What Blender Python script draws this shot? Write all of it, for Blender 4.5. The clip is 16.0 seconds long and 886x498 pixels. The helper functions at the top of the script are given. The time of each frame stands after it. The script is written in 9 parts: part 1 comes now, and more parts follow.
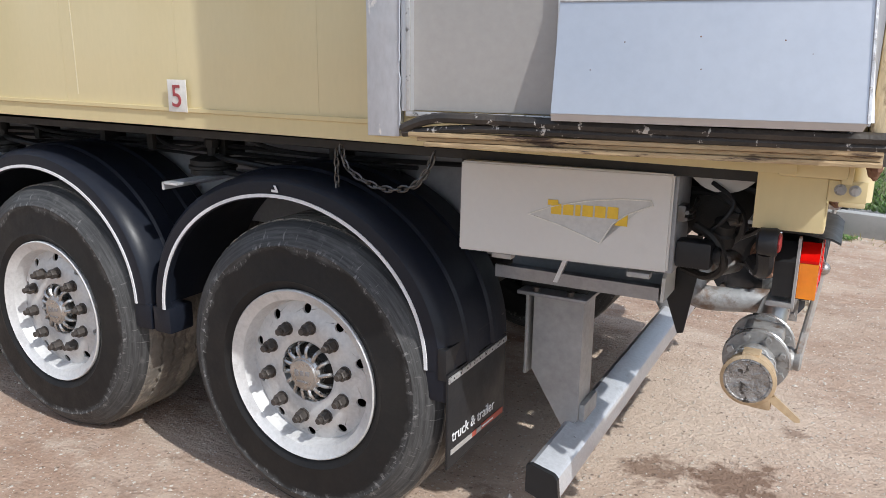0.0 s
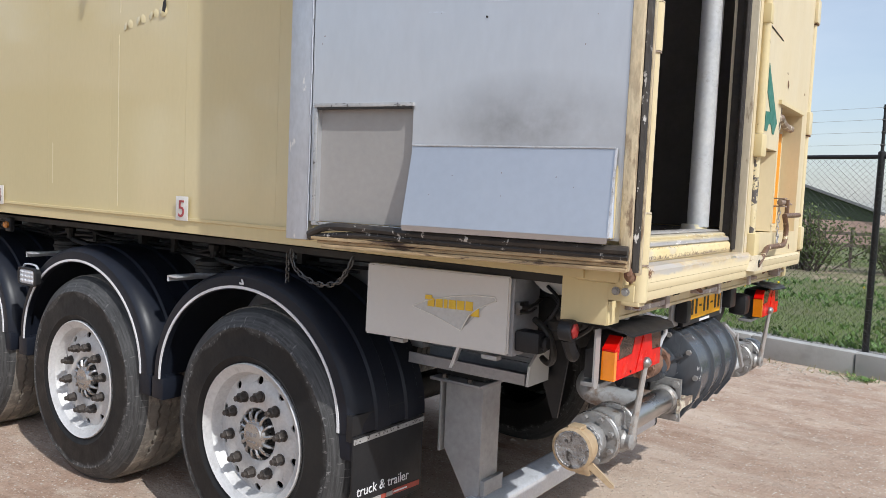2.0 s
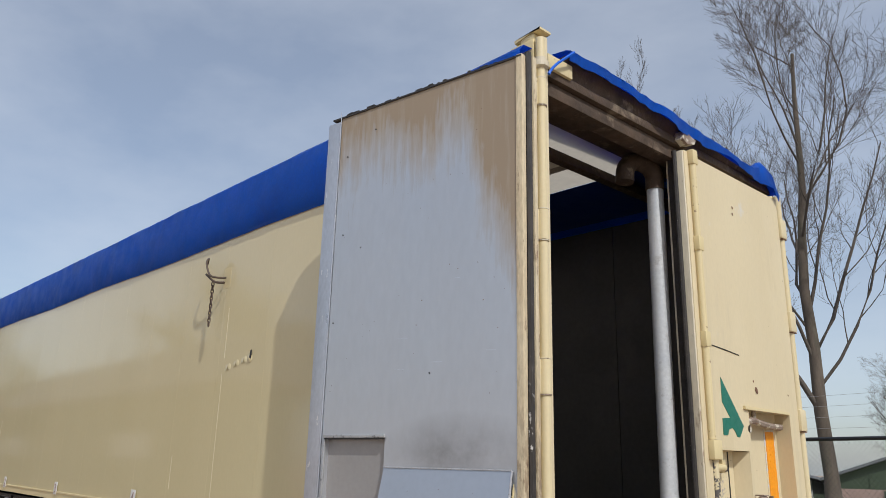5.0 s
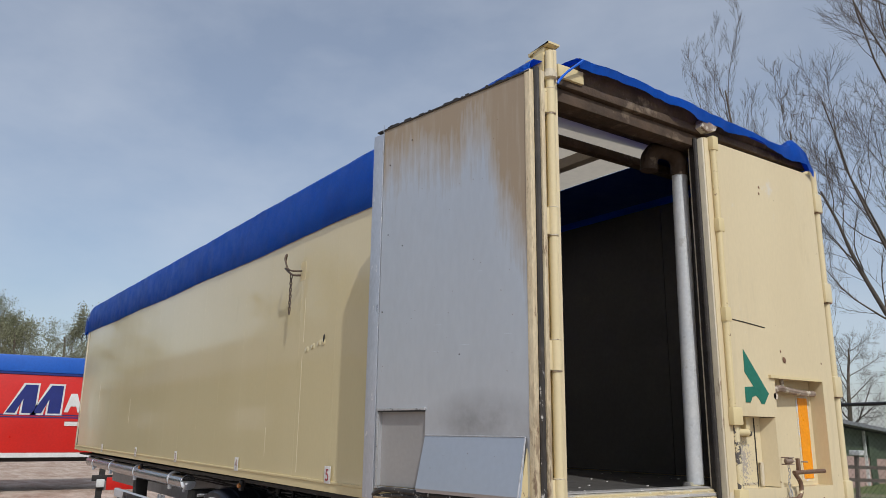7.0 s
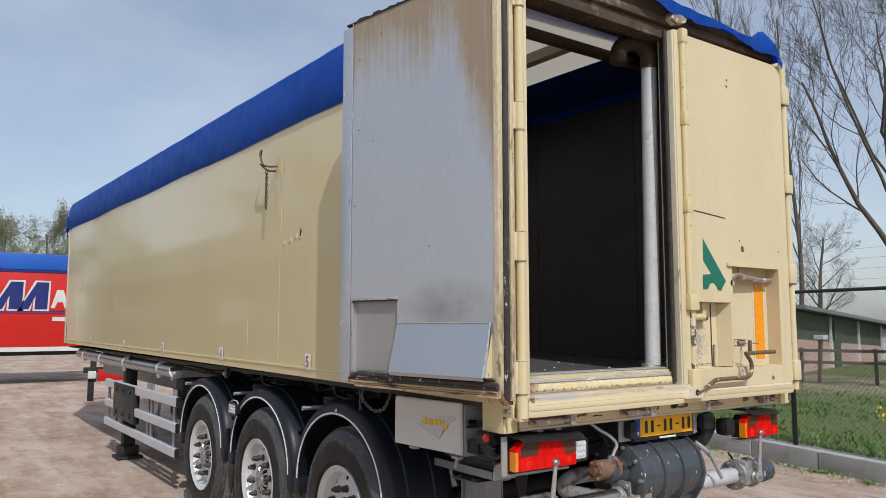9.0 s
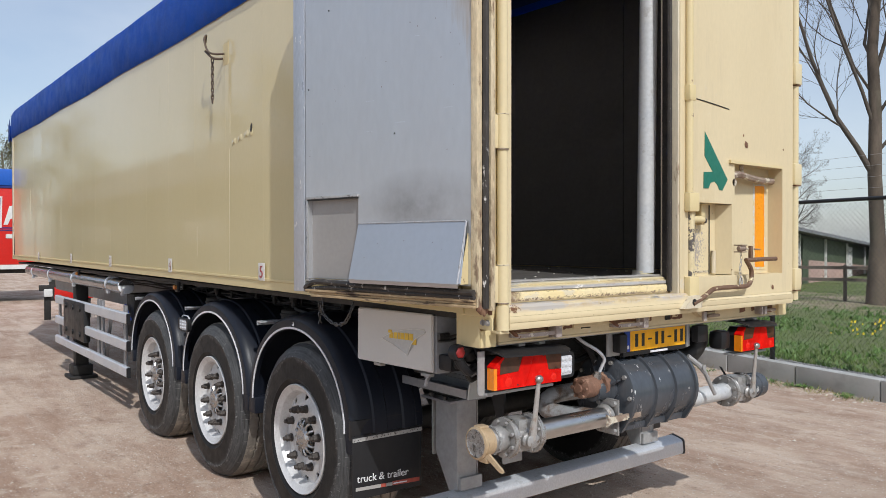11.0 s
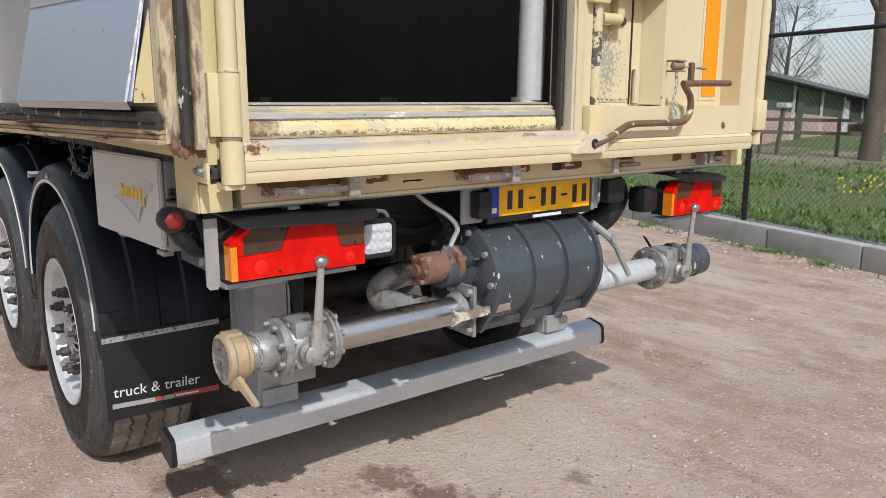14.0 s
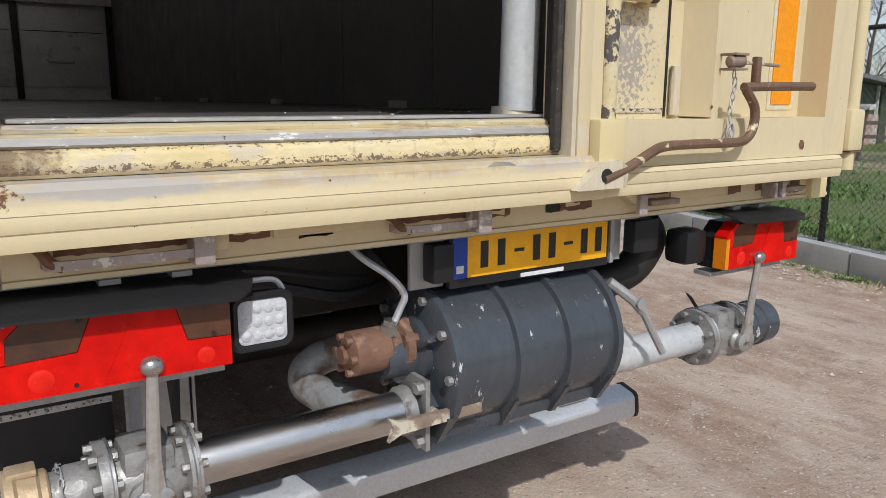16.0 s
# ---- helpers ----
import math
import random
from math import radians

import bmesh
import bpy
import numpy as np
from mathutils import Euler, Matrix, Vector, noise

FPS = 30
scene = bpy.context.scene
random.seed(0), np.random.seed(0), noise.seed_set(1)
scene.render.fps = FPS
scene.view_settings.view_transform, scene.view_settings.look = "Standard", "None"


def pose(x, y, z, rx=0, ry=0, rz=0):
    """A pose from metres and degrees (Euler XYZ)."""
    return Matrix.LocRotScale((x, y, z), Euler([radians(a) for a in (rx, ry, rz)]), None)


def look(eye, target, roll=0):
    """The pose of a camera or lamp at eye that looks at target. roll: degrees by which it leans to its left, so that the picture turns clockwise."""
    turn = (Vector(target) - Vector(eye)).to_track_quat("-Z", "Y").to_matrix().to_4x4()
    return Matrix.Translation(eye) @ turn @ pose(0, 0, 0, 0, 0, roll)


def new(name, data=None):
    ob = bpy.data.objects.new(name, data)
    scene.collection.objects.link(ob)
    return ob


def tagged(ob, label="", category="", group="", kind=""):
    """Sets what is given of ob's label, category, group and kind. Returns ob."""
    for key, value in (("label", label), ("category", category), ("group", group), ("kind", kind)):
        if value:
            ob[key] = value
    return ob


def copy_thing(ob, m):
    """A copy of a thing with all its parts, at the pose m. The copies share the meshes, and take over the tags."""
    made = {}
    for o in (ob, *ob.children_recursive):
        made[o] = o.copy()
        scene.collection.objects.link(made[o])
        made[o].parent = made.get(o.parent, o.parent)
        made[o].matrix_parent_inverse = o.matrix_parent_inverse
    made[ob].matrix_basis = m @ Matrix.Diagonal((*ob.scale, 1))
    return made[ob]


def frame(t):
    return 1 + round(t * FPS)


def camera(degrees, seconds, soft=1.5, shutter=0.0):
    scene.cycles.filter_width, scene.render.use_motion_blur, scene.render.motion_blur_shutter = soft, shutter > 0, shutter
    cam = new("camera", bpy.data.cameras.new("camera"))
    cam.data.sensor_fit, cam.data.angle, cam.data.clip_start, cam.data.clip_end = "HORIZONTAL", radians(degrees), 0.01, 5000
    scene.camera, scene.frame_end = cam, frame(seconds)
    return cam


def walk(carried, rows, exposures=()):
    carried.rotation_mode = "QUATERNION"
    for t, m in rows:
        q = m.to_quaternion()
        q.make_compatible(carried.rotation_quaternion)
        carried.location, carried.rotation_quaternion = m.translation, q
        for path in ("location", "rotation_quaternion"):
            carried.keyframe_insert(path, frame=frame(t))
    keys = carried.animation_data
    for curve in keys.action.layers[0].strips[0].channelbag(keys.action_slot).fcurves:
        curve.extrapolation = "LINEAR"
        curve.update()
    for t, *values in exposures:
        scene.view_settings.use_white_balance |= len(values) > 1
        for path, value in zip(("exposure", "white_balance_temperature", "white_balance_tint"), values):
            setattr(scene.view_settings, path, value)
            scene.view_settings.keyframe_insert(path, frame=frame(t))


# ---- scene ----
cam = camera(60.7, 16.0, soft=0.5)
PATH = [
    (0, (0.091, -1.851, 1.541), (-0.835, -0.147, 1.052), 0.6),
    (0.5, (0.286, -1.913, 1.55), (-0.668, -0.221, 1.074), 1.3),
    (1, (0.51, -2.023, 1.542), (-0.572, -0.401, 1.096), 1.4),
    (1.5, (0.709, -2.05, 1.541), (-0.395, -0.395, 1.338), 2.2),
    (2, (0.922, -2.016, 1.524), (-0.243, -0.397, 1.378), 2.5),
    (2.5, (1.127, -2.017, 1.526), (-0.285, -0.61, 1.361), 1.9),
    (3, (1.343, -2.103, 1.557), (-0.122, -0.75, 1.403), 1.9),
    (3.5, (1.499, -2.13, 1.61), (0.026, -0.779, 1.564), 1.8),
    (4, (1.675, -2.154, 1.634), (0.226, -0.807, 1.931), 1.9),
    (4.5, (1.871, -2.181, 1.666), (0.444, -0.848, 2.1), 1.8),
    (4.7, (1.935, -2.183, 1.678), (0.522, -0.868, 2.201), 1.8),
    (6.8, (2.588, -2.214, 1.683), (0.994, -1.123, 2.202), 0.7),
    (7, (2.62, -2.219, 1.683), (1.009, -1.131, 2.153), 0.7),
    (7.5, (2.691, -2.249, 1.681), (1.073, -1.159, 2.121), 0.5),
    (8, (2.734, -2.254, 1.679), (1.107, -1.149, 2.042), 0.3),
    (8.5, (2.748, -2.252, 1.676), (1.128, -1.12, 1.984), 0.1),
    (9, (2.744, -2.222, 1.665), (1.121, -1.07, 1.86), -0.0),
    (9.2, (2.728, -2.211, 1.658), (1.108, -1.051, 1.839), 0.1),
    (11.3, (2.266, -1.814, 1.554), (0.696, -0.581, 1.439), -0.4),
    (11.5, (2.228, -1.734, 1.535), (0.666, -0.501, 1.326), -0.6),
    (12, (2.153, -1.491, 1.508), (0.61, -0.28, 1.117), -0.6),
    (12.5, (2.106, -1.291, 1.476), (0.564, -0.077, 1.094), -0.4),
    (13, (1.949, -1.052, 1.447), (0.413, 0.172, 1.068), -0.2),
    (13.5, (1.858, -0.855, 1.451), (0.324, 0.368, 1.058), 0.1),
    (14, (1.805, -0.614, 1.435), (0.261, 0.596, 1.044), 0.2),
    (14.5, (1.789, -0.411, 1.434), (0.205, 0.744, 1.041), 0.2),
    (15, (1.694, -0.236, 1.422), (0.083, 0.884, 1.034), 0.2),
    (15.5, (1.508, -0.057, 1.461), (-0.118, 1.04, 1.072), 0.4),
    (16, (1.352, 0.086, 1.46), (-0.286, 1.164, 1.067), 0.3),
]
EXPOSURES = [(t, stops, 6350, 9) for t, stops in ((0, 0.2), (1, 0.12), (2.5, 0.04), (4.5, -0.23), (7, -0.43), (8, -0.4), (9, -0.3), (11.5, -0.14), (13, -0.12), (14.5, -0.1), (15, -0.18), (16, -0.28))]
walk(cam, [(t, look(eye, target, roll)) for t, eye, target, roll in PATH], EXPOSURES)

# ---- world, sun ----
SUN_TO = Vector((0.95, -0.30, 1.0)).normalized()
world = bpy.data.worlds.new("world")
scene.world = world
world.use_nodes = True
wn, wl = world.node_tree.nodes, world.node_tree.links
wn.clear()
sky = wn.new("ShaderNodeTexSky")
sky.sky_type, sky.sun_disc = "NISHITA", False
sky.sun_elevation = math.asin(SUN_TO.z)
sky.sun_rotation = math.atan2(SUN_TO.x, SUN_TO.y)
sky.air_density, sky.dust_density, sky.ozone_density = 1.0, 1.5, 1.5
wcoord = wn.new("ShaderNodeTexCoord")
wmap = wn.new("ShaderNodeMapping")
wmap.inputs["Scale"].default_value = (1.0, 1.6, 3.2)
wnoise = wn.new("ShaderNodeTexNoise")
wnoise.inputs["Scale"].default_value, wnoise.inputs["Detail"].default_value, wnoise.inputs["Roughness"].default_value = 1.6, 6, 0.55
wramp = wn.new("ShaderNodeMapRange")
wramp.inputs["From Min"].default_value, wramp.inputs["From Max"].default_value = 0.35, 0.8
wramp.inputs["To Min"].default_value, wramp.inputs["To Max"].default_value = 0.24, 0.6
wmix = wn.new("ShaderNodeMix")
wmix.data_type = "RGBA"
wmix.inputs["B"].default_value = (6.7, 7.0, 7.6, 1)
wback, wout = wn.new("ShaderNodeBackground"), wn.new("ShaderNodeOutputWorld")
wback.inputs["Strength"].default_value = 0.14
wl.new(wcoord.outputs["Generated"], wmap.inputs["Vector"])
wl.new(wmap.outputs["Vector"], wnoise.inputs["Vector"])
wl.new(wnoise.outputs["Fac"], wramp.inputs["Value"])
wl.new(wramp.outputs["Result"], wmix.inputs["Factor"])
wl.new(sky.outputs["Color"], wmix.inputs["A"])
wl.new(wmix.outputs["Result"], wback.inputs["Color"])
wl.new(wback.outputs["Background"], wout.inputs["Surface"])
sun = new("sun", bpy.data.lights.new("sun", "SUN"))
sun.data.energy, sun.data.angle, sun.data.color = 3.5, radians(0.6), (1.0, 0.98, 0.95)
sun.matrix_world = look(SUN_TO * 50, (0, 0, 0))

# ---- materials ----
def surf(name, a, b=None, rough=0.5, metal=0.0, grain=40.0, mix_scale=3.0, stain=None, stain_scale=1.5, stain_at=(0.55, 0.75),
         bump=0.1, bump_scale=None, stretch=(1, 1, 1), vary=0.0, coat=0.0, spec=0.5, rough_var=0.12, speck=0.1):
    """A procedural surface: two mixed colours, fine grain, stains with a shape of their own, fine relief."""
    m = bpy.data.materials.new(name)
    m.use_nodes = True
    n, l = m.node_tree.nodes, m.node_tree.links
    p = n["Principled BSDF"]
    b = b or tuple(c * 0.8 for c in a)
    co, mp = n.new("ShaderNodeTexCoord"), n.new("ShaderNodeMapping")
    mp.inputs["Scale"].default_value = stretch
    l.new(co.outputs["Object"], mp.inputs["Vector"])

    def tex(scale, detail=4.0, rough_=0.6):
        t = n.new("ShaderNodeTexNoise")
        t.inputs["Scale"].default_value, t.inputs["Detail"].default_value, t.inputs["Roughness"].default_value = scale, detail, rough_
        l.new(mp.outputs["Vector"], t.inputs["Vector"])
        return t.outputs["Fac"]

    def rng(src, lo, hi, to0=0.0, to1=1.0):
        r = n.new("ShaderNodeMapRange")
        r.inputs["From Min"].default_value, r.inputs["From Max"].default_value = lo, hi
        r.inputs["To Min"].default_value, r.inputs["To Max"].default_value = to0, to1
        l.new(src, r.inputs["Value"])
        return r.outputs["Result"]

    def mixc(fac, c0, c1, mode="MIX"):
        x = n.new("ShaderNodeMix")
        x.data_type, x.blend_type = "RGBA", mode
        for key, v in (("Factor", fac), ("A", c0), ("B", c1)):
            if isinstance(v, (tuple, list)):
                x.inputs[key].default_value = (*v, 1)
            elif isinstance(v, float):
                x.inputs[key].default_value = v
            else:
                l.new(v, x.inputs[key])
        return x.outputs["Result"]

    col = mixc(rng(tex(mix_scale), 0.3, 0.7), a, b)
    g = tex(grain, 3.0)
    col = mixc(1.0, col, mixc(rng(g, 0.25, 0.75), (1 - speck,) * 3, (1 + speck,) * 3), "MULTIPLY")
    if stain:
        col = mixc(rng(tex(stain_scale, 8.0, 0.68), *stain_at), col, stain)
    if vary:
        info = n.new("ShaderNodeObjectInfo")
        col = mixc(1.0, col, mixc(info.outputs["Random"], (1 - vary,) * 3, (1 + vary,) * 3), "MULTIPLY")
    l.new(col, p.inputs["Base Color"])
    l.new(rng(tex(mix_scale * 3.1), 0.25, 0.75, max(0.03, rough - rough_var), min(1.0, rough + rough_var)), p.inputs["Roughness"])
    p.inputs["Metallic"].default_value = metal
    p.inputs["Specular IOR Level"].default_value = spec
    p.inputs["Coat Weight"].default_value = coat
    if bump:
        bp = n.new("ShaderNodeBump")
        bp.inputs["Strength"].default_value, bp.inputs["Distance"].default_value = bump, 0.01
        l.new(tex(bump_scale or grain, 5.0), bp.inputs["Height"])
        l.new(bp.outputs["Normal"], p.inputs["Normal"])
    return m


M = {}
M["cream"] = surf("cream_paint", (0.65, 0.545, 0.315), (0.62, 0.515, 0.29), 0.4, grain=60, mix_scale=0.9, stain=(0.46, 0.37, 0.2), stain_scale=2.2,
                  stain_at=(0.64, 0.95), bump=0.03, bump_scale=4, stretch=(1, 1, 0.35), vary=0.02, spec=0.06, speck=0.02, rough_var=0.05)
M["side"] = surf("glossy_cream_side", (0.68, 0.58, 0.345), (0.65, 0.55, 0.32), 0.09, grain=60, mix_scale=0.9, stain=(0.46, 0.37, 0.19), stain_scale=2.2,
                 stain_at=(0.64, 0.95), bump=0.012, bump_scale=1.6, stretch=(1, 1, 0.3), vary=0.015, spec=0.6, speck=0.02, rough_var=0.06)
M["cream_tube"] = surf("chipped_tube_paint", (0.66, 0.56, 0.345), (0.63, 0.53, 0.325), 0.38, grain=60, mix_scale=2, stain=(0.2, 0.12, 0.07), stain_scale=26,
                       stain_at=(0.7, 0.72), bump=0.06, bump_scale=14, spec=0.3, speck=0.03)
M["cream_worn"] = surf("worn_cream_paint", (0.66, 0.55, 0.31), (0.6, 0.49, 0.27), 0.45, grain=60, mix_scale=2, stain=(0.16, 0.08, 0.045), stain_scale=14,
                       stain_at=(0.645, 0.675), bump=0.1, bump_scale=30, speck=0.03)
M["sill_metal"] = surf("bare_sill_metal", (0.5, 0.49, 0.48), (0.42, 0.4, 0.38), 0.4, 0.6, grain=50, mix_scale=5, stain=(0.62, 0.55, 0.36), stain_scale=16,
                       stain_at=(0.5, 0.54), bump=0.2, bump_scale=20, stretch=(1, 0.3, 1))
M["door_wood"] = surf("weathered_edge_board", (0.46, 0.345, 0.2), (0.34, 0.23, 0.125), 0.7, grain=90, mix_scale=9, stain=(0.06, 0.035, 0.022), stain_scale=22,
                      stain_at=(0.54, 0.6), bump=0.7, bump_scale=40, stretch=(0.22, 1, 1.6), speck=0.25)
M["edge_white"] = surf("scuffed_pale_edge", (0.62, 0.56, 0.43), (0.54, 0.46, 0.33), 0.55, grain=70, mix_scale=6, stain=(0.24, 0.17, 0.11), stain_scale=16,
                       stain_at=(0.6, 0.68), bump=0.3, bump_scale=25, stretch=(1, 1, 0.25))
M["alu"] = surf("aluminium_profile", (0.68, 0.7, 0.735), (0.6, 0.62, 0.655), 0.38, 0.45, grain=80, mix_scale=3, stain=(0.36, 0.35, 0.34), stain_scale=7,
                stain_at=(0.6, 0.8), bump=0.08)
M["alu_scuffed"] = surf("scuffed_bare_strip", (0.5, 0.5, 0.5), (0.4, 0.4, 0.4), 0.45, 0.4, grain=80, mix_scale=12, stain=(0.12, 0.115, 0.11), stain_scale=45,
                        stain_at=(0.56, 0.62), bump=0.2)
M["motor"] = surf("orange_brown_rust", (0.24, 0.13, 0.085), (0.16, 0.085, 0.058), 0.75, 0.1, grain=90, mix_scale=16, stain=(0.4, 0.25, 0.17), stain_scale=22,
                  stain_at=(0.55, 0.75), bump=0.4, bump_scale=70)
M["marker_amber"] = surf("dull_amber_lens", (0.42, 0.16, 0.03), (0.34, 0.12, 0.02), 0.3, grain=30, mix_scale=30, bump=0.1, bump_scale=90)
M["tube_steel"] = surf("smooth_tube_steel", (0.4, 0.405, 0.41), (0.33, 0.33, 0.335), 0.22, 0.85, grain=60, mix_scale=3, stain=(0.2, 0.19, 0.18), stain_scale=4, stain_at=(0.58, 0.75), bump=0.02,
                       rough_var=0.06)
M["elbow"] = surf("weathered_cast_elbow", (0.36, 0.375, 0.39), (0.27, 0.265, 0.26), 0.5, 0.2, grain=70, mix_scale=9, stain=(0.15, 0.1, 0.07), stain_scale=9, stain_at=(0.5, 0.64), bump=0.35, bump_scale=30)
M["lever"] = surf("lever_steel", (0.5, 0.49, 0.47), (0.42, 0.4, 0.38), 0.4, 0.5, grain=80, mix_scale=12, stain=(0.3, 0.2, 0.13), stain_scale=20, stain_at=(0.62, 0.7), bump=0.15)
M["alu_dull"] = surf("dull_aluminium", (0.33, 0.33, 0.34), (0.26, 0.26, 0.27), 0.45, 0.55, grain=60, mix_scale=3, bump=0.08)
M["galv"] = surf("galvanised_steel", (0.4, 0.4, 0.4), (0.32, 0.315, 0.31), 0.55, 0.3, grain=45, mix_scale=8, stain=(0.22, 0.16, 0.12), stain_scale=10,
                 stain_at=(0.6, 0.74), bump=0.15)
M["cast"] = surf("grey_cast_metal", (0.39, 0.385, 0.375), (0.25, 0.24, 0.23), 0.42, 0.35, grain=90, mix_scale=14, stain=(0.11, 0.075, 0.05), stain_scale=17,
                 stain_at=(0.55, 0.66), bump=0.25)
M["pipe"] = surf("bare_pipe_steel", (0.62, 0.61, 0.6), (0.54, 0.53, 0.52), 0.3, 1.0, grain=60, mix_scale=5, stain=(0.46, 0.42, 0.39), stain_scale=9,
                 stain_at=(0.66, 0.74), bump=0.05, stretch=(1, 0.3, 1), rough_var=0.06)
M["pipe_paint"] = surf("grey_painted_pipe", (0.47, 0.49, 0.51), (0.56, 0.56, 0.55), 0.36, 0.1, grain=50, mix_scale=6, stain=(0.28, 0.25, 0.22), stain_scale=9,
                       stain_at=(0.6, 0.75), bump=0.1)
M["rust"] = surf("rusty_iron", (0.22, 0.11, 0.065), (0.15, 0.075, 0.045), 0.75, 0.2, grain=90, mix_scale=9, stain=(0.3, 0.19, 0.12), stain_scale=12,
                 stain_at=(0.55, 0.75), bump=0.5, bump_scale=70)
M["rod"] = surf("rusty_paint_rod", (0.14, 0.075, 0.045), (0.2, 0.12, 0.075), 0.5, 0.2, grain=80, mix_scale=12, stain=(0.62, 0.52, 0.33), stain_scale=15,
                stain_at=(0.585, 0.61), bump=0.25)
M["brass"] = surf("dull_brass", (0.52, 0.4, 0.26), (0.44, 0.31, 0.18), 0.5, 0.3, grain=60, mix_scale=9, stain=(0.3, 0.2, 0.11), stain_scale=10, bump=0.25)
M["box"] = surf("grey_box_paint", (0.6, 0.585, 0.56), (0.57, 0.555, 0.53), 0.42, 0.05, grain=70, mix_scale=1.2, bump=0.01, stain=(0.5, 0.485, 0.465), stain_scale=4,
                stain_at=(0.62, 0.95), speck=0.015, rough_var=0.04)
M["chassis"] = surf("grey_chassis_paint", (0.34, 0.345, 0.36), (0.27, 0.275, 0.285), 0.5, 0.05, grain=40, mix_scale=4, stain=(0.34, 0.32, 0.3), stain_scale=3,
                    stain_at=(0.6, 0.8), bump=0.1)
M["black"] = surf("black_plastic", (0.014, 0.0145, 0.016), (0.02, 0.02, 0.022), 0.42, grain=50, mix_scale=3, stain=(0.04, 0.037, 0.034), stain_scale=5, stain_at=(0.62, 0.9), bump=0.05, spec=0.32)
M["dark"] = surf("dirty_black_steel", (0.016, 0.0155, 0.015), (0.03, 0.027, 0.024), 0.6, 0.2, grain=50, mix_scale=6, bump=0.2)
M["guard"] = surf("dark_mudguard_plastic", (0.009, 0.0115, 0.019), (0.012, 0.0145, 0.022), 0.4, grain=60, mix_scale=2, stain=(0.04, 0.039, 0.04), stain_scale=3,
                  stain_at=(0.6, 0.85), bump=0.06, spec=0.26)
M["rubber"] = surf("tyre_rubber", (0.014, 0.014, 0.015), (0.022, 0.0215, 0.021), 0.6, grain=70, mix_scale=4, stain=(0.09, 0.083, 0.075), stain_scale=6,
                   stain_at=(0.62, 0.9), bump=0.2, bump_scale=40)
M["bracket"] = surf("rusty_bracket", (0.2, 0.135, 0.1), (0.36, 0.29, 0.23), 0.6, 0.15, grain=80, mix_scale=14, stain=(0.6, 0.55, 0.44), stain_scale=12,
                    stain_at=(0.52, 0.57), bump=0.35, bump_scale=40)
M["catch"] = surf("worn_catch_metal", (0.4, 0.35, 0.33), (0.29, 0.235, 0.215), 0.5, 0.1, grain=80, mix_scale=14, stain=(0.62, 0.58, 0.53), stain_scale=26,
                 stain_at=(0.56, 0.6), bump=0.3, bump_scale=40)
M["groove"] = surf("dirt_in_groove", (0.22, 0.165, 0.095), (0.42, 0.34, 0.19), 0.8, grain=60, mix_scale=12, bump=0.2)
M["flaked"] = surf("flaked_paint_edge", (0.6, 0.5, 0.3), (0.5, 0.45, 0.37), 0.6, grain=80, mix_scale=10, stain=(0.09, 0.065, 0.045), stain_scale=95,
                   stain_at=(0.53, 0.56), bump=0.4, bump_scale=40, stretch=(1, 0.6, 1))
M["rod_chipped"] = surf("chipped_rod_paint", (0.6, 0.5, 0.28), (0.62, 0.54, 0.36), 0.45, grain=60, mix_scale=8, stain=(0.09, 0.08, 0.075), stain_scale=13,
                        stain_at=(0.52, 0.54), bump=0.2, bump_scale=30)
M["fade_ink"] = surf("faded_print", (0.26, 0.17, 0.15), (0.34, 0.24, 0.21), 0.5, bump=0.0)
M["hook"] = surf("dark_hook_iron", (0.07, 0.05, 0.04), (0.12, 0.085, 0.06), 0.6, 0.3, grain=60, mix_scale=12, bump=0.2)
M["tread"] = surf("dusty_tread_rubber", (0.23, 0.205, 0.175), (0.12, 0.105, 0.09), 0.9, grain=70, mix_scale=5, stain=(0.32, 0.28, 0.23), stain_scale=9,
                  stain_at=(0.5, 0.62), bump=0.4)
M["seal"] = surf("black_rubber_seal", (0.018, 0.016, 0.015), (0.04, 0.032, 0.026), 0.6, grain=60, mix_scale=12, stain=(0.45, 0.41, 0.35), stain_scale=150,
                 stain_at=(0.665, 0.68), bump=0.5, bump_scale=40)
M["seal_flaked"] = surf("flaking_black_seal", (0.018, 0.016, 0.015), (0.05, 0.04, 0.032), 0.55, grain=60, mix_scale=12, stain=(0.55, 0.53, 0.5), stain_scale=34,
                        stain_at=(0.68, 0.7), bump=0.5, bump_scale=40, stretch=(1, 1, 0.5))
M["edge_rusty"] = surf("rust_stained_edge", (0.62, 0.53, 0.36), (0.52, 0.41, 0.26), 0.65, grain=80, mix_scale=12, stain=(0.2, 0.13, 0.08), stain_scale=24,
                       stain_at=(0.6, 0.67), bump=0.5, bump_scale=40, stretch=(1, 1, 0.3), speck=0.2)
M["rim"] = surf("silver_wheel_paint", (0.66, 0.655, 0.65), (0.56, 0.555, 0.55), 0.42, 0.2, grain=70, mix_scale=5, stain=(0.3, 0.28, 0.26), stain_scale=8,
                stain_at=(0.56, 0.85), bump=0.15)
M["nut"] = surf("wheel_nut_steel", (0.1, 0.085, 0.075), (0.06, 0.052, 0.047), 0.5, 0.4, grain=90, mix_scale=20, bump=0.2)
M["chrome"] = surf("worn_bright_metal", (0.55, 0.54, 0.53), (0.36, 0.34, 0.32), 0.3, 0.85, grain=60, mix_scale=14, bump=0.1)
M["white"] = surf("white_line", (0.75, 0.75, 0.76), (0.68, 0.68, 0.7), 0.5, grain=60, mix_scale=8, bump=0.0)
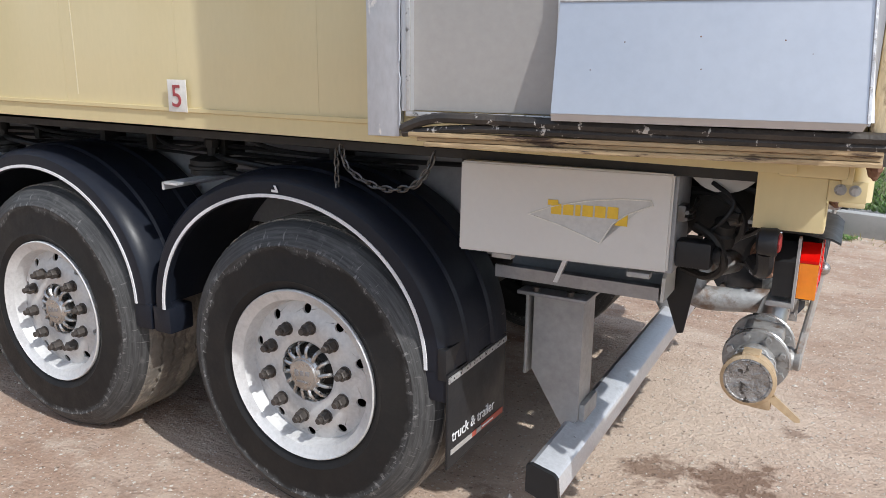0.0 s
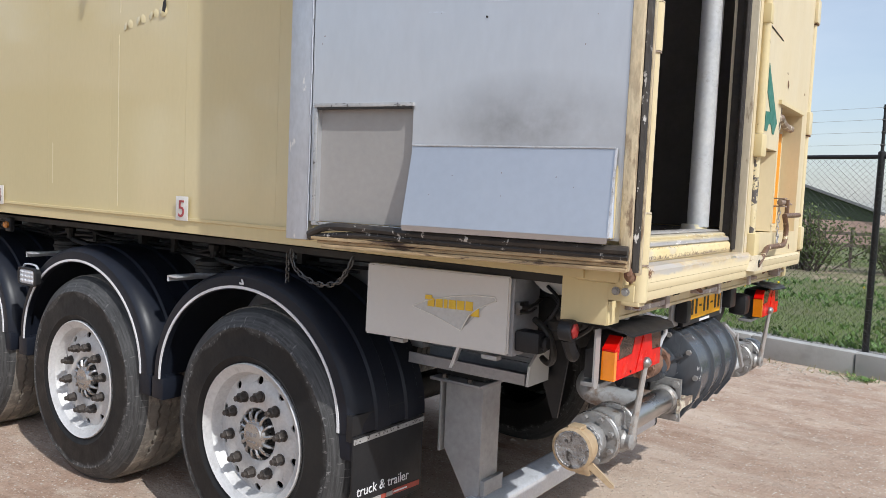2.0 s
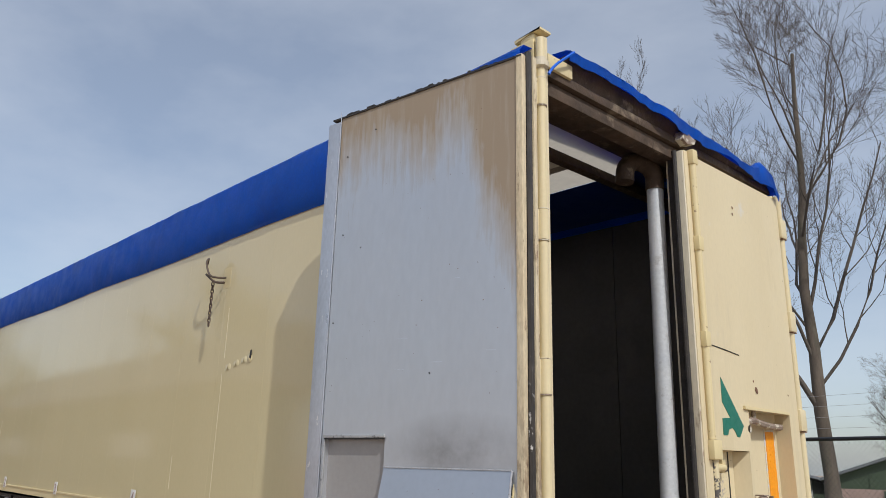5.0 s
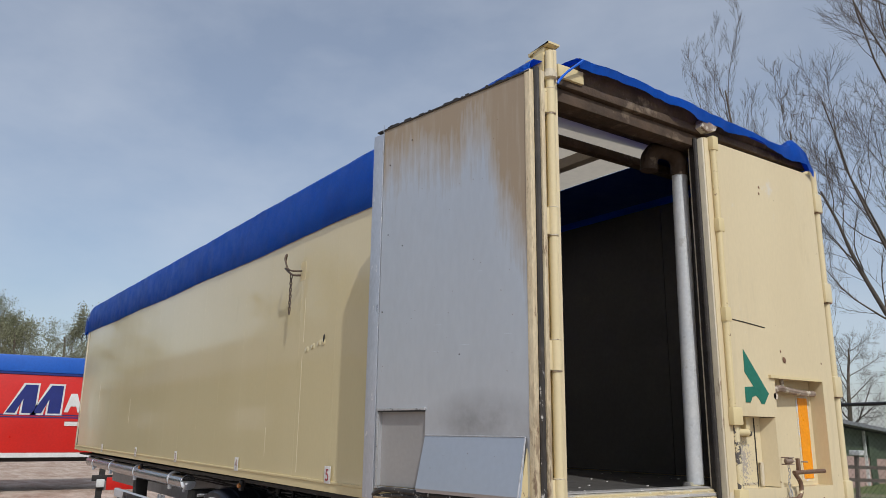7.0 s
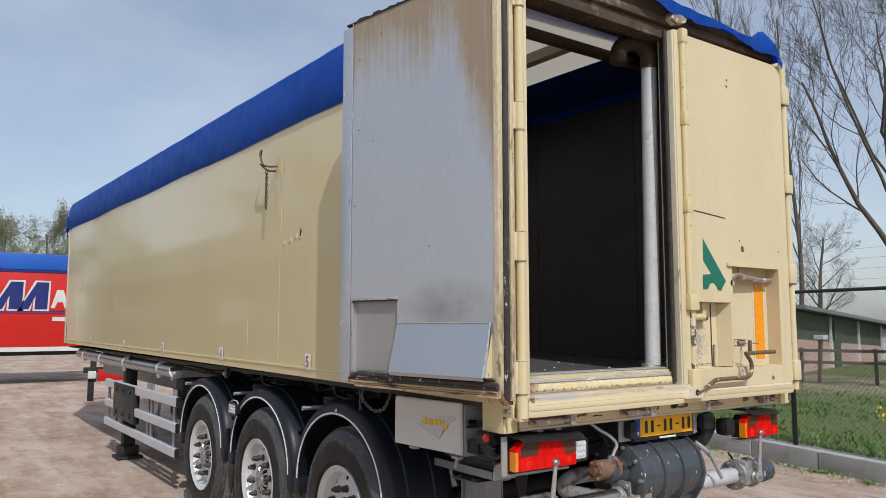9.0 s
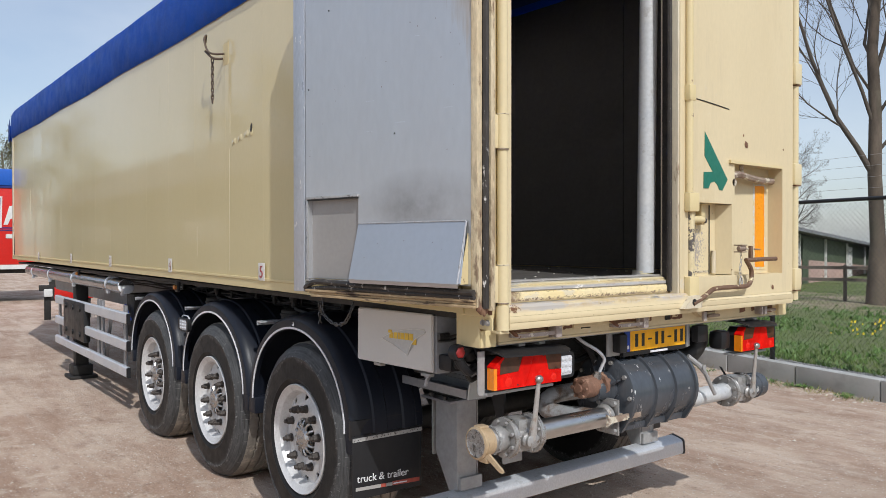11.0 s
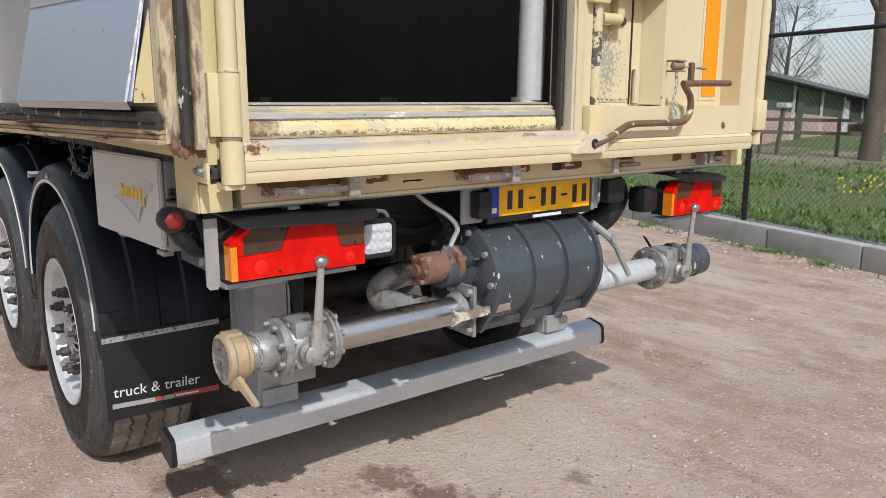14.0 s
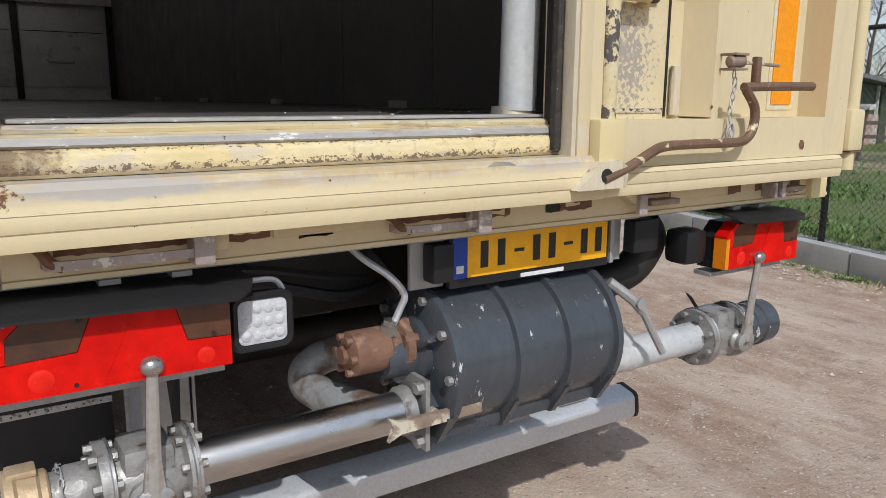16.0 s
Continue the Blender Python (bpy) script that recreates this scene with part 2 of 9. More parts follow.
M["label_white"] = surf("white_label", (0.72, 0.7, 0.66), (0.65, 0.63, 0.58), 0.5, grain=60, mix_scale=8, bump=0.0)
M["red_ink"] = surf("red_print", (0.45, 0.09, 0.06), None, 0.5, bump=0.0)
M["label_red"] = surf("faded_red_print", (0.36, 0.065, 0.07), None, 0.5, bump=0.0)
M["black_ink"] = surf("black_print", (0.02, 0.018, 0.016), None, 0.5, bump=0.0)
M["grey_ink"] = surf("grey_print", (0.42, 0.4, 0.38), None, 0.5, bump=0.0)
M["yellow_ink"] = surf("yellow_print", (0.78, 0.5, 0.03), (0.7, 0.45, 0.04), 0.45, bump=0.0)
M["plate_yellow"] = surf("yellow_plate", (0.95, 0.47, 0.003), (0.92, 0.44, 0.003), 0.4, bump=0.0, grain=30)
M["blue_ink"] = surf("blue_print", (0.01, 0.06, 0.4), None, 0.4, bump=0.0)
M["orange"] = surf("orange_reflector", (0.85, 0.31, 0.006), (0.78, 0.27, 0.006), 0.35, grain=60, mix_scale=12, stain=(0.5, 0.25, 0.1), stain_scale=22,
                   stain_at=(0.66, 0.72), bump=0.05)
M["torn_backing"] = surf("torn_sticker_backing", (0.66, 0.56, 0.33), (0.62, 0.53, 0.32), 0.5, grain=60, mix_scale=9, stain=(0.6, 0.6, 0.6), stain_scale=30,
                         stain_at=(0.5, 0.53), bump=0.2, bump_scale=60)
M["green"] = surf("green_marking", (0.008, 0.13, 0.085), (0.01, 0.15, 0.1), 0.45, grain=50, mix_scale=9, stain=(0.5, 0.45, 0.28), stain_scale=20,
                  stain_at=(0.7, 0.74), bump=0.05)
M["lens_red"] = surf("red_lamp_lens", (0.74, 0.008, 0.004), (0.5, 0.004, 0.003), 0.2, grain=30, mix_scale=12, bump=0.1, bump_scale=60, spec=0.2)
M["lens_bright"] = surf("bright_red_lens", (0.8, 0.02, 0.008), (0.72, 0.012, 0.005), 0.2, grain=30, mix_scale=40, bump=0.15, bump_scale=90, spec=0.35)
M["marker_red"] = surf("dull_red_lens", (0.3, 0.02, 0.018), (0.2, 0.012, 0.012), 0.35, grain=30, mix_scale=30, bump=0.1, bump_scale=90)
M["scrape"] = surf("scraped_paint", (0.72, 0.64, 0.44), (0.66, 0.58, 0.38), 0.5, grain=60, mix_scale=9, bump=0.0)
M["edge_strip"] = surf("bluish_edge_metal", (0.5, 0.53, 0.58), (0.44, 0.465, 0.51), 0.36, 0.5, grain=70, mix_scale=4, stain=(0.7, 0.7, 0.69), stain_scale=26, stain_at=(0.62, 0.65), bump=0.08, stretch=(1, 1, 0.4))
M["foil"] = surf("crumpled_cap_cover", (0.42, 0.41, 0.4), (0.22, 0.21, 0.2), 0.3, 0.6, grain=60, mix_scale=28, stain=(0.06, 0.055, 0.05), stain_scale=40, stain_at=(0.56, 0.62), bump=1.0, bump_scale=45)
M["weld"] = surf("dull_weld_seam", (0.6, 0.61, 0.63), (0.45, 0.45, 0.46), 0.45, 0.5, grain=60, mix_scale=25, stain=(0.25, 0.22, 0.2), stain_scale=30, stain_at=(0.58, 0.66), bump=0.4)
M["sticker"] = surf("torn_pale_sticker", (0.52, 0.515, 0.5), (0.47, 0.465, 0.45), 0.5, grain=60, mix_scale=9, bump=0.05)
M["chain"] = surf("dull_chain_steel", (0.16, 0.155, 0.15), (0.1, 0.095, 0.09), 0.35, 0.8, grain=60, mix_scale=14, bump=0.1)
M["lens_dark"] = surf("smoked_lamp_lens", (0.05, 0.03, 0.022), (0.13, 0.05, 0.027), 0.15, grain=30, mix_scale=10, bump=0.1, bump_scale=60, spec=0.45)
M["lens_amber"] = surf("amber_lamp_lens", (0.85, 0.27, 0.01), (0.8, 0.22, 0.01), 0.15, grain=30, mix_scale=9, bump=0.05, coat=0.5)
M["lens_clear"] = surf("clear_lamp_lens", (0.66, 0.67, 0.7), (0.5, 0.51, 0.54), 0.2, 0.0, grain=60, mix_scale=60, bump=0.5, bump_scale=90)
M["drum"] = surf("dark_grey_blower_paint", (0.05, 0.057, 0.068), (0.064, 0.072, 0.084), 0.24, 0.0, grain=60, mix_scale=4, stain=(0.55, 0.56, 0.57), stain_scale=24,
                 stain_at=(0.645, 0.66), bump=0.1, bump_scale=12, stretch=(1, 1, 0.35), rough_var=0.08, spec=0.6)
M["tarp"] = surf("blue_tarpaulin", (0.005, 0.115, 0.6), (0.005, 0.1, 0.54), 0.42, grain=50, mix_scale=2, stain=(0.015, 0.07, 0.38), stain_scale=1.6,
                 stain_at=(0.5, 0.8), bump=0.12, bump_scale=6, spec=0.28)
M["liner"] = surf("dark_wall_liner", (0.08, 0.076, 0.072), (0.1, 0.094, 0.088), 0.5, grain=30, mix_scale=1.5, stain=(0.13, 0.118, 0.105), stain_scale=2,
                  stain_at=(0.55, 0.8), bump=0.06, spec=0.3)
M["inner_steel"] = surf("dirty_inner_steel", (0.6, 0.6, 0.59), (0.48, 0.48, 0.47), 0.5, 0.1, grain=30, mix_scale=3, stain=(0.2, 0.19, 0.17), stain_scale=5, stain_at=(0.58, 0.72), bump=0.1)
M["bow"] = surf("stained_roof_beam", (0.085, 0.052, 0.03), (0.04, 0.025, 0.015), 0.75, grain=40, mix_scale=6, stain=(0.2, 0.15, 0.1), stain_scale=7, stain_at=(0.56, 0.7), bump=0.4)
M["bow_pale"] = surf("pale_roof_beam", (0.4, 0.345, 0.27), (0.3, 0.255, 0.2), 0.75, grain=40, mix_scale=5, stain=(0.12, 0.085, 0.055), stain_scale=6, stain_at=(0.58, 0.72), bump=0.3)
# tarpaulin from below: the same blue, darkened for the shade inside the roof
M["tarp_inside"] = surf("shaded_tarpaulin_underside", (0.01, 0.035, 0.21), (0.008, 0.028, 0.17), 0.6, grain=40, mix_scale=2, bump=0.1, spec=0.2)
M["concrete"] = surf("kerb_concrete", (0.43, 0.43, 0.42), (0.38, 0.38, 0.37), 0.85, grain=120, mix_scale=2, stain=(0.26, 0.26, 0.24), stain_scale=3,
                     stain_at=(0.5, 0.85), bump=0.1, bump_scale=90, vary=0.05, speck=0.06)
M["dry_grass"] = surf("dry_grass", (0.33, 0.29, 0.14), (0.24, 0.24, 0.1), 0.8, grain=9, mix_scale=2, bump=0.0)
M["fence_black"] = surf("black_powder_coat", (0.012, 0.013, 0.013), (0.018, 0.018, 0.018), 0.45, bump=0.05)
M["wire"] = surf("dark_fence_wire", (0.014, 0.015, 0.014), (0.02, 0.021, 0.02), 0.5, 0.1, bump=0.0)
M["bark"] = surf("grey_brown_bark", (0.15, 0.115, 0.085), (0.085, 0.065, 0.05), 0.9, grain=30, mix_scale=5, stain=(0.1, 0.1, 0.065), stain_scale=2,
                 stain_at=(0.5, 0.8), bump=0.8, bump_scale=18, stretch=(1, 1, 0.3))
M["twig"] = surf("bare_twig_bark", (0.125, 0.1, 0.082), (0.085, 0.068, 0.056), 0.9, bump=0.0)
M["bud"] = surf("young_green_leaves", (0.21, 0.21, 0.12), (0.16, 0.165, 0.09), 0.8, grain=5, bump=0.0)
M["shrub"] = surf("shrub_leaves", (0.12, 0.16, 0.045), (0.085, 0.12, 0.035), 0.7, grain=8, mix_scale=4, bump=0.0)
M["grass"] = surf("grass_blades", (0.15, 0.225, 0.05), (0.11, 0.17, 0.04), 0.7, grain=9, mix_scale=1.2, bump=0.0, stain=(0.2, 0.19, 0.08), stain_scale=0.8,
                  stain_at=(0.55, 0.8))
M["weed"] = surf("broad_weed_leaves", (0.12, 0.22, 0.05), (0.085, 0.165, 0.04), 0.6, grain=12, mix_scale=2, bump=0.0)
M["flower"] = surf("yellow_petals", (0.8, 0.62, 0.02), (0.7, 0.55, 0.02), 0.6, bump=0.0)
M["lawn"] = surf("meadow_soil", (0.1, 0.145, 0.04), (0.12, 0.12, 0.055), 0.95, grain=30, mix_scale=1.1, stain=(0.16, 0.12, 0.075), stain_scale=0.5,
                 stain_at=(0.55, 0.72), bump=0.6, bump_scale=25)
M["old_wood"] = surf("weathered_fence_wood", (0.17, 0.14, 0.115), (0.12, 0.1, 0.08), 0.85, grain=40, mix_scale=6, bump=0.4, stretch=(0.3, 0.3, 1))
M["shed_green"] = surf("green_sheeting", (0.07, 0.095, 0.055), (0.055, 0.078, 0.045), 0.6, grain=6, mix_scale=0.5, bump=0.1)
M["shed_brick"] = surf("pale_red_brickwork", (0.47, 0.33, 0.28), (0.4, 0.275, 0.235), 0.85, grain=20, mix_scale=0.7, bump=0.2)
M["shed_roof"] = surf("grey_fibre_roof", (0.2, 0.205, 0.215), (0.16, 0.165, 0.175), 0.8, grain=8, mix_scale=0.5, bump=0.2)
M["shed_white"] = surf("white_painted_post", (0.65, 0.65, 0.63), (0.55, 0.55, 0.53), 0.6, bump=0.0)
M["red_body"] = surf("red_trailer_paint", (0.56, 0.014, 0.008), (0.5, 0.012, 0.008), 0.38, grain=20, mix_scale=0.7, bump=0.02)
M["red_tarp"] = surf("bright_blue_tarpaulin", (0.006, 0.085, 0.42), (0.008, 0.1, 0.46), 0.5, grain=20, mix_scale=0.6, bump=0.1, bump_scale=3)
M["navy"] = surf("navy_marking", (0.01, 0.02, 0.16), None, 0.45, bump=0.0)


def node_chain(m):
    """Nodes, links, the shader and the object coordinates of a material."""
    n = m.node_tree.nodes
    return n, m.node_tree.links, n["Principled BSDF"], next(x for x in n if x.type == "TEX_COORD")


def add_layer(m, colour, fac):
    """Lay a colour over a material's base colour by a factor socket."""
    n, l, p, co = node_chain(m)
    x = n.new("ShaderNodeMix")
    x.data_type = "RGBA"
    l.new(fac, x.inputs["Factor"])
    l.new(p.inputs["Base Color"].links[0].from_socket, x.inputs["A"])
    x.inputs["B"].default_value = (*colour, 1)
    l.new(x.outputs["Result"], p.inputs["Base Color"])


def noise_range(m, scale, lo, hi, to=1.0, stretch=(1, 1, 1), detail=6.0, turn=0.0):
    n, l, p, co = node_chain(m)
    mp, t, r = n.new("ShaderNodeMapping"), n.new("ShaderNodeTexNoise"), n.new("ShaderNodeMapRange")
    mp.inputs["Scale"].default_value = stretch
    mp.inputs["Rotation"].default_value = (0, 0, turn)
    t.inputs["Scale"].default_value, t.inputs["Detail"].default_value, t.inputs["Roughness"].default_value = scale, detail, 0.66
    r.inputs["From Min"].default_value, r.inputs["From Max"].default_value, r.inputs["To Max"].default_value = lo, hi, to
    l.new(co.outputs["Object"], mp.inputs["Vector"])
    l.new(mp.outputs["Vector"], t.inputs["Vector"])
    l.new(t.outputs["Fac"], r.inputs["Value"])
    return r.outputs["Result"]


def calc(m, op, a, b):
    n, l, p, co = node_chain(m)
    x = n.new("ShaderNodeMath")
    x.operation = op
    for k, v in enumerate((a, b)):
        if isinstance(v, (int, float)):
            x.inputs[k].default_value = v
        else:
            l.new(v, x.inputs[k])
    return x.outputs[0]


def spread_range(m, src, lo, hi, to=1.0):
    n, l, p, co = node_chain(m)
    r = n.new("ShaderNodeMapRange")
    r.inputs["From Min"].default_value, r.inputs["From Max"].default_value, r.inputs["To Max"].default_value = lo, hi, to
    l.new(src, r.inputs["Value"])
    return r.outputs["Result"]


def far_from(m, centre, scale=(1, 1, 1)):
    """Distance from a centre in the object's frame, axes weighted."""
    n, l, p, co = node_chain(m)
    a, b = n.new("ShaderNodeVectorMath"), n.new("ShaderNodeVectorMath")
    a.operation = "MULTIPLY"
    a.inputs[1].default_value = scale
    l.new(co.outputs["Object"], a.inputs[0])
    b.operation = "DISTANCE"
    b.inputs[1].default_value = tuple(c * s for c, s in zip(centre, scale))
    l.new(a.outputs[0], b.inputs[0])
    return b.outputs["Value"]


def polar_noise(m, round_scale, out_scale, lo, hi, to=1.0, detail=6.0):
    """Noise laid round the y axis: one scale along the turn, another along the radius."""
    n, l, p, co = node_chain(m)
    sep, com, t, r = n.new("ShaderNodeSeparateXYZ"), n.new("ShaderNodeCombineXYZ"), n.new("ShaderNodeTexNoise"), n.new("ShaderNodeMapRange")
    l.new(co.outputs["Object"], sep.inputs[0])
    l.new(calc(m, "MULTIPLY", calc(m, "ARCTAN2", sep.outputs["Z"], sep.outputs["X"]), round_scale), com.inputs[0])
    l.new(calc(m, "MULTIPLY", far_from(m, (0, 0, 0), (1, 0, 1)), out_scale), com.inputs[1])
    t.inputs["Scale"].default_value, t.inputs["Detail"].default_value, t.inputs["Roughness"].default_value = 1.0, detail, 0.62
    r.inputs["From Min"].default_value, r.inputs["From Max"].default_value, r.inputs["To Max"].default_value = lo, hi, to
    l.new(com.outputs[0], t.inputs["Vector"])
    l.new(t.outputs["Fac"], r.inputs["Value"])
    return r.outputs["Result"]


def stained_steel():
    """Smooth stainless sheet, a brown brushed stain hanging from its top and running down its hinge side."""
    m = surf("stained_stainless_sheet", (0.63, 0.645, 0.67), (0.59, 0.6, 0.62), 0.4, 0.75, grain=30, mix_scale=1.0, bump=0.018, bump_scale=2, stretch=(1, 1, 0.35), speck=0.03, rough_var=0.06)
    n, l, p, co = node_chain(m)
    sep = n.new("ShaderNodeSeparateXYZ")
    l.new(co.outputs["Object"], sep.inputs[0])
    broad = noise_range(m, 2.2, 0.2, 0.8, 0.5, (1, 1, 0.5), 4)
    brush = noise_range(m, 26, 0.2, 0.8, 0.34, (1, 1, 0.06), 8)
    fine = noise_range(m, 90, 0.2, 0.8, 0.14, (1, 1, 0.12), 4)
    hinge = spread_range(m, sep.outputs["X"], 0.3, 0.02, 0.66)
    level = calc(m, "ADD", calc(m, "ADD", sep.outputs["Z"], hinge), calc(m, "ADD", broad, calc(m, "ADD", brush, fine)))
    fac = spread_range(m, level, 3.36, 3.74)
    add_layer(m, (0.34, 0.26, 0.175), fac)
    # paler wiped streaks within the stain
    add_layer(m, (0.5, 0.45, 0.37), calc(m, "MULTIPLY", fac, noise_range(m, 17, 0.52, 0.72, 0.45, (1, 1, 0.07), 6)))
    dull = n.new("ShaderNodeMapRange")
    dull.inputs["To Min"].default_value, dull.inputs["To Max"].default_value = 0.75, 0.12
    l.new(fac, dull.inputs["Value"])
    l.new(dull.outputs["Result"], p.inputs["Metallic"])
    return m


def tyre_rubber():
    """Black sidewall; the shoulder rubbed grey in rings, thin torn scuffs along its rim."""
    m = surf("tyre_sidewall", (0.012, 0.012, 0.013), (0.018, 0.0175, 0.0172), 0.5, grain=70, mix_scale=4, stain=(0.03, 0.028, 0.026), stain_scale=5,
             stain_at=(0.6, 0.9), bump=0.15, bump_scale=30, spec=0.25)
    r = far_from(m, (0, 0, 0), (1, 0, 1))
    edge = calc(m, "ADD", r, polar_noise(m, 2.2, 6, 0.3, 0.7, 0.055, 5.0))
    shoulder = spread_range(m, edge, 0.45, 0.47)
    add_layer(m, (0.1, 0.1, 0.1), calc(m, "MULTIPLY", shoulder, polar_noise(m, 3.0, 130, 0.2, 0.75, 0.95, 4.0)))
    add_layer(m, (0.15, 0.147, 0.143), calc(m, "MULTIPLY", shoulder, polar_noise(m, 9.0, 60, 0.56, 0.74, 0.6)))
    # torn scuffs: short bright marks across the shoulder, a ragged line where the wear begins
    band = calc(m, "SUBTRACT", 1.0, spread_range(m, calc(m, "ABSOLUTE", calc(m, "SUBTRACT", edge, 0.468), 0), 0.002, 0.016))
    add_layer(m, (0.24, 0.235, 0.23), calc(m, "MULTIPLY", calc(m, "MAXIMUM", band, 0.0), polar_noise(m, 26, 34, 0.55, 0.6, 0.85, 8.0)))
    add_layer(m, (0.2, 0.197, 0.19), calc(m, "MULTIPLY", spread_range(m, r, 0.455, 0.47), polar_noise(m, 45, 16, 0.615, 0.645, 0.7, 8.0)))
    return m


M["tyre"] = tyre_rubber()
# trodden bare earth in a band across the meadow
add_layer(M["lawn"], (0.3, 0.235, 0.165), calc(M["lawn"], "MULTIPLY", spread_range(M["lawn"], far_from(M["lawn"], (-6.0, 17.5, 0), (0.12, 1, 0)), 4.2, 2.2), noise_range(M["lawn"], 0.9, 0.38, 0.56, 0.9)))


def recess_paint():
    """Cream paint flaked in a speckled patch, thickest in the panel's lower corner."""
    m = surf("flaked_recess_paint", (0.66, 0.56, 0.35), (0.62, 0.525, 0.335), 0.45, grain=60, mix_scale=5, bump=0.15, bump_scale=30, speck=0.03)
    d = far_from(m, (0.02, 1.49, 1.56), (0, 1, 0.7))
    near = spread_range(m, d, 0.17, 0.03, 0.24)
    add_layer(m, (0.36, 0.32, 0.28), spread_range(m, calc(m, "ADD", noise_range(m, 85, 0.0, 1.0), near), 0.68, 0.7))
    add_layer(m, (0.16, 0.11, 0.08), spread_range(m, calc(m, "ADD", noise_range(m, 40, 0.0, 1.0), spread_range(m, far_from(m, (0.02, 1.36, 1.42), (0, 1, 1)), 0.1, 0.0, 0.25)), 0.7, 0.72))
    return m


def sill_paint():
    """Yellowish sill paint, flaked in fine specks along its upper and lower edges, bare grey patches."""
    m = surf("worn_sill_band", (0.66, 0.52, 0.25), (0.7, 0.6, 0.38), 0.55, grain=80, mix_scale=6, bump=0.35, bump_scale=40, stretch=(1, 0.4, 1))
    add_layer(m, (0.56, 0.5, 0.4), noise_range(m, 18, 0.55, 0.6, 0.7, (1, 0.4, 1)))
    low = spread_range(m, far_from(m, (0, 0, 1.335), (0, 0, 1)), 0.018, 0.0)
    end = spread_range(m, far_from(m, (0, 0.13, 0), (0, 1, 0)), 0.42, 0.0, 0.3)
    add_layer(m, (0.3, 0.2, 0.12), calc(m, "MULTIPLY", low, spread_range(m, calc(m, "ADD", noise_range(m, 12, 0.2, 0.8, 1.0, (1, 0.3, 1)), end), 0.3, 0.7, 0.9)))
    add_layer(m, (0.16, 0.09, 0.05), spread_range(m, calc(m, "ADD", noise_range(m, 20, 0.0, 1.0), spread_range(m, far_from(m, (0, 0.135, 0), (0, 1, 0)), 0.14, 0.0, 0.5)), 0.62, 0.8, 0.85))
    rim = spread_range(m, far_from(m, (0, 0, 1.364), (0, 0, 1)), 0.002, 0.018, 0.24)
    add_layer(m, (0.13, 0.085, 0.055), spread_range(m, calc(m, "ADD", noise_range(m, 170, 0.0, 1.0, 1.0, (1, 0.7, 1), 3.0), rim), 0.72, 0.75, 0.9))
    return m


def capping_paint():
    """Bare grey metal, white and cream paint left in ragged streaks, dark nicks."""
    m = surf("scraped_capping", (0.42, 0.405, 0.39), (0.33, 0.315, 0.3), 0.55, 0.12, grain=60, mix_scale=8, bump=0.3, bump_scale=40, stretch=(1, 0.4, 1))
    top = spread_range(m, far_from(m, (0, 0, 1.405), (0, 0, 1)), 0.012, 0.006)
    add_layer(m, (0.68, 0.57, 0.34), calc(m, "MULTIPLY", top, noise_range(m, 10, 0.36, 0.46, 0.92, (1, 0.25, 2))))
    add_layer(m, (0.26, 0.18, 0.115), noise_range(m, 22, 0.56, 0.62, 0.45, (1, 0.3, 1.5)))
    add_layer(m, (0.72, 0.7, 0.66), noise_range(m, 45, 0.6, 0.63, 0.9, (1, 0.35, 1)))
    add_layer(m, (0.1, 0.07, 0.05), noise_range(m, 80, 0.66, 0.69, 0.95, (1, 0.7, 1)))
    return m


def rail_paint():
    """Cream rail, its top arris rubbed grey and tan, thin scratches and rust nicks."""
    m = surf("rubbed_rail_paint", (0.66, 0.555, 0.35), (0.62, 0.515, 0.32), 0.42, grain=60, mix_scale=2, bump=0.08, bump_scale=30, speck=0.03, spec=0.3)
    top = spread_range(m, far_from(m, (0, 0, 1.334), (0, 0, 1)), 0.034, 0.012)
    add_layer(m, (0.46, 0.42, 0.39), calc(m, "MULTIPLY", top, noise_range(m, 7, 0.44, 0.54, 0.95, (1, 0.5, 3))))
    add_layer(m, (0.52, 0.38, 0.2), calc(m, "MULTIPLY", top, noise_range(m, 12, 0.48, 0.58, 0.7, (1, 0.4, 3))))
    add_layer(m, (0.14, 0.075, 0.045), noise_range(m, 55, 0.685, 0.7, 0.95))
    add_layer(m, (0.4, 0.3, 0.17), noise_range(m, 40, 0.64, 0.67, 0.5, (1, 0.1, 1)))
    # brown run-off under the arris, bare metal and rust at the hinge end
    run = spread_range(m, calc(m, "ADD", spread_range(m, far_from(m, (0, 0, 1.33), (0, 0, 1)), 0.035, 0.0, 0.6), noise_range(m, 42, 0.2, 0.8, 0.8, (1, 1, 0.08))), 0.75, 1.05, 0.75)
    add_layer(m, (0.47, 0.36, 0.19), calc(m, "MULTIPLY", run, spread_range(m, far_from(m, (0, 1.2, 0), (0, 1, 0)), 0.95, 0.5)))
    bare = calc(m, "ADD", far_from(m, (0, 0.3, 1.322), (0, 0.14, 1)), noise_range(m, 22, 0.25, 0.75, 0.02, (1, 0.4, 1)))
    add_layer(m, (0.42, 0.4, 0.38), spread_range(m, bare, 0.032, 0.026, 0.8))
    rusty = calc(m, "ADD", far_from(m, (0, 0.135, 1.318), (0, 0.5, 1)), noise_range(m, 48, 0.25, 0.75, 0.06))
    add_layer(m, (0.15, 0.065, 0.032), spread_range(m, rusty, 0.042, 0.036, 0.95))
    return m


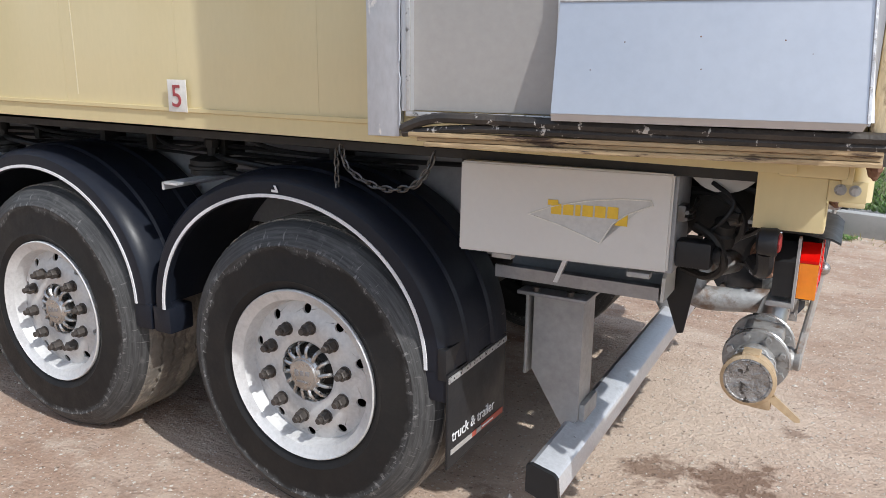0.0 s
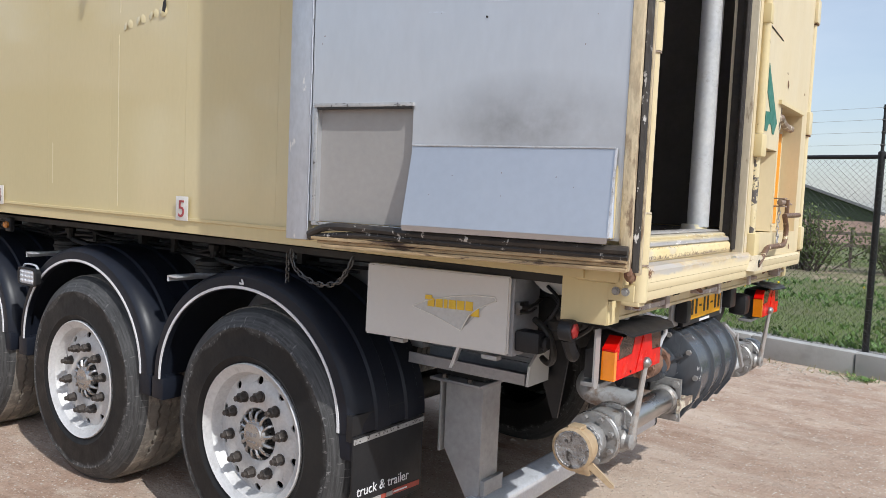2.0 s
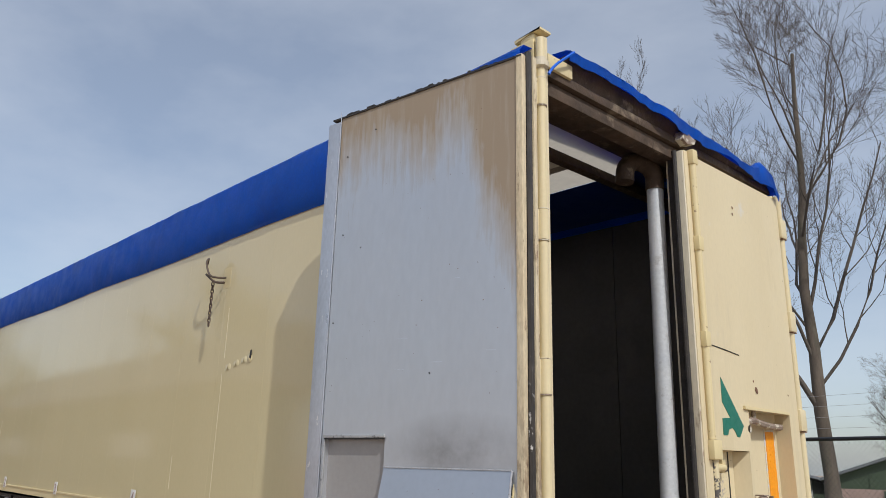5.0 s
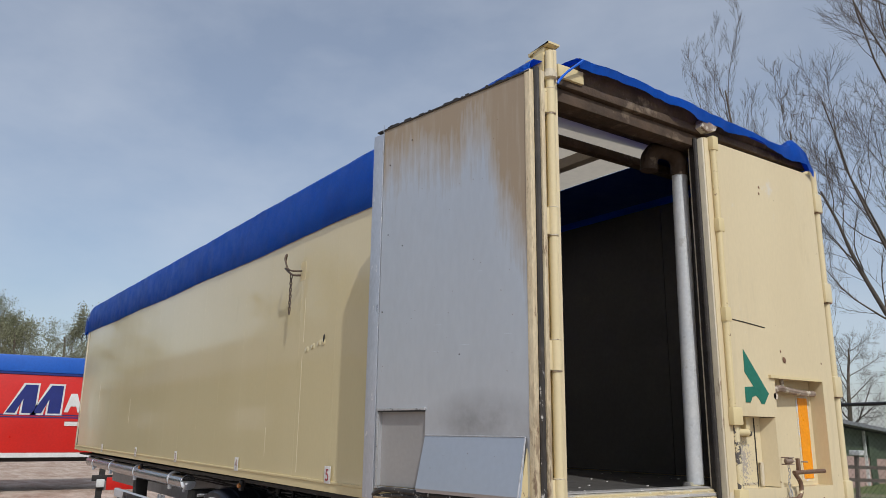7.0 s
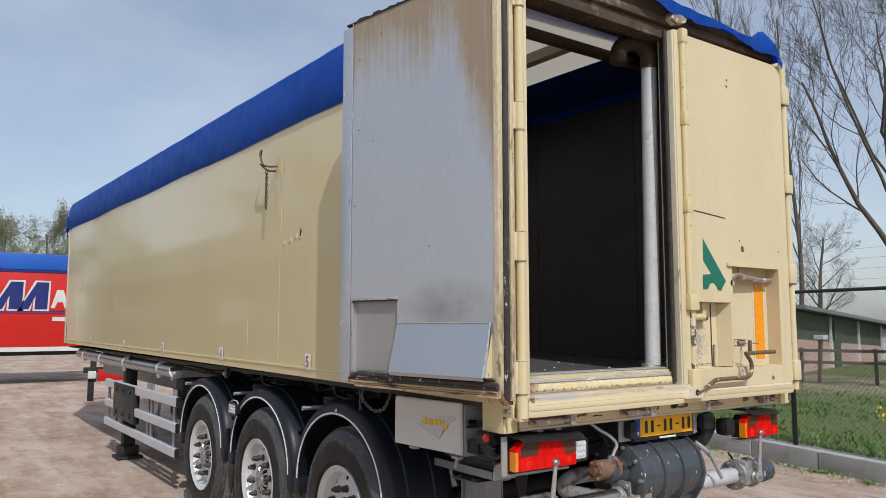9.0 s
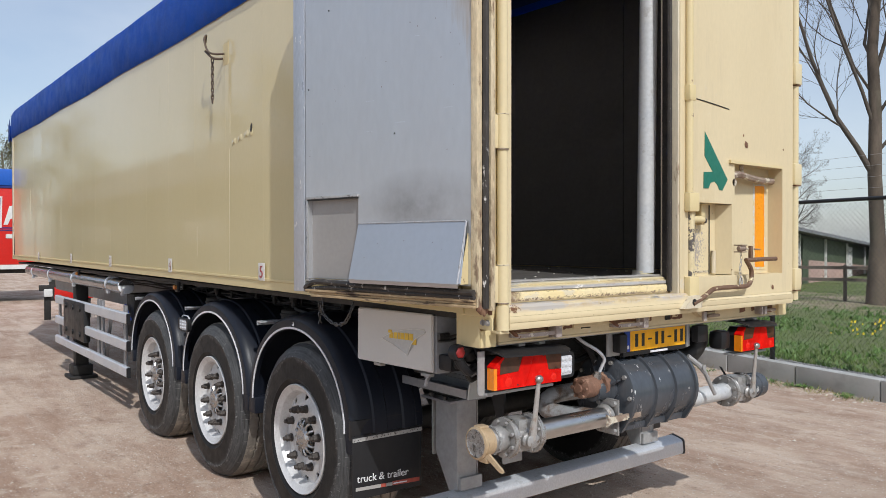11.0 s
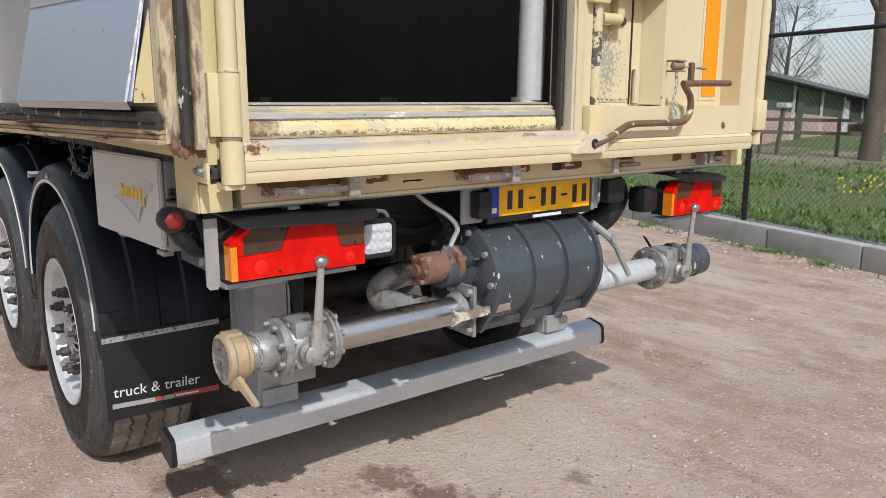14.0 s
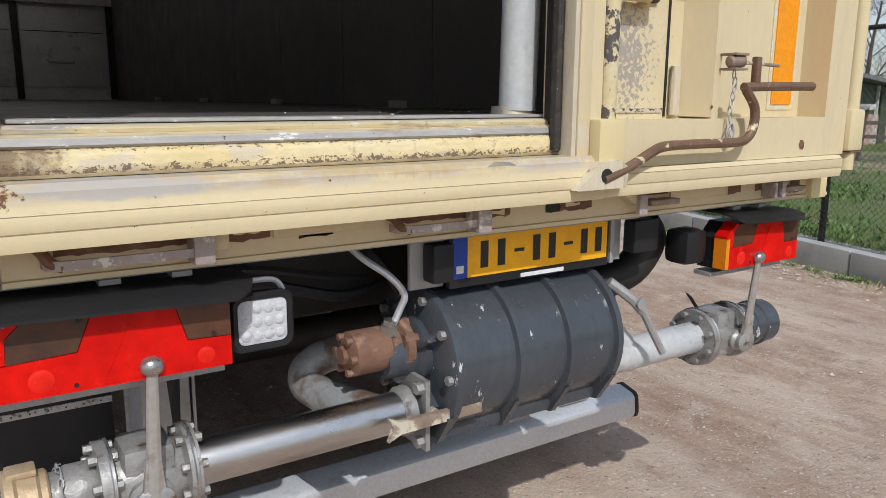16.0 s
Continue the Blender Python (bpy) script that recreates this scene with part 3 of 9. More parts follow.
def rear_paint():
    """Cream door paint with grey rubbed marks, faint run-off streaks and small rust nicks."""
    m = surf("weathered_rear_cream", (0.65, 0.55, 0.355), (0.61, 0.51, 0.325), 0.42, grain=60, mix_scale=1.6, stain=(0.5, 0.4, 0.23), stain_scale=3, stain_at=(0.6, 0.9),
             bump=0.06, bump_scale=6, stretch=(1, 1, 0.4), spec=0.25, speck=0.03)
    add_layer(m, (0.5, 0.42, 0.28), noise_range(m, 9, 0.56, 0.72, 0.45, (1, 1, 0.12)))
    add_layer(m, (0.6, 0.58, 0.56), noise_range(m, 5, 0.64, 0.72, 0.6))
    add_layer(m, (0.13, 0.075, 0.045), noise_range(m, 48, 0.715, 0.725, 0.95))
    return m


# dirt and rust thicker towards the lower end of the door's edge
add_layer(M["edge_rusty"], (0.14, 0.08, 0.05), calc(M["edge_rusty"], "MULTIPLY", spread_range(M["edge_rusty"], far_from(M["edge_rusty"], (0, 0, 1.3), (0, 0, 1)), 0.75, 0.1), noise_range(M["edge_rusty"], 26, 0.46, 0.56, 0.9, (1, 1, 0.35))))
# pale flakes gather on the lower part of the seal
add_layer(M["seal_flaked"], (0.52, 0.5, 0.47), calc(M["seal_flaked"], "MULTIPLY", spread_range(M["seal_flaked"], far_from(M["seal_flaked"], (0, 0, 1.5), (0, 0, 1)), 0.55, 0.25), noise_range(M["seal_flaked"], 38, 0.61, 0.63, 0.95, (1, 1, 0.5))))
# rust climbing from the lever's foot
add_layer(M["lever"], (0.3, 0.17, 0.09), calc(M["lever"], "MULTIPLY", spread_range(M["lever"], far_from(M["lever"], (0, 0, 0.02), (0, 0, 1)), 0.14, 0.02), noise_range(M["lever"], 24, 0.46, 0.6, 0.85)))
M["sill_band"] = sill_paint()
M["capping"] = capping_paint()
M["rail"] = rail_paint()
M["rear"] = rear_paint()
M["recess"] = recess_paint()
M["stainless"] = stained_steel()
# dark reflection above the deflector, put into the sheet's colour, small rust dots
add_layer(M["stainless"], (0.2, 0.185, 0.18), calc(M["stainless"], "MULTIPLY", spread_range(M["stainless"], far_from(M["stainless"], (0.3, 0, 1.72), (0.4, 0, 1)), 0.17, 0.0, 0.75),
                                                    noise_range(M["stainless"], 3, 0.3, 0.62)))
M["stainless_flap"] = surf("bright_stainless_sheet", (0.55, 0.565, 0.595), (0.53, 0.545, 0.575), 0.38, 0.8, grain=40, mix_scale=1.2, bump=0.015, bump_scale=2, rough_var=0.03, speck=0.03)
M["hatch"] = surf("grey_hatch_sheet", (0.38, 0.36, 0.345), (0.34, 0.325, 0.31), 0.45, 0.35, grain=40, mix_scale=1.5, bump=0.015, bump_scale=2, rough_var=0.05, speck=0.05)


def roof_sheet():
    m = surf("pale_roof_sheet", (0.6, 0.53, 0.42), (0.5, 0.43, 0.33), 0.7, grain=20, mix_scale=2, bump=0.1)
    n, l, p, co = node_chain(m)
    tr, mx, out = n.new("ShaderNodeBsdfTranslucent"), n.new("ShaderNodeMixShader"), n["Material Output"]
    tr.inputs["Color"].default_value = (0.72, 0.64, 0.52, 1)
    mx.inputs["Fac"].default_value = 0.42
    l.new(p.outputs[0], mx.inputs[1]); l.new(tr.outputs[0], mx.inputs[2]); l.new(mx.outputs[0], out.inputs["Surface"])
    return m


M["roof_sheet"] = roof_sheet()


def gravel_ground():
    """Compacted sandy gravel: pale dust, red-brown earth in tracks, set pebbles, a few damp spots."""
    m = surf("compacted_gravel", (0.44, 0.325, 0.25), (0.36, 0.24, 0.175), 0.92, grain=70, mix_scale=0.9, bump=0.0, speck=0.2, spec=0.25)
    n, l, p, co = node_chain(m)
    track = radians(4)
    add_layer(m, (0.58, 0.465, 0.375), noise_range(m, 0.9, 0.44, 0.62, 0.9, (0.6, 1.3, 1), 9, track))
    add_layer(m, (0.27, 0.17, 0.12), noise_range(m, 1.5, 0.52, 0.66, 0.75, (0.6, 1.3, 1), 9, track))
    add_layer(m, (0.6, 0.5, 0.41), noise_range(m, 4.5, 0.53, 0.7, 0.75, detail=10))
    add_layer(m, (0.22, 0.14, 0.1), noise_range(m, 7.0, 0.56, 0.7, 0.7, (0.8, 1.1, 1), 9, track))
    # wheel tracks: long pale and red-brown streaks
    add_layer(m, (0.6, 0.51, 0.43), noise_range(m, 2.4, 0.5, 0.68, 0.38, (0.14, 1.6, 1), 8, track))
    add_layer(m, (0.26, 0.165, 0.115), noise_range(m, 3.1, 0.52, 0.7, 0.35, (0.12, 1.5, 1), 8, track))
    add_layer(m, (0.62, 0.54, 0.46), noise_range(m, 9.0, 0.57, 0.7, 0.25, (0.1, 1.4, 1), 6, track))
    # a pale dusty stretch behind the trailer, red earth beyond it
    patch = noise_range(m, 1.4, 0.2, 0.8, 0.9, (0.7, 1.2, 1), 8, track)
    for cx, cy, colour, deep in ((-0.45, 1.55, (0.6, 0.485, 0.39), 0.75), (0.3, 2.9, (0.36, 0.265, 0.2), 0.45), (1.0, 1.7, (0.36, 0.265, 0.2), 0.4), (-0.9, 0.9, (0.6, 0.485, 0.39), 0.6)):
        add_layer(m, colour, spread_range(m, calc(m, "ADD", far_from(m, (cx, cy, 0), (1, 0.8, 1)), patch), 1.35, 0.6, deep))
    # set pebbles: pale and dark, of two sizes
    heights = []
    for scale, size, share in ((38, 0.3, 0.62), (85, 0.34, 0.5)):
        v = n.new("ShaderNodeTexVoronoi")
        v.inputs["Scale"].default_value = scale
        l.new(co.outputs["Object"], v.inputs["Vector"])
        sp = n.new("ShaderNodeSeparateColor")
        l.new(v.outputs["Color"], sp.inputs[0])
        edge = spread_range(m, v.outputs["Distance"], size, size - 0.08)
        on = spread_range(m, sp.outputs[0], share, share + 0.02)
        fac = calc(m, "MULTIPLY", edge, on)
        heights.append(fac)
        add_layer(m, (0.64, 0.6, 0.54), calc(m, "MULTIPLY", fac, spread_range(m, sp.outputs[1], 0.4, 0.8, 0.9)))
        add_layer(m, (0.17, 0.12, 0.095), calc(m, "MULTIPLY", fac, spread_range(m, sp.outputs[1], 0.28, 0.1, 0.7)))
    # damp spots with centres and radii on the ground, their rims ragged
    rag = calc(m, "ADD", noise_range(m, 5, 0.25, 0.75, 0.3), noise_range(m, 16, 0.3, 0.7, 0.1))
    for (cx, cy, rad, depth) in ((-0.14, 0.93, 0.14, 0.85), (-0.43, 0.87, 0.11, 0.75), (0.02, 1.46, 0.07, 0.6), (0.85, 1.15, 0.06, 0.55), (0.62, 1.75, 0.08, 0.45), (-0.85, 0.25, 0.16, 0.65), (1.1, 1.5, 0.05, 0.45)):
        d = calc(m, "ADD", far_from(m, (cx, cy, 0)), rag)
        add_layer(m, (0.18, 0.11, 0.075), spread_range(m, d, rad + 0.22, rad + 0.15, depth))
    bp = n.new("ShaderNodeBump")
    bp.inputs["Strength"].default_value, bp.inputs["Distance"].default_value = 0.9, 0.012
    h = calc(m, "ADD", calc(m, "MULTIPLY", heights[0], 0.25), calc(m, "MULTIPLY", heights[1], 0.1))
    h = calc(m, "ADD", h, noise_range(m, 60, 0.2, 0.8, 0.5, detail=4))
    h = calc(m, "ADD", h, noise_range(m, 11, 0.2, 0.8, 1.3, (0.8, 1.1, 1), 8, track))
    l.new(h, bp.inputs["Height"])
    l.new(bp.outputs["Normal"], p.inputs["Normal"])
    return m


M["ground"] = gravel_ground()
M["pebble"] = surf("pale_pebbles", (0.6, 0.58, 0.54), (0.42, 0.4, 0.37), 0.85, grain=50, mix_scale=30, bump=0.1)
M["stone"] = surf("loose_stone", (0.58, 0.53, 0.47), (0.4, 0.33, 0.27), 0.9, grain=60, mix_scale=9, bump=0.2)

# ---- mesh helpers ----
def box(bm, x0, x1, y0, y1, z0, z1, bev=0.0, m=None):
    vs = [bm.verts.new((x, y, z)) for x in (x0, x1) for y in (y0, y1) for z in (z0, z1)]
    fs = [bm.faces.new([vs[i] for i in q]) for q in ((0, 1, 3, 2), (4, 6, 7, 5), (0, 4, 5, 1), (2, 3, 7, 6), (0, 2, 6, 4), (1, 5, 7, 3))]
    if bev:
        es = list({e for f in fs for e in f.edges})
        r = bmesh.ops.bevel(bm, geom=es, offset=bev, segments=2, affect="EDGES", profile=0.6)
        vs = list({v for f in r["faces"] for v in f.verts} | {v for v in vs if v.is_valid})
    if m:
        bmesh.ops.transform(bm, matrix=m, verts=vs)
    return vs


def frame_of(d):
    d = Vector(d).normalized()
    u = d.cross(Vector((0, 0, 1)) if abs(d.z) < 0.9 else Vector((1, 0, 0))).normalized()
    return u, d.cross(u).normalized(), d


def rings(bm, loops, cap=True):
    made = [[bm.verts.new(p) for p in lp] for lp in loops]
    k = len(made[0])
    for a, b in zip(made, made[1:]):
        for i in range(k):
            bm.faces.new((a[i], a[(i + 1) % k], b[(i + 1) % k], b[i]))
    if cap:
        bm.faces.new(made[0][::-1])
        bm.faces.new(made[-1])
    return made


def lathe(bm, prof, o, d, seg=32, cap=True):
    """Turned form: (radius, height along d) from o."""
    u, v, d = frame_of(d)
    o = Vector(o)
    rings(bm, [[o + d * h + (u * math.cos(2 * math.pi * i / seg) + v * math.sin(2 * math.pi * i / seg)) * r for i in range(seg)] for r, h in prof], cap)


def cyl(bm, p0, p1, r, seg=16, r2=None):
    p0, p1 = Vector(p0), Vector(p1)
    h = (p1 - p0).length
    lathe(bm, [(r, 0), (r2 if r2 is not None else r, h)], p0, p1 - p0, seg)


def smooth_path(pts, k=5):
    pts = [Vector(p) for p in pts]
    out = []
    for i in range(len(pts) - 1):
        a, b, c, d = pts[max(0, i - 1)], pts[i], pts[i + 1], pts[min(len(pts) - 1, i + 2)]
        for j in range(k):
            t = j / k
            out.append(0.5 * ((2 * b) + (c - a) * t + (2 * a - 5 * b + 4 * c - d) * t * t + (3 * b - a - 3 * c + d) * t ** 3))
    return out + [pts[-1]]


def tube(bm, pts, r, seg=8, smooth=5, closed=False):
    pts = smooth_path(pts, smooth) if smooth else [Vector(p) for p in pts]
    loops, u = [], None
    for i, p in enumerate(pts):
        d = (pts[min(i + 1, len(pts) - 1)] - pts[max(i - 1, 0)]).normalized()
        u = (u - d * u.dot(d)).normalized() if u else frame_of(d)[0]
        v = d.cross(u)
        loops.append([p + (u * math.cos(2 * math.pi * j / seg) + v * math.sin(2 * math.pi * j / seg)) * r for j in range(seg)])
    rings(bm, loops, not closed)


def slab(bm, poly, o, u, v, thick):
    """A flat plate: outline in (u, v) from o, thick along u x v."""
    o, u, v = Vector(o), Vector(u), Vector(v)
    w = u.cross(v).normalized() * thick
    rings(bm, [[o + u * a + v * b for a, b in poly], [o + u * a + v * b + w for a, b in poly]])


def mesh_of(bm, name, angle=35):
    bmesh.ops.recalc_face_normals(bm, faces=bm.faces)
    me = bpy.data.meshes.new(name)
    bm.to_mesh(me)
    bm.free()
    for p in me.polygons:
        p.use_smooth = True
    me.set_sharp_from_angle(angle=radians(angle))
    return me


WORLD = {}


def thing(name, at, label, category, group="", kind=""):
    ob = new(name)
    ob.matrix_basis = at if isinstance(at, Matrix) else Matrix.Translation(at)
    WORLD[ob] = ob.matrix_basis.copy()
    return tagged(ob, label, category, group, kind)


def part(name, bm, material, parent, label="", at=None, kind="", angle=35):
    """One mesh under a thing or a part; at: its own frame, in which the mesh is given (else the world's)."""
    me = bm if isinstance(bm, bpy.types.Mesh) else mesh_of(bm, name, angle)
    if material and not me.materials:
        me.materials.append(material)
    ob = new(name, me)
    at = at or Matrix()
    if parent:
        ob.parent = parent
        ob.matrix_parent_inverse = WORLD[parent].inverted()
    ob.matrix_basis = at
    WORLD[ob] = at.copy()
    return tagged(ob, label, kind=kind)


def holder(name, parent, at, label=""):
    """An empty part that holds sub-parts."""
    ob = new(name)
    ob.parent = parent
    ob.matrix_parent_inverse = WORLD[parent].inverted()
    ob.matrix_basis = at
    WORLD[ob] = at.copy()
    return tagged(ob, label)


def sub(name, bm, material, parent, label="", kind=""):
    """A mesh given in its parent's own frame."""
    me = bm if isinstance(bm, bpy.types.Mesh) else mesh_of(bm, name)
    if material and not me.materials:
        me.materials.append(material)
    ob = new(name, me)
    ob.parent = parent
    WORLD[ob] = WORLD[parent].copy()
    return tagged(ob, label, kind=kind)


def lettering(text, size, o, u, v, name, material, parent, label="", thick=0.0015):
    """Words in the built-in font, standing on o along u, upright along v."""
    cu = bpy.data.curves.new("words", "FONT")
    cu.body, cu.size, cu.extrude = text, size, thick
    tmp = bpy.data.objects.new("words", cu)
    scene.collection.objects.link(tmp)
    dg = bpy.context.evaluated_depsgraph_get()
    me = bpy.data.meshes.new_from_object(tmp.evaluated_get(dg))
    bpy.data.objects.remove(tmp)
    u, v = Vector(u).normalized(), Vector(v).normalized()
    w = u.cross(v)
    m = Matrix((u, v, w)).transposed().to_4x4()
    m.translation = Vector(o)
    me.transform(m)
    me.materials.clear()
    return part(name, me, material, parent, label)


def BM():
    return bmesh.new()


# ---- ground and kerb ----
KERB_H = 0.215
KDIR = Vector((1, -0.225, 0)).normalized()
KNORM = Vector((0.225, 1, 0)).normalized()
KERB0 = Vector((0, 5.89, 0))


def kerb_pt(s, off, z=0.0):
    return KERB0 + KDIR * s + KNORM * off + Vector((0, 0, z))


def sheet(name, corners, nx, ny, z_of, material, label, category):
    """A gridded sheet between four corners, with gentle relief."""
    bm = BM()
    a, b, c, d = [Vector(p) for p in corners]
    g = []
    for j in range(ny + 1):
        row = []
        for i in range(nx + 1):
            p = (a.lerp(b, i / nx)).lerp(d.lerp(c, i / nx), j / ny)
            row.append(bm.verts.new((p.x, p.y, z_of(p.x, p.y))))
        g.append(row)
    for j in range(ny):
        for i in range(nx):
            bm.faces.new((g[j][i], g[j][i + 1], g[j + 1][i + 1], g[j + 1][i]))
    ob = part(name, bm, material, None)
    return tagged(ob, label, category, kind="structure")


bm = BM()
xs = [-900, -200, -80, -40, -20] + [-14 + 0.25 * i for i in range(89)] + [12, 30, 80, 200, 900]
ys = [-900, -200, -60, -20, -8] + [-5 + 0.25 * i for i in range(53)] + [12, 20, 50, 120, 300, 900]


def ground_z(x, y):
    if -14 <= x <= 8 and -5 <= y <= 8:
        z = 0.012 * noise.noise((x * 0.9, y * 0.9, 0)) + 0.006 * noise.noise((x * 3.1, y * 3.1, 5))
        return min(z, 0.004)
    return 0.0


gv = [[bm.verts.new((x, y, ground_z(x, y))) for x in xs] for y in ys]
for j in range(len(ys) - 1):
    for i in range(len(xs) - 1):
        bm.faces.new((gv[j][i], gv[j][i + 1], gv[j + 1][i + 1], gv[j + 1][i]))
tagged(part("ground", bm, M["ground"], None), "pale brown compacted gravel yard with small stones", "ground", kind="structure")


def lawn_z(x, y):
    d = (Vector((x, y, 0)) - KERB0).dot(KNORM)
    return KERB_H - 0.03 + (0.05 * noise.noise((x * 0.5, y * 0.5, 2)) if d > 0.6 else 0) - max(0.0, min(d - 6, 6.5)) * 0.018


sheet("lawn", (kerb_pt(-45, 0.14), kerb_pt(45, 0.14), kerb_pt(70, 75), kerb_pt(-70, 75)), 90, 75, lawn_z, M["lawn"],
      "rough green meadow with weeds behind the kerb", "lawn")

# ---- the trailer: a tipping bulk-feed body on three axles ----
REAR, SIDE, WIDE = 0.10, 0.0, 2.46
FRONT = -11.35
RIDGE_Y = 1.13
trailer = thing("semi_trailer", (-5.0, 1.25, 0.0), "cream three-axle bulk feed semi-trailer with blue tarpaulin, one rear door open", "semi-trailer")


def bottom_z(x):
    return 1.298 - 0.0035 * x


def hem_z(x):
    return 3.045 - 0.0176 * x


def crest_z(x):
    return 3.45 - 0.02 * x


def body_walls():
    # left side, panel by panel
    seams = [FRONT + 0.06]
    while seams[-1] < -0.7:
        seams.append(seams[-1] + 0.585)
    seams = [s for s in seams if s < -0.25] + [-0.02]
    for a, b in zip(seams, seams[1:]):
        bm = BM()
        g = 0.0004
        za, zb = bottom_z(a) + 0.055, bottom_z(b) + 0.055
        poly = [(a + g, za), (b - g, zb), (b - g, hem_z(b) + 0.12), (a + g, hem_z(a) + 0.12)]
        rings(bm, [[(x, 0.0, z) for x, z in poly], [(x, 0.035, z) for x, z in poly]])
        part("side_panel", bm, M["side"], trailer)
    # lower rail with its lip
    bm = BM()
    for x0, x1 in ((FRONT, -0.02),):
        prof = [(-0.006, 0.0), (-0.006, 0.05), (-0.012, 0.054), (-0.012, 0.066), (0.05, 0.066), (0.05, -0.0)]
        rings(bm, [[(x0, y, bottom_z(x0) + z) for y, z in prof], [(x1, y, bottom_z(x1) + z) for y, z in prof]])
    part("lower_side_rail", bm, M["cream"], trailer)
    # front corner profile
    bm = BM()
    box(bm, FRONT - 0.02, FRONT + 0.055, -0.008, 0.06, bottom_z(FRONT), hem_z(FRONT) + 0.1, 0.006)
    part("front_corner_post", bm, M["edge_white"], trailer)
    # right side and front
    bm = BM()
    rings(bm, [[(x, y, z) for y, z in ((WIDE - 0.035, 1.27), (WIDE, 1.27), (WIDE, hem_z(x) + 0.1), (WIDE - 0.035, hem_z(x) + 0.1))] for x in (FRONT, -0.02)])
    part("right_side_wall", bm, M["cream"], trailer)
    bm = BM()
    box(bm, FRONT - 0.02, FRONT + 0.02, 0.06, WIDE - 0.035, 1.31, 3.5, 0.004)
    part("front_wall", bm, M["cream"], trailer)
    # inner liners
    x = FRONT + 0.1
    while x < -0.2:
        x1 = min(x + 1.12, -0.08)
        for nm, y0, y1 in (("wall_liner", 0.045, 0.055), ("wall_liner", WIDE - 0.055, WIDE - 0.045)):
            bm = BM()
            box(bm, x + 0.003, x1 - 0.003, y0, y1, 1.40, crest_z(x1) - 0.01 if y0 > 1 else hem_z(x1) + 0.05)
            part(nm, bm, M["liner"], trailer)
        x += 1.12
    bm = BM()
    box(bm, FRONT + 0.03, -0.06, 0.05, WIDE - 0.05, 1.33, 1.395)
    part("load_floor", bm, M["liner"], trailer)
    # inside front bulkhead with its hatches
    bm = BM()
    box(bm, FRONT + 0.08, FRONT + 0.1, 0.06, WIDE - 0.06, 1.40, 3.2)
    part("bulkhead", bm, M["inner_steel"], trailer)
    for y0, y1 in ((0.2, 1.05), (1.17, 2.28)):
        bm = BM()
        box(bm, FRONT + 0.1, FRONT + 0.125, y0, y1, 1.58, 2.7, 0.004)
        hatch = part("bulkhead_hatch", bm, M["inner_steel"], trailer)
        bm = BM()
        yc = y0 + (y1 - y0) * 0.45
        tube(bm, [(FRONT + 0.125, yc - 0.17, 1.96), (FRONT + 0.175, yc - 0.17, 1.93), (FRONT + 0.175, yc + 0.17, 1.93), (FRONT + 0.125, yc + 0.17, 1.96)], 0.016, 6, 0)
        part("handle", bm, M["alu_dull"], hatch)
        bm = BM()
        box(bm, FRONT + 0.1252, FRONT + 0.13, y0 + 0.02, y1 - 0.02, 2.36, 2.372)
        part("hatch_seam", bm, M["dark"], hatch)
    for y in (1.11, 2.36):
        bm = BM()
        box(bm, FRONT + 0.1, FRONT + 0.17, y - 0.045, y + 0.045, 1.41, 2.75, 0.005)
        part("bulkhead_post", bm, M["dark"], trailer)
    bm = BM()
    box(bm, FRONT + 0.1, FRONT + 0.2, 0.1, 2.4, 2.755, 3.12, 0.005)
    part("bulkhead_beam", bm, M["inner_steel"], trailer)
    for x in (-2.64, -4.6, -6.63, -8.6):
        bm = BM()
        box(bm, x - 0.07, x + 0.07, 2.36, 2.43, 1.396, 1.44, 0.004)
        part("floor_clip", bm, M["galv"], trailer)
    for x in (-3.2, -6.4, -9.4):
        bm = BM()
        box(bm, x - 0.05, x + 0.05, 2.41, 2.443, 1.4, 3.0, 0.005)
        part("wall_post", bm, M["dark"], trailer)
    # loose litter left on the floor
    bm = BM()
    for i in range(40):
        px, py = random.uniform(-2.0, -0.1), random.uniform(0.2, 2.2)
        s = random.uniform(0.002, 0.006)
        box(bm, px - s, px + s, py - s, py + s, 1.3955, 1.3955 + s)
    tagged(part("floor_crumb", bm, M["label_white"], None), "pale scattered feed crumbs on the load floor", "crumbs", kind="stuff")


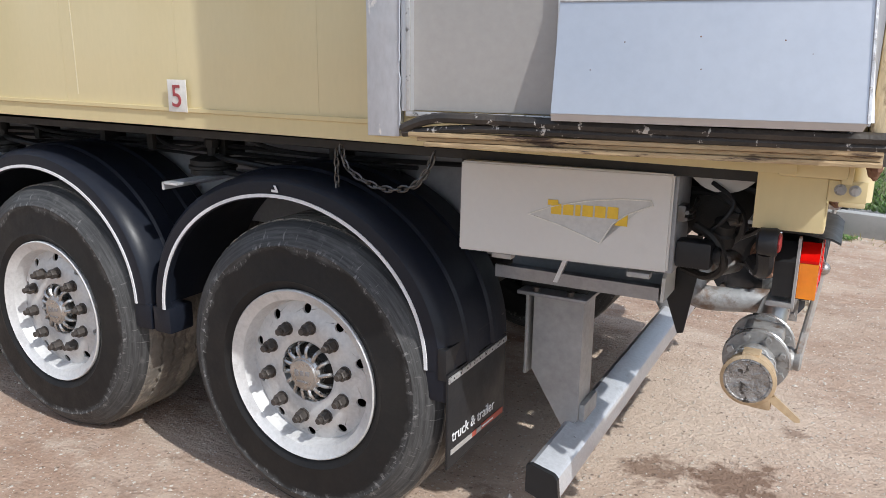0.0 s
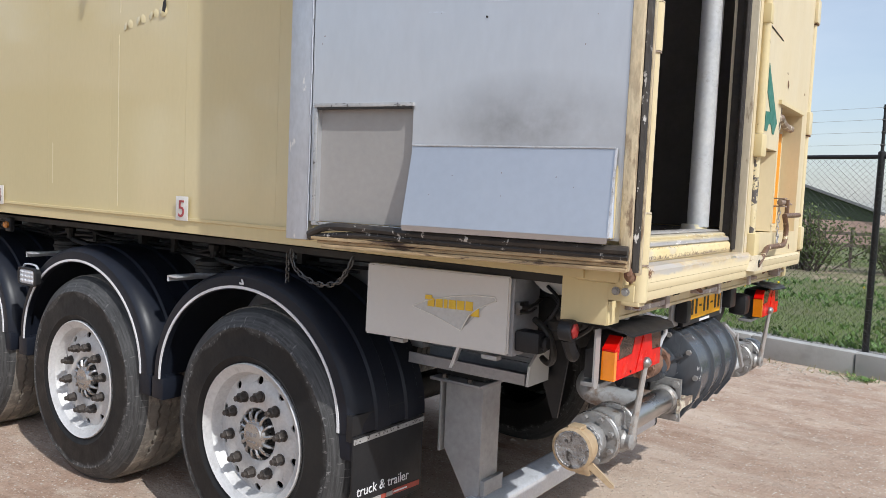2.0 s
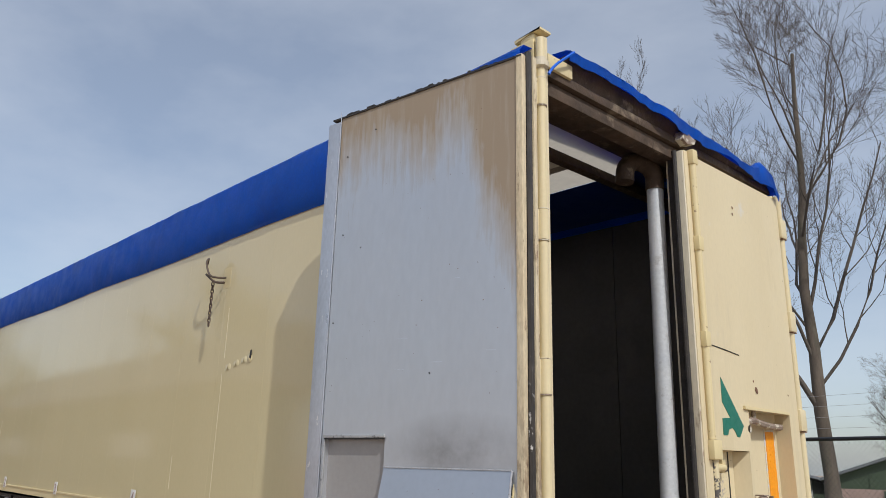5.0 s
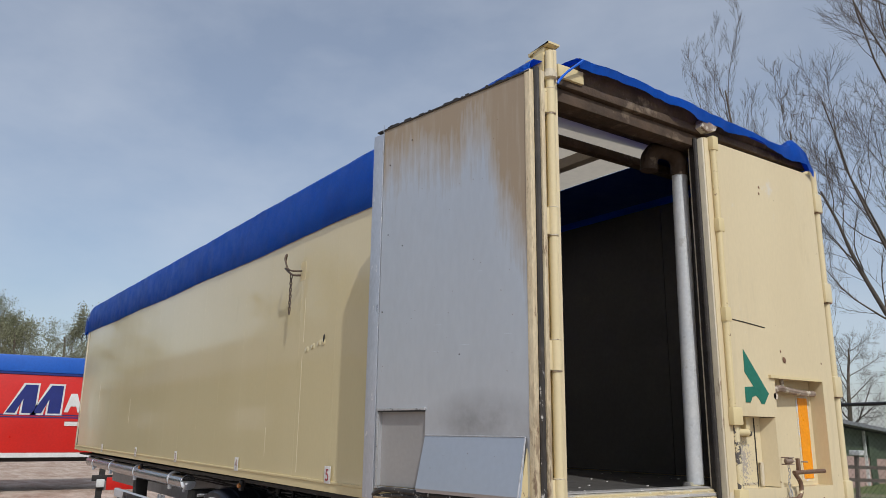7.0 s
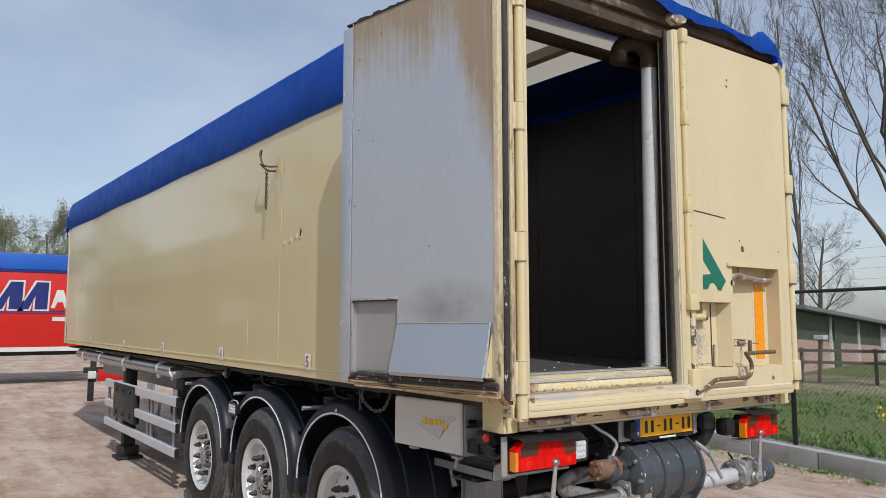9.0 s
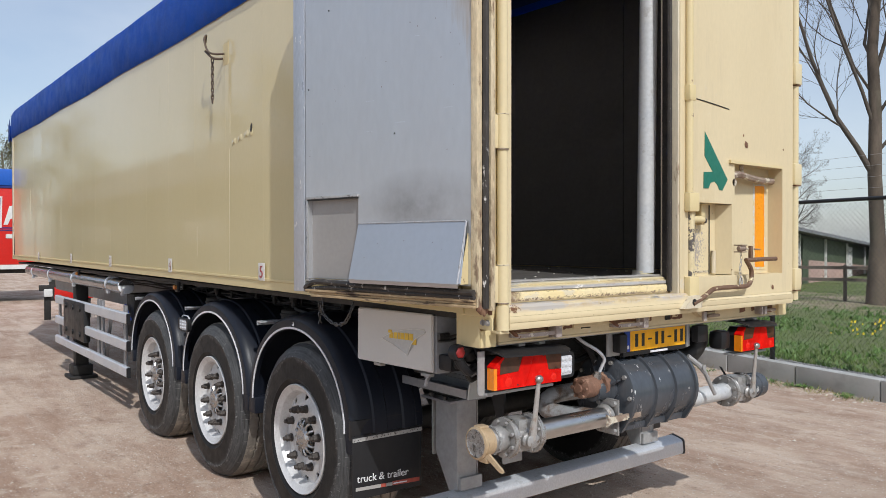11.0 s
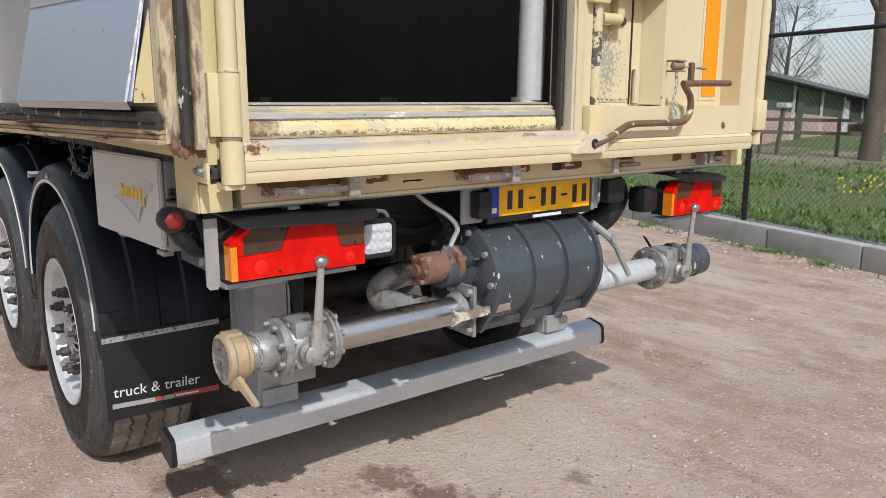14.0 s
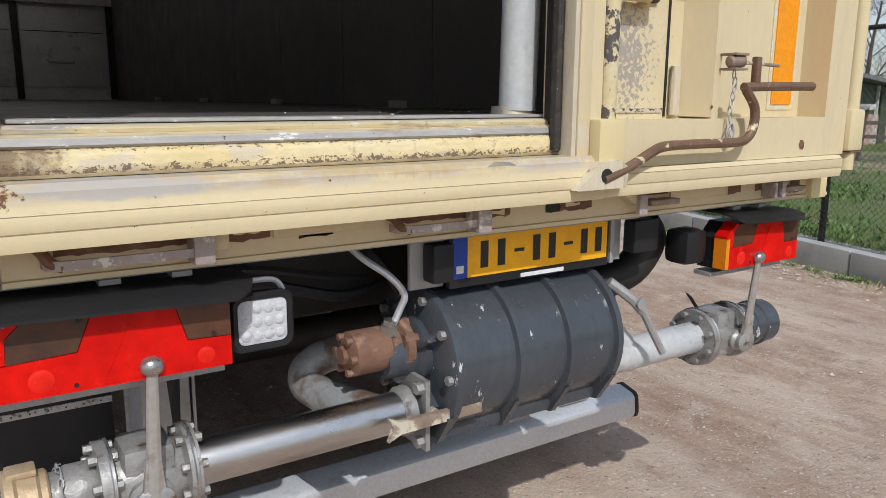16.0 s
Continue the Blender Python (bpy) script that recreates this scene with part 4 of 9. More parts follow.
def tarpaulin():
    bm = BM()
    n = 150
    cols = []
    for i in range(n + 1):
        x = FRONT - 0.06 + (REAR - 0.02 - FRONT + 0.06) * i / n
        h, c = hem_z(x), crest_z(x)
        w = lambda k, s=1.0: 0.006 * s * noise.noise((x * 1.3, k * 2.0, 3)) + 0.004 * s * noise.noise((x * 5, k, 9))
        ed = 0.05 * max(0.0, 1 - i / 3.0)
        cols.append([(x, 0.012 - 0.02, h + w(1) * 0.8 + 0.006 * math.sin(x * 2.2)), (x, -0.022 + w(2), h + 0.03), (x, -0.02 + w(3), h + (c - h) * 0.5), (x, -0.012 + w(4), c - 0.03 + w(5) - ed),
                     (x, 0.012, c + w(6) - ed), (x, 0.13, c + 0.012 + w(7) - ed)])
    prev = None
    for cpts in cols:
        cur = [bm.verts.new(p) for p in cpts]
        if prev:
            for a in range(len(cur) - 1):
                bm.faces.new((prev[a], cur[a], cur[a + 1], prev[a + 1]))
        prev = cur
    bmesh.ops.solidify(bm, geom=bm.faces[:], thickness=0.004)
    part("tarpaulin", bm, M["tarp"], trailer, "blue tarpaulin skirt along the roof edge", angle=60)
    bm = BM()
    prev = None
    for i in range(n // 2 + 1):
        x = FRONT + (-0.3 - FRONT) * i / (n // 2)
        h, c = hem_z(x), crest_z(x)
        cur = [bm.verts.new(p) for p in ((x, WIDE - 0.13, c), (x, WIDE - 0.01, c - 0.05), (x, WIDE + 0.02, h))]
        if prev:
            for a in range(2):
                bm.faces.new((prev[a], cur[a], cur[a + 1], prev[a + 1]))
        prev = cur
    bmesh.ops.solidify(bm, geom=bm.faces[:], thickness=0.004)
    part("tarpaulin", bm, M["tarp"], trailer, "blue tarpaulin skirt along the roof edge", angle=60)
    # front overhang and its cord
    bm = BM()
    pts = [(FRONT - 0.05, -0.03, crest_z(FRONT) - 0.1), (FRONT - 0.3, -0.02, crest_z(FRONT) - 0.2), (FRONT - 0.34, 0.3, crest_z(FRONT) - 0.12), (FRONT - 0.34, 2.2, crest_z(FRONT) - 0.12)]
    low = [(FRONT - 0.03, -0.03, hem_z(FRONT) + 0.03), (FRONT - 0.45, 0.0, hem_z(FRONT) + 0.0), (FRONT - 0.46, 0.3, hem_z(FRONT) + 0.02), (FRONT - 0.46, 2.2, hem_z(FRONT))]
    va, vb = [bm.verts.new(p) for p in pts], [bm.verts.new(p) for p in low]
    for a in range(3):
        bm.faces.new((va[a], va[a + 1], vb[a + 1], vb[a]))
    bmesh.ops.solidify(bm, geom=bm.faces[:], thickness=0.004)
    part("tarpaulin_front", bm, M["tarp"], trailer)
    bm = BM()
    tube(bm, [(FRONT - 0.42, -0.02, hem_z(FRONT) + 0.02), (FRONT - 0.5, -0.03, hem_z(FRONT) - 0.05), (FRONT - 0.4, -0.03, hem_z(FRONT) - 0.12)], 0.008, 6)
    part("cord", bm, M["black"], trailer)
    bm = BM()
    tube(bm, [(FRONT - 0.03, -0.03, hem_z(FRONT) - 0.02), (FRONT - 0.03, -0.03, hem_z(FRONT) - 0.14)], 0.008, 6, 2)
    part("cord", bm, M["black"], trailer)
    # roof between the skirts: a pale translucent sheet, a blue strip along its right edge
    for y0, y1, nm, mt, label in ((0.1, 1.61, "roof_sheet", "roof_sheet", "pale translucent roof sheet"), (1.6, 2.43, "roof_strip", "tarp_inside", "blue strip along the roof's edge")):
        bm = BM()
        prev = None
        for i in range(61):
            x = FRONT + (REAR - 0.12 - FRONT) * i / 60
            cur = [bm.verts.new((x, y0 + (y1 - y0) * j / 6, crest_z(x) + (0.008 if y0 < 1 else 0.002) + 0.004 * noise.noise((x * 1.5, (y0 + (y1 - y0) * j / 6) * 3, 0)))) for j in range(7)]
            if prev:
                for a in range(6):
                    bm.faces.new((prev[a], cur[a], cur[a + 1], prev[a + 1]))
            prev = cur
        part(nm, bm, M[mt], trailer, label, angle=60)
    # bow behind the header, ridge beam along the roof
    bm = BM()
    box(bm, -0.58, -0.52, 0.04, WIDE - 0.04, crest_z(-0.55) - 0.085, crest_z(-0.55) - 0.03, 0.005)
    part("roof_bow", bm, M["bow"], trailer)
    bm = BM()
    rings(bm, [[(x, y, crest_z(x) + z) for y, z in ((RIDGE_Y - 0.035, -0.07), (RIDGE_Y + 0.035, -0.07), (RIDGE_Y + 0.035, -0.004), (RIDGE_Y - 0.035, -0.004))] for x in (FRONT + 0.1, -0.6)])
    part("ridge_beam", bm, M["bow_pale"], trailer)
    # folded tarpaulin over the rear header, its edge hanging in folds
    bm = BM()
    n = 48
    prev = None
    for i in range(n + 1):
        y = 0.29 + (2.34 - 0.29) * i / n
        t = i / n
        zt = 3.535 - 0.05 * t - 0.075 * max(0.0, t - 0.3) + 0.01 * noise.noise((y * 4, 1, 0)) - 0.075 * max(0.0, (t - 0.955) / 0.045)
        drop = 0.062 + 0.035 * noise.noise((y * 3.1, 7, 0)) + 0.03 * math.exp(-((y - 1.2) / 0.12) ** 2)
        wob = 0.022 * noise.noise((y * 5, 4, 0)) + 0.012 * noise.noise((y * 14, 2, 0))
        up = 0.085 * math.exp(-((i - n + 4) / 2.2) ** 2)
        cur = [bm.verts.new(p) for p in ((-0.45, y, zt + 0.0), (0.0, y, zt + 0.012), (0.10 + wob, y, zt + up), (0.13 + wob, y, zt - 0.014 + up * 0.7), (0.125 + wob * 1.6, y, zt - drop))]
        if prev:
            for a in range(4):
                bm.faces.new((prev[a], cur[a], cur[a + 1], prev[a + 1]))
        prev = cur
    bmesh.ops.solidify(bm, geom=bm.faces[:], thickness=0.005)
    part("tarpaulin_rear_fold", bm, M["tarp"], trailer, "crumpled blue tarpaulin over the rear header", angle=50)
    bm = BM()
    tube(bm, [(0.14, 0.29, 3.5), (0.12, 0.2, 3.42), (0.13, 0.14, 3.36), (0.13, 0.12, 3.33)], 0.007, 6)
    part("cord", bm, M["tarp"], trailer)


def ragged(y0, y1, z0, z1, x, thick, seed, rough=0.004):
    """A thin patch with torn edges, lying on the crossbeam's face."""
    rnd = random.Random(seed)
    n = max(3, int((y1 - y0) / 0.012))
    low = [(y0 + (y1 - y0) * k / n, z0 + rnd.uniform(0, rough)) for k in range(n + 1)]
    top = [(y0 + (y1 - y0) * k / n, z1 - rnd.uniform(0, rough)) for k in range(n, -1, -1)]
    bm = BM()
    slab(bm, low + top, (x, 0, 0), (0, 1, 0), (0, 0, 1), thick)
    return bm


def crossbeam_gear():
    """Catch loops, cover plates, slots and rust along the crossbeam."""
    X = 0.0305
    # two loop catches: a rusty bent end, a flat pale bar, an upright block
    for y0, y1, zb in ((0.195, 0.458, 1.2), (0.825, 1.048, 1.2)):
        part("rust_pocket", ragged(y0 + 0.02, y1 - 0.035, 1.205, 1.233, X, 0.0015, int(y0 * 90)), M["rust"], trailer)
        bm = BM()
        rings(bm, [[(x, y, zb + z) for z in (-0.008, 0.008)] + [(x - 0.006, y, zb + z) for z in (0.008, -0.008)]
                   for x, y in ((0.036, y0), (0.058, y0 + 0.004), (0.072, y0 + 0.018), (0.077, y0 + 0.045), (0.078, (y0 + y1) / 2), (0.076, y1 - 0.03))])
        catch = part("catch_loop", bm, M["catch"], trailer, "worn pale catch loop, its bent end rusty", angle=60)
        bm = BM()
        tube(bm, [(0.034, y0 - 0.008, zb + 0.026), (0.046, y0, zb + 0.022), (0.06, y0 + 0.012, zb + 0.004), (0.066, y0 + 0.03, zb - 0.004)], 0.009, 8, 3)
        part("bent_end", bm, M["rust"], catch)
        bm = BM()
        box(bm, 0.034, 0.082, y1 - 0.036, y1, 1.178, 1.236, 0.005)
        part("catch_block", bm, M["catch"], catch)
    # cover plates, proud of the beam
    for y0, y1, z0, z1, x1 in ((0.459, 0.49, 1.196, 1.234, 0.056), (0.578, 0.812, 1.204, 1.233, 0.037), (1.664, 1.925, 1.199, 1.231, 0.036)):
        bm = BM()
        box(bm, X, x1, y0, y1, z0, z1, 0.002)
        part("cover_plate", bm, M["rear"], trailer)
    # dark slots and rusted edges beside them
    for y0, y1, z0, z1, mt in ((0.496, 0.574, 1.2, 1.226, "rust"), (0.63, 0.7, 1.1985, 1.2035, "dark"), (1.054, 1.135, 1.198, 1.228, "rust"), (1.24, 1.285, 1.195, 1.226, "dark"), (1.287, 1.385, 1.196, 1.23, "rust"),
                               (1.566, 1.66, 1.211, 1.228, "rust"), (1.655, 1.7, 1.196, 1.2, "dark"), (1.9, 1.955, 1.198, 1.232, "rust"), (2.03, 2.06, 1.196, 1.228, "rust"), (2.2, 2.25, 1.18, 1.23, "rust")):
        part("rust_patch" if mt == "rust" else "slot", ragged(y0, y1, z0, z1, X + (0.0062 if 1.89 < y0 < 1.91 else 0), 0.0012, int(y0 * 1000), 0.007), M[mt], trailer)
    part("paint_flake", ragged(1.3, 1.345, 1.203, 1.222, X + 0.0013, 0.001, 5, 0.008), M["rear"], trailer)
    part("paint_flake", ragged(1.075, 1.118, 1.202, 1.219, X + 0.0013, 0.001, 6, 0.008), M["rear"], trailer)
    part("paint_flake", ragged(0.505, 0.555, 1.214, 1.224, X + 0.0013, 0.001, 7, 0.006), M["rear"], trailer)
    # gusset with its tab, short flaked bars
    bm = BM()
    slab(bm, [(1.455, 1.232), (1.535, 1.232), (1.535, 1.2), (1.512, 1.2)], (X, 0, 0), (0, 1, 0), (0, 0, 1), 0.03)
    gusset = part("gusset", bm, M["rear"], trailer)
    bm = BM()
    box(bm, 0.061, 0.074, 1.508, 1.537, 1.178, 1.226, 0.003)
    part("gusset_tab", bm, M["catch"], gusset)
    for y0, y1 in ((1.556, 1.662), (2.117, 2.225)):
        bm = BM()
        box(bm, X, 0.07, y0, y1, 1.194, 1.209, 0.004)
        part("flaked_bar", bm, M["bracket"], trailer, "rusty bar with white paint flakes")
    bm = BM()
    box(bm, X, 0.076, 2.062, 2.074, 1.182, 1.226, 0.003)
    box(bm, X, 0.076, 2.096, 2.115, 1.182, 1.226, 0.003)
    part("upright_tab", bm, M["catch"], trailer)


def rear_frame():
    # left corner post, cap
    bm = BM()
    box(bm, -0.06, 0.085, 0.004, 0.138, 1.29, 3.40, 0.012)
    box(bm, -0.05, 0.084, 0.07, 0.137, 3.401, 3.505, 0.006)
    box(bm, 0.07, 0.094, 0.012, 0.062, 1.28, 3.38, 0.006)
    part("corner_post", bm, M["cream"], trailer)
    bm = BM()
    slab(bm, [(-0.03, 0.0), (0.12, 0.0), (0.12, 0.01), (-0.03, -0.016)], (0.0, 0.075, 3.54), (1, 0, 0), (0, 0, 1), -0.075)
    box(bm, 0.0, 0.08, 0.08, 0.135, 3.5055, 3.538, 0.006)
    part("post_cap", bm, M["cream_worn"], trailer)
    # flat strip beside the opening and the round hinge tube before it, with its blocks
    bm = BM()
    box(bm, 0.0855, 0.112, 0.114, 0.1365, 1.2345, 3.52, 0.005)
    part("post_strip", bm, M["rear"], trailer)
    bm = BM()
    cyl(bm, (0.1085, 0.0905, 1.25), (0.1085, 0.0905, 3.5), 0.0215, 20)
    part("hinge_tube", bm, M["cream_tube"], trailer)
    for z, hh in ((3.235, 0.062), (2.635, 0.064), (2.018, 0.066), (1.418, 0.072)):
        bm = BM()
        cyl(bm, (0.1085, 0.0905, z - hh), (0.1085, 0.0905, z + hh), 0.0265, 24)
        box(bm, 0.0852, 0.112, 0.04, 0.0895, z - hh, z + hh, 0.004)
        hb = part("hinge_block", bm, M["cream_tube"], trailer)
        for dz, mt in ((-hh - 0.006, "bracket"), (hh + 0.001, "edge_white")):
            bm = BM()
            lathe(bm, [(0.0222, 0), (0.0262, 0.0008), (0.0262, 0.0046), (0.0222, 0.0054)], (0.1085, 0.0905, z + dz), (0, 0, 1), 20)
            part("hinge_washer", bm, M[mt], hb)
        bm = BM()
        tube(bm, [(0.086, 0.044 + 0.0015 * math.sin(q * 2.4), z - hh * 1.5 + q * hh * 0.16) for q in range(20)], 0.0035, 6, 0)
        part("weld_seam", bm, M["rear"], hb)
    bm = BM()
    lathe(bm, [(0.02, 0), (0.036, 0.01), (0.036, 0.035), (0.026, 0.04), (0.026, 0.055), (0.015, 0.06)], (0.1085, 0.0905, 3.345), (0, 0, 1), 16)
    part("hinge_collar", bm, M["edge_white"], trailer)
    # right post and its hinge tube
    bm = BM()
    box(bm, -0.06, 0.055, 2.346, 2.425, 1.24, 3.38, 0.01)
    part("corner_post", bm, M["cream"], trailer)
    bm = BM()
    cyl(bm, (0.083, 2.394, 1.25), (0.083, 2.394, 3.36), 0.024, 20)
    part("hinge_tube", bm, M["cream_tube"], trailer)
    for z in (3.142, 2.557, 1.977, 1.37):
        bm = BM()
        box(bm, 0.05, 0.116, 2.347, 2.424, z - 0.062, z + 0.062, 0.01)
        hb = part("hinge_block", bm, M["cream_tube"], trailer)
        bm = BM()
        box(bm, 0.057, 0.111, 2.366, 2.421, z - 0.067, z - 0.0625)
        part("hinge_gap", bm, M["rust"], hb)
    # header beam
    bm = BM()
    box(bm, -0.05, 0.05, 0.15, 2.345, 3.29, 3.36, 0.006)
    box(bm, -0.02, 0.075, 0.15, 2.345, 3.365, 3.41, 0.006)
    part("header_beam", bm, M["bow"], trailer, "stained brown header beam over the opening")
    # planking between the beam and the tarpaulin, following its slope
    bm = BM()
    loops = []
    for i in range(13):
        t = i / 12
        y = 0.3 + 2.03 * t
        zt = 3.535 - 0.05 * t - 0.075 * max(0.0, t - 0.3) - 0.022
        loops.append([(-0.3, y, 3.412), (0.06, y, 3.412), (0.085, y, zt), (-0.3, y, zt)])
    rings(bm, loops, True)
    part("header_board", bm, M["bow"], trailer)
    bm = BM()
    box(bm, 0.0, 0.09, 0.166, 0.34, 3.40, 3.47, 0.006)
    part("header_bracket", bm, M["cream_worn"], trailer)
    bm = BM()
    slab(bm, [(0, 0), (0.05, -0.02), (0.12, 0.0), (0.14, 0.03), (0.02, 0.05)], (0.12, 1.23, 3.385), (0, 1, 0), (0, 0, 1), -0.09)
    part("latch_cap", bm, M["bracket"], trailer)
    # sill: ridged inner step and outer rail
    bm = BM()
    prof = [(-0.07, 1.335), (0.055, 1.335), (0.056, 1.366), (0.052, 1.374), (0.044, 1.379), (-0.07, 1.381)]
    rings(bm, [[(x, 0.139, z) for x, z in prof], [(x, 1.262, z) for x, z in prof]])
    part("sill_step", bm, M["sill_band"], trailer, "worn yellow sill with flaking paint")
    bm = BM()
    prof = [(-0.075, 1.3815), (0.045, 1.3795), (0.05, 1.384), (0.046, 1.396), (0.03, 1.401), (-0.075, 1.403)]
    rings(bm, [[(x, 0.139, z) for x, z in prof], [(x, 1.275, z) for x, z in prof]])
    box(bm, 0.0, 0.064, 1.262, 1.285, 1.336, 1.4, 0.004)
    part("sill_capping", bm, M["capping"], trailer, "scraped metal capping on the sill")
    bm = BM()
    prof = [(-0.075, 1.4035), (0.028, 1.4015), (0.03, 1.408), (0.02, 1.414), (-0.075, 1.416)]
    rings(bm, [[(x, 0.139, z) for x, z in prof], [(x, 1.262, z) for x, z in prof]])
    part("sill_top", bm, M["capping"], trailer, "pale worn top of the sill")
    bm = BM()
    box(bm, -0.075, 0.0, 0.17, 1.26, 1.4165, 1.423, 0.002)
    part("sill_lip", bm, M["capping"], trailer)
    bm = BM()
    prof = [(-0.05, 1.235), (0.122, 1.235), (0.126, 1.25), (0.1246, 1.262), (0.126, 1.2645), (0.126, 1.2875), (0.1246, 1.29), (0.1238, 1.322), (0.112, 1.334), (-0.05, 1.334)]
    rings(bm, [[(x, 0.115, z) for x, z in prof], [(x, 1.33, z) for x, z in prof]])
    part("rear_rail", bm, M["rail"], trailer, "scuffed cream rear rail")
    for z0, z1, x1, nm in ((1.3352, 1.3405, 0.0575, "groove"),):
        bm = BM()
        box(bm, 0.05, x1, 0.14, 1.261, z0, z1, 0.001)
        part("sill_edge", bm, M[nm], trailer)
    for z in (1.2632, 1.2885):
        bm = BM()
        box(bm, 0.118, 0.1264, 0.12, 1.325, z, z + 0.0008)
        part("rail_groove", bm, M["groove"], trailer)
        bm = BM()
        box(bm, 0.118, 0.1224, 1.335, 2.305, z, z + 0.0008)
        part("rail_groove", bm, M["groove"], trailer)
    bm = BM()
    slab(bm, [(0.99, 1.316), (1.02, 1.333), (1.06, 1.33), (1.09, 1.316), (1.04, 1.322)], (0.1225, 0, 0), (0, 1, 0), (0, 0, 1), 0.001)
    part("worn_patch", bm, M["sill_metal"], trailer)
    bm = BM()
    cyl(bm, (0.1085, 0.0905, 1.236), (0.1085, 0.0905, 1.334), 0.0275, 24)
    box(bm, 0.07, 0.124, 0.064, 0.1135, 1.222, 1.2355, 0.004)
    part("post_foot", bm, M["cream_tube"], trailer)
    # crossbeam below, with catch brackets
    bm = BM()
    box(bm, -0.03, 0.03, 0.14, 2.40, 1.175, 1.234, 0.004)
    box(bm, -0.1, 0.035, 0.14, 2.40, 1.165, 1.175, 0.002)
    part("crossbeam", bm, M["rear"], trailer)
    bm = BM()
    box(bm, -0.12, 0.0, 0.1, 2.40, 1.155, 1.1645, 0.002)
    part("crossbeam_flange", bm, M["chassis"], trailer)
    for y in (0.3, 0.42, 2.0, 2.12):
        bm = BM()
        box(bm, -0.06, 0.0, y - 0.018, y + 0.018, 1.144, 1.1545, 0.002)
        part("hood_clip", bm, M["galv"], trailer)
    crossbeam_gear()
    # hanging corner plates with bolts
    for y0, y1 in ((0.03, 0.112), (2.287, 2.369)):
        bm = BM()
        box(bm, -0.1, 0.05, y0, y1, 1.162, 1.2325, 0.006)
        plate = part("corner_plate", bm, M["cream"], trailer)
    bm = BM()
    box(bm, -0.102, 0.046, 0.026, 0.0298, 1.163, 1.298, 0.001)
    part("corner_gusset", bm, M["cream"], trailer)
    bm = BM()
    box(bm, 0.047, 0.124, 0.022, 0.03, 1.24, 1.288, 0.002)
    lug = part("bolt_plate", bm, M["cream"], trailer)
    for x in (0.071, 0.1):
        bm = BM()
        lathe(bm, [(0.0125, 0), (0.0125, 0.003)], (x, 0.0218, 1.268), (0, -1, 0), 14)
        cyl(bm, (x, 0.011, 1.268), (x, 0.0188, 1.268), 0.0085, 6)
        part("bolt", bm, M["cast"], lug)
    # inner pipe with elbow
    bm = BM()
    cyl(bm, (-0.09, 1.245, 1.43), (-0.1, 1.29, 3.2), 0.045, 24)
    part("fill_pipe", bm, M["pipe_paint"], trailer, "light grey vertical pipe inside the opening")
    bm = BM()
    tube(bm, [(-0.1, 1.288, 3.16), (-0.1, 1.285, 3.25), (-0.115, 1.235, 3.3), (-0.14, 1.15, 3.3), (-0.155, 1.1, 3.25), (-0.158, 1.09, 3.17)], 0.05, 18)
    part("pipe_elbow", bm, M["bow"], trailer)
    bm = BM()
    lathe(bm, [(0.075, 0), (0.075, 0.01), (0.056, 0.016), (0.052, 0.04)], (-0.105, 1.245, 1.40), (0, 0, 1), 20)
    part("pipe_foot", bm, M["sill_metal"], trailer)


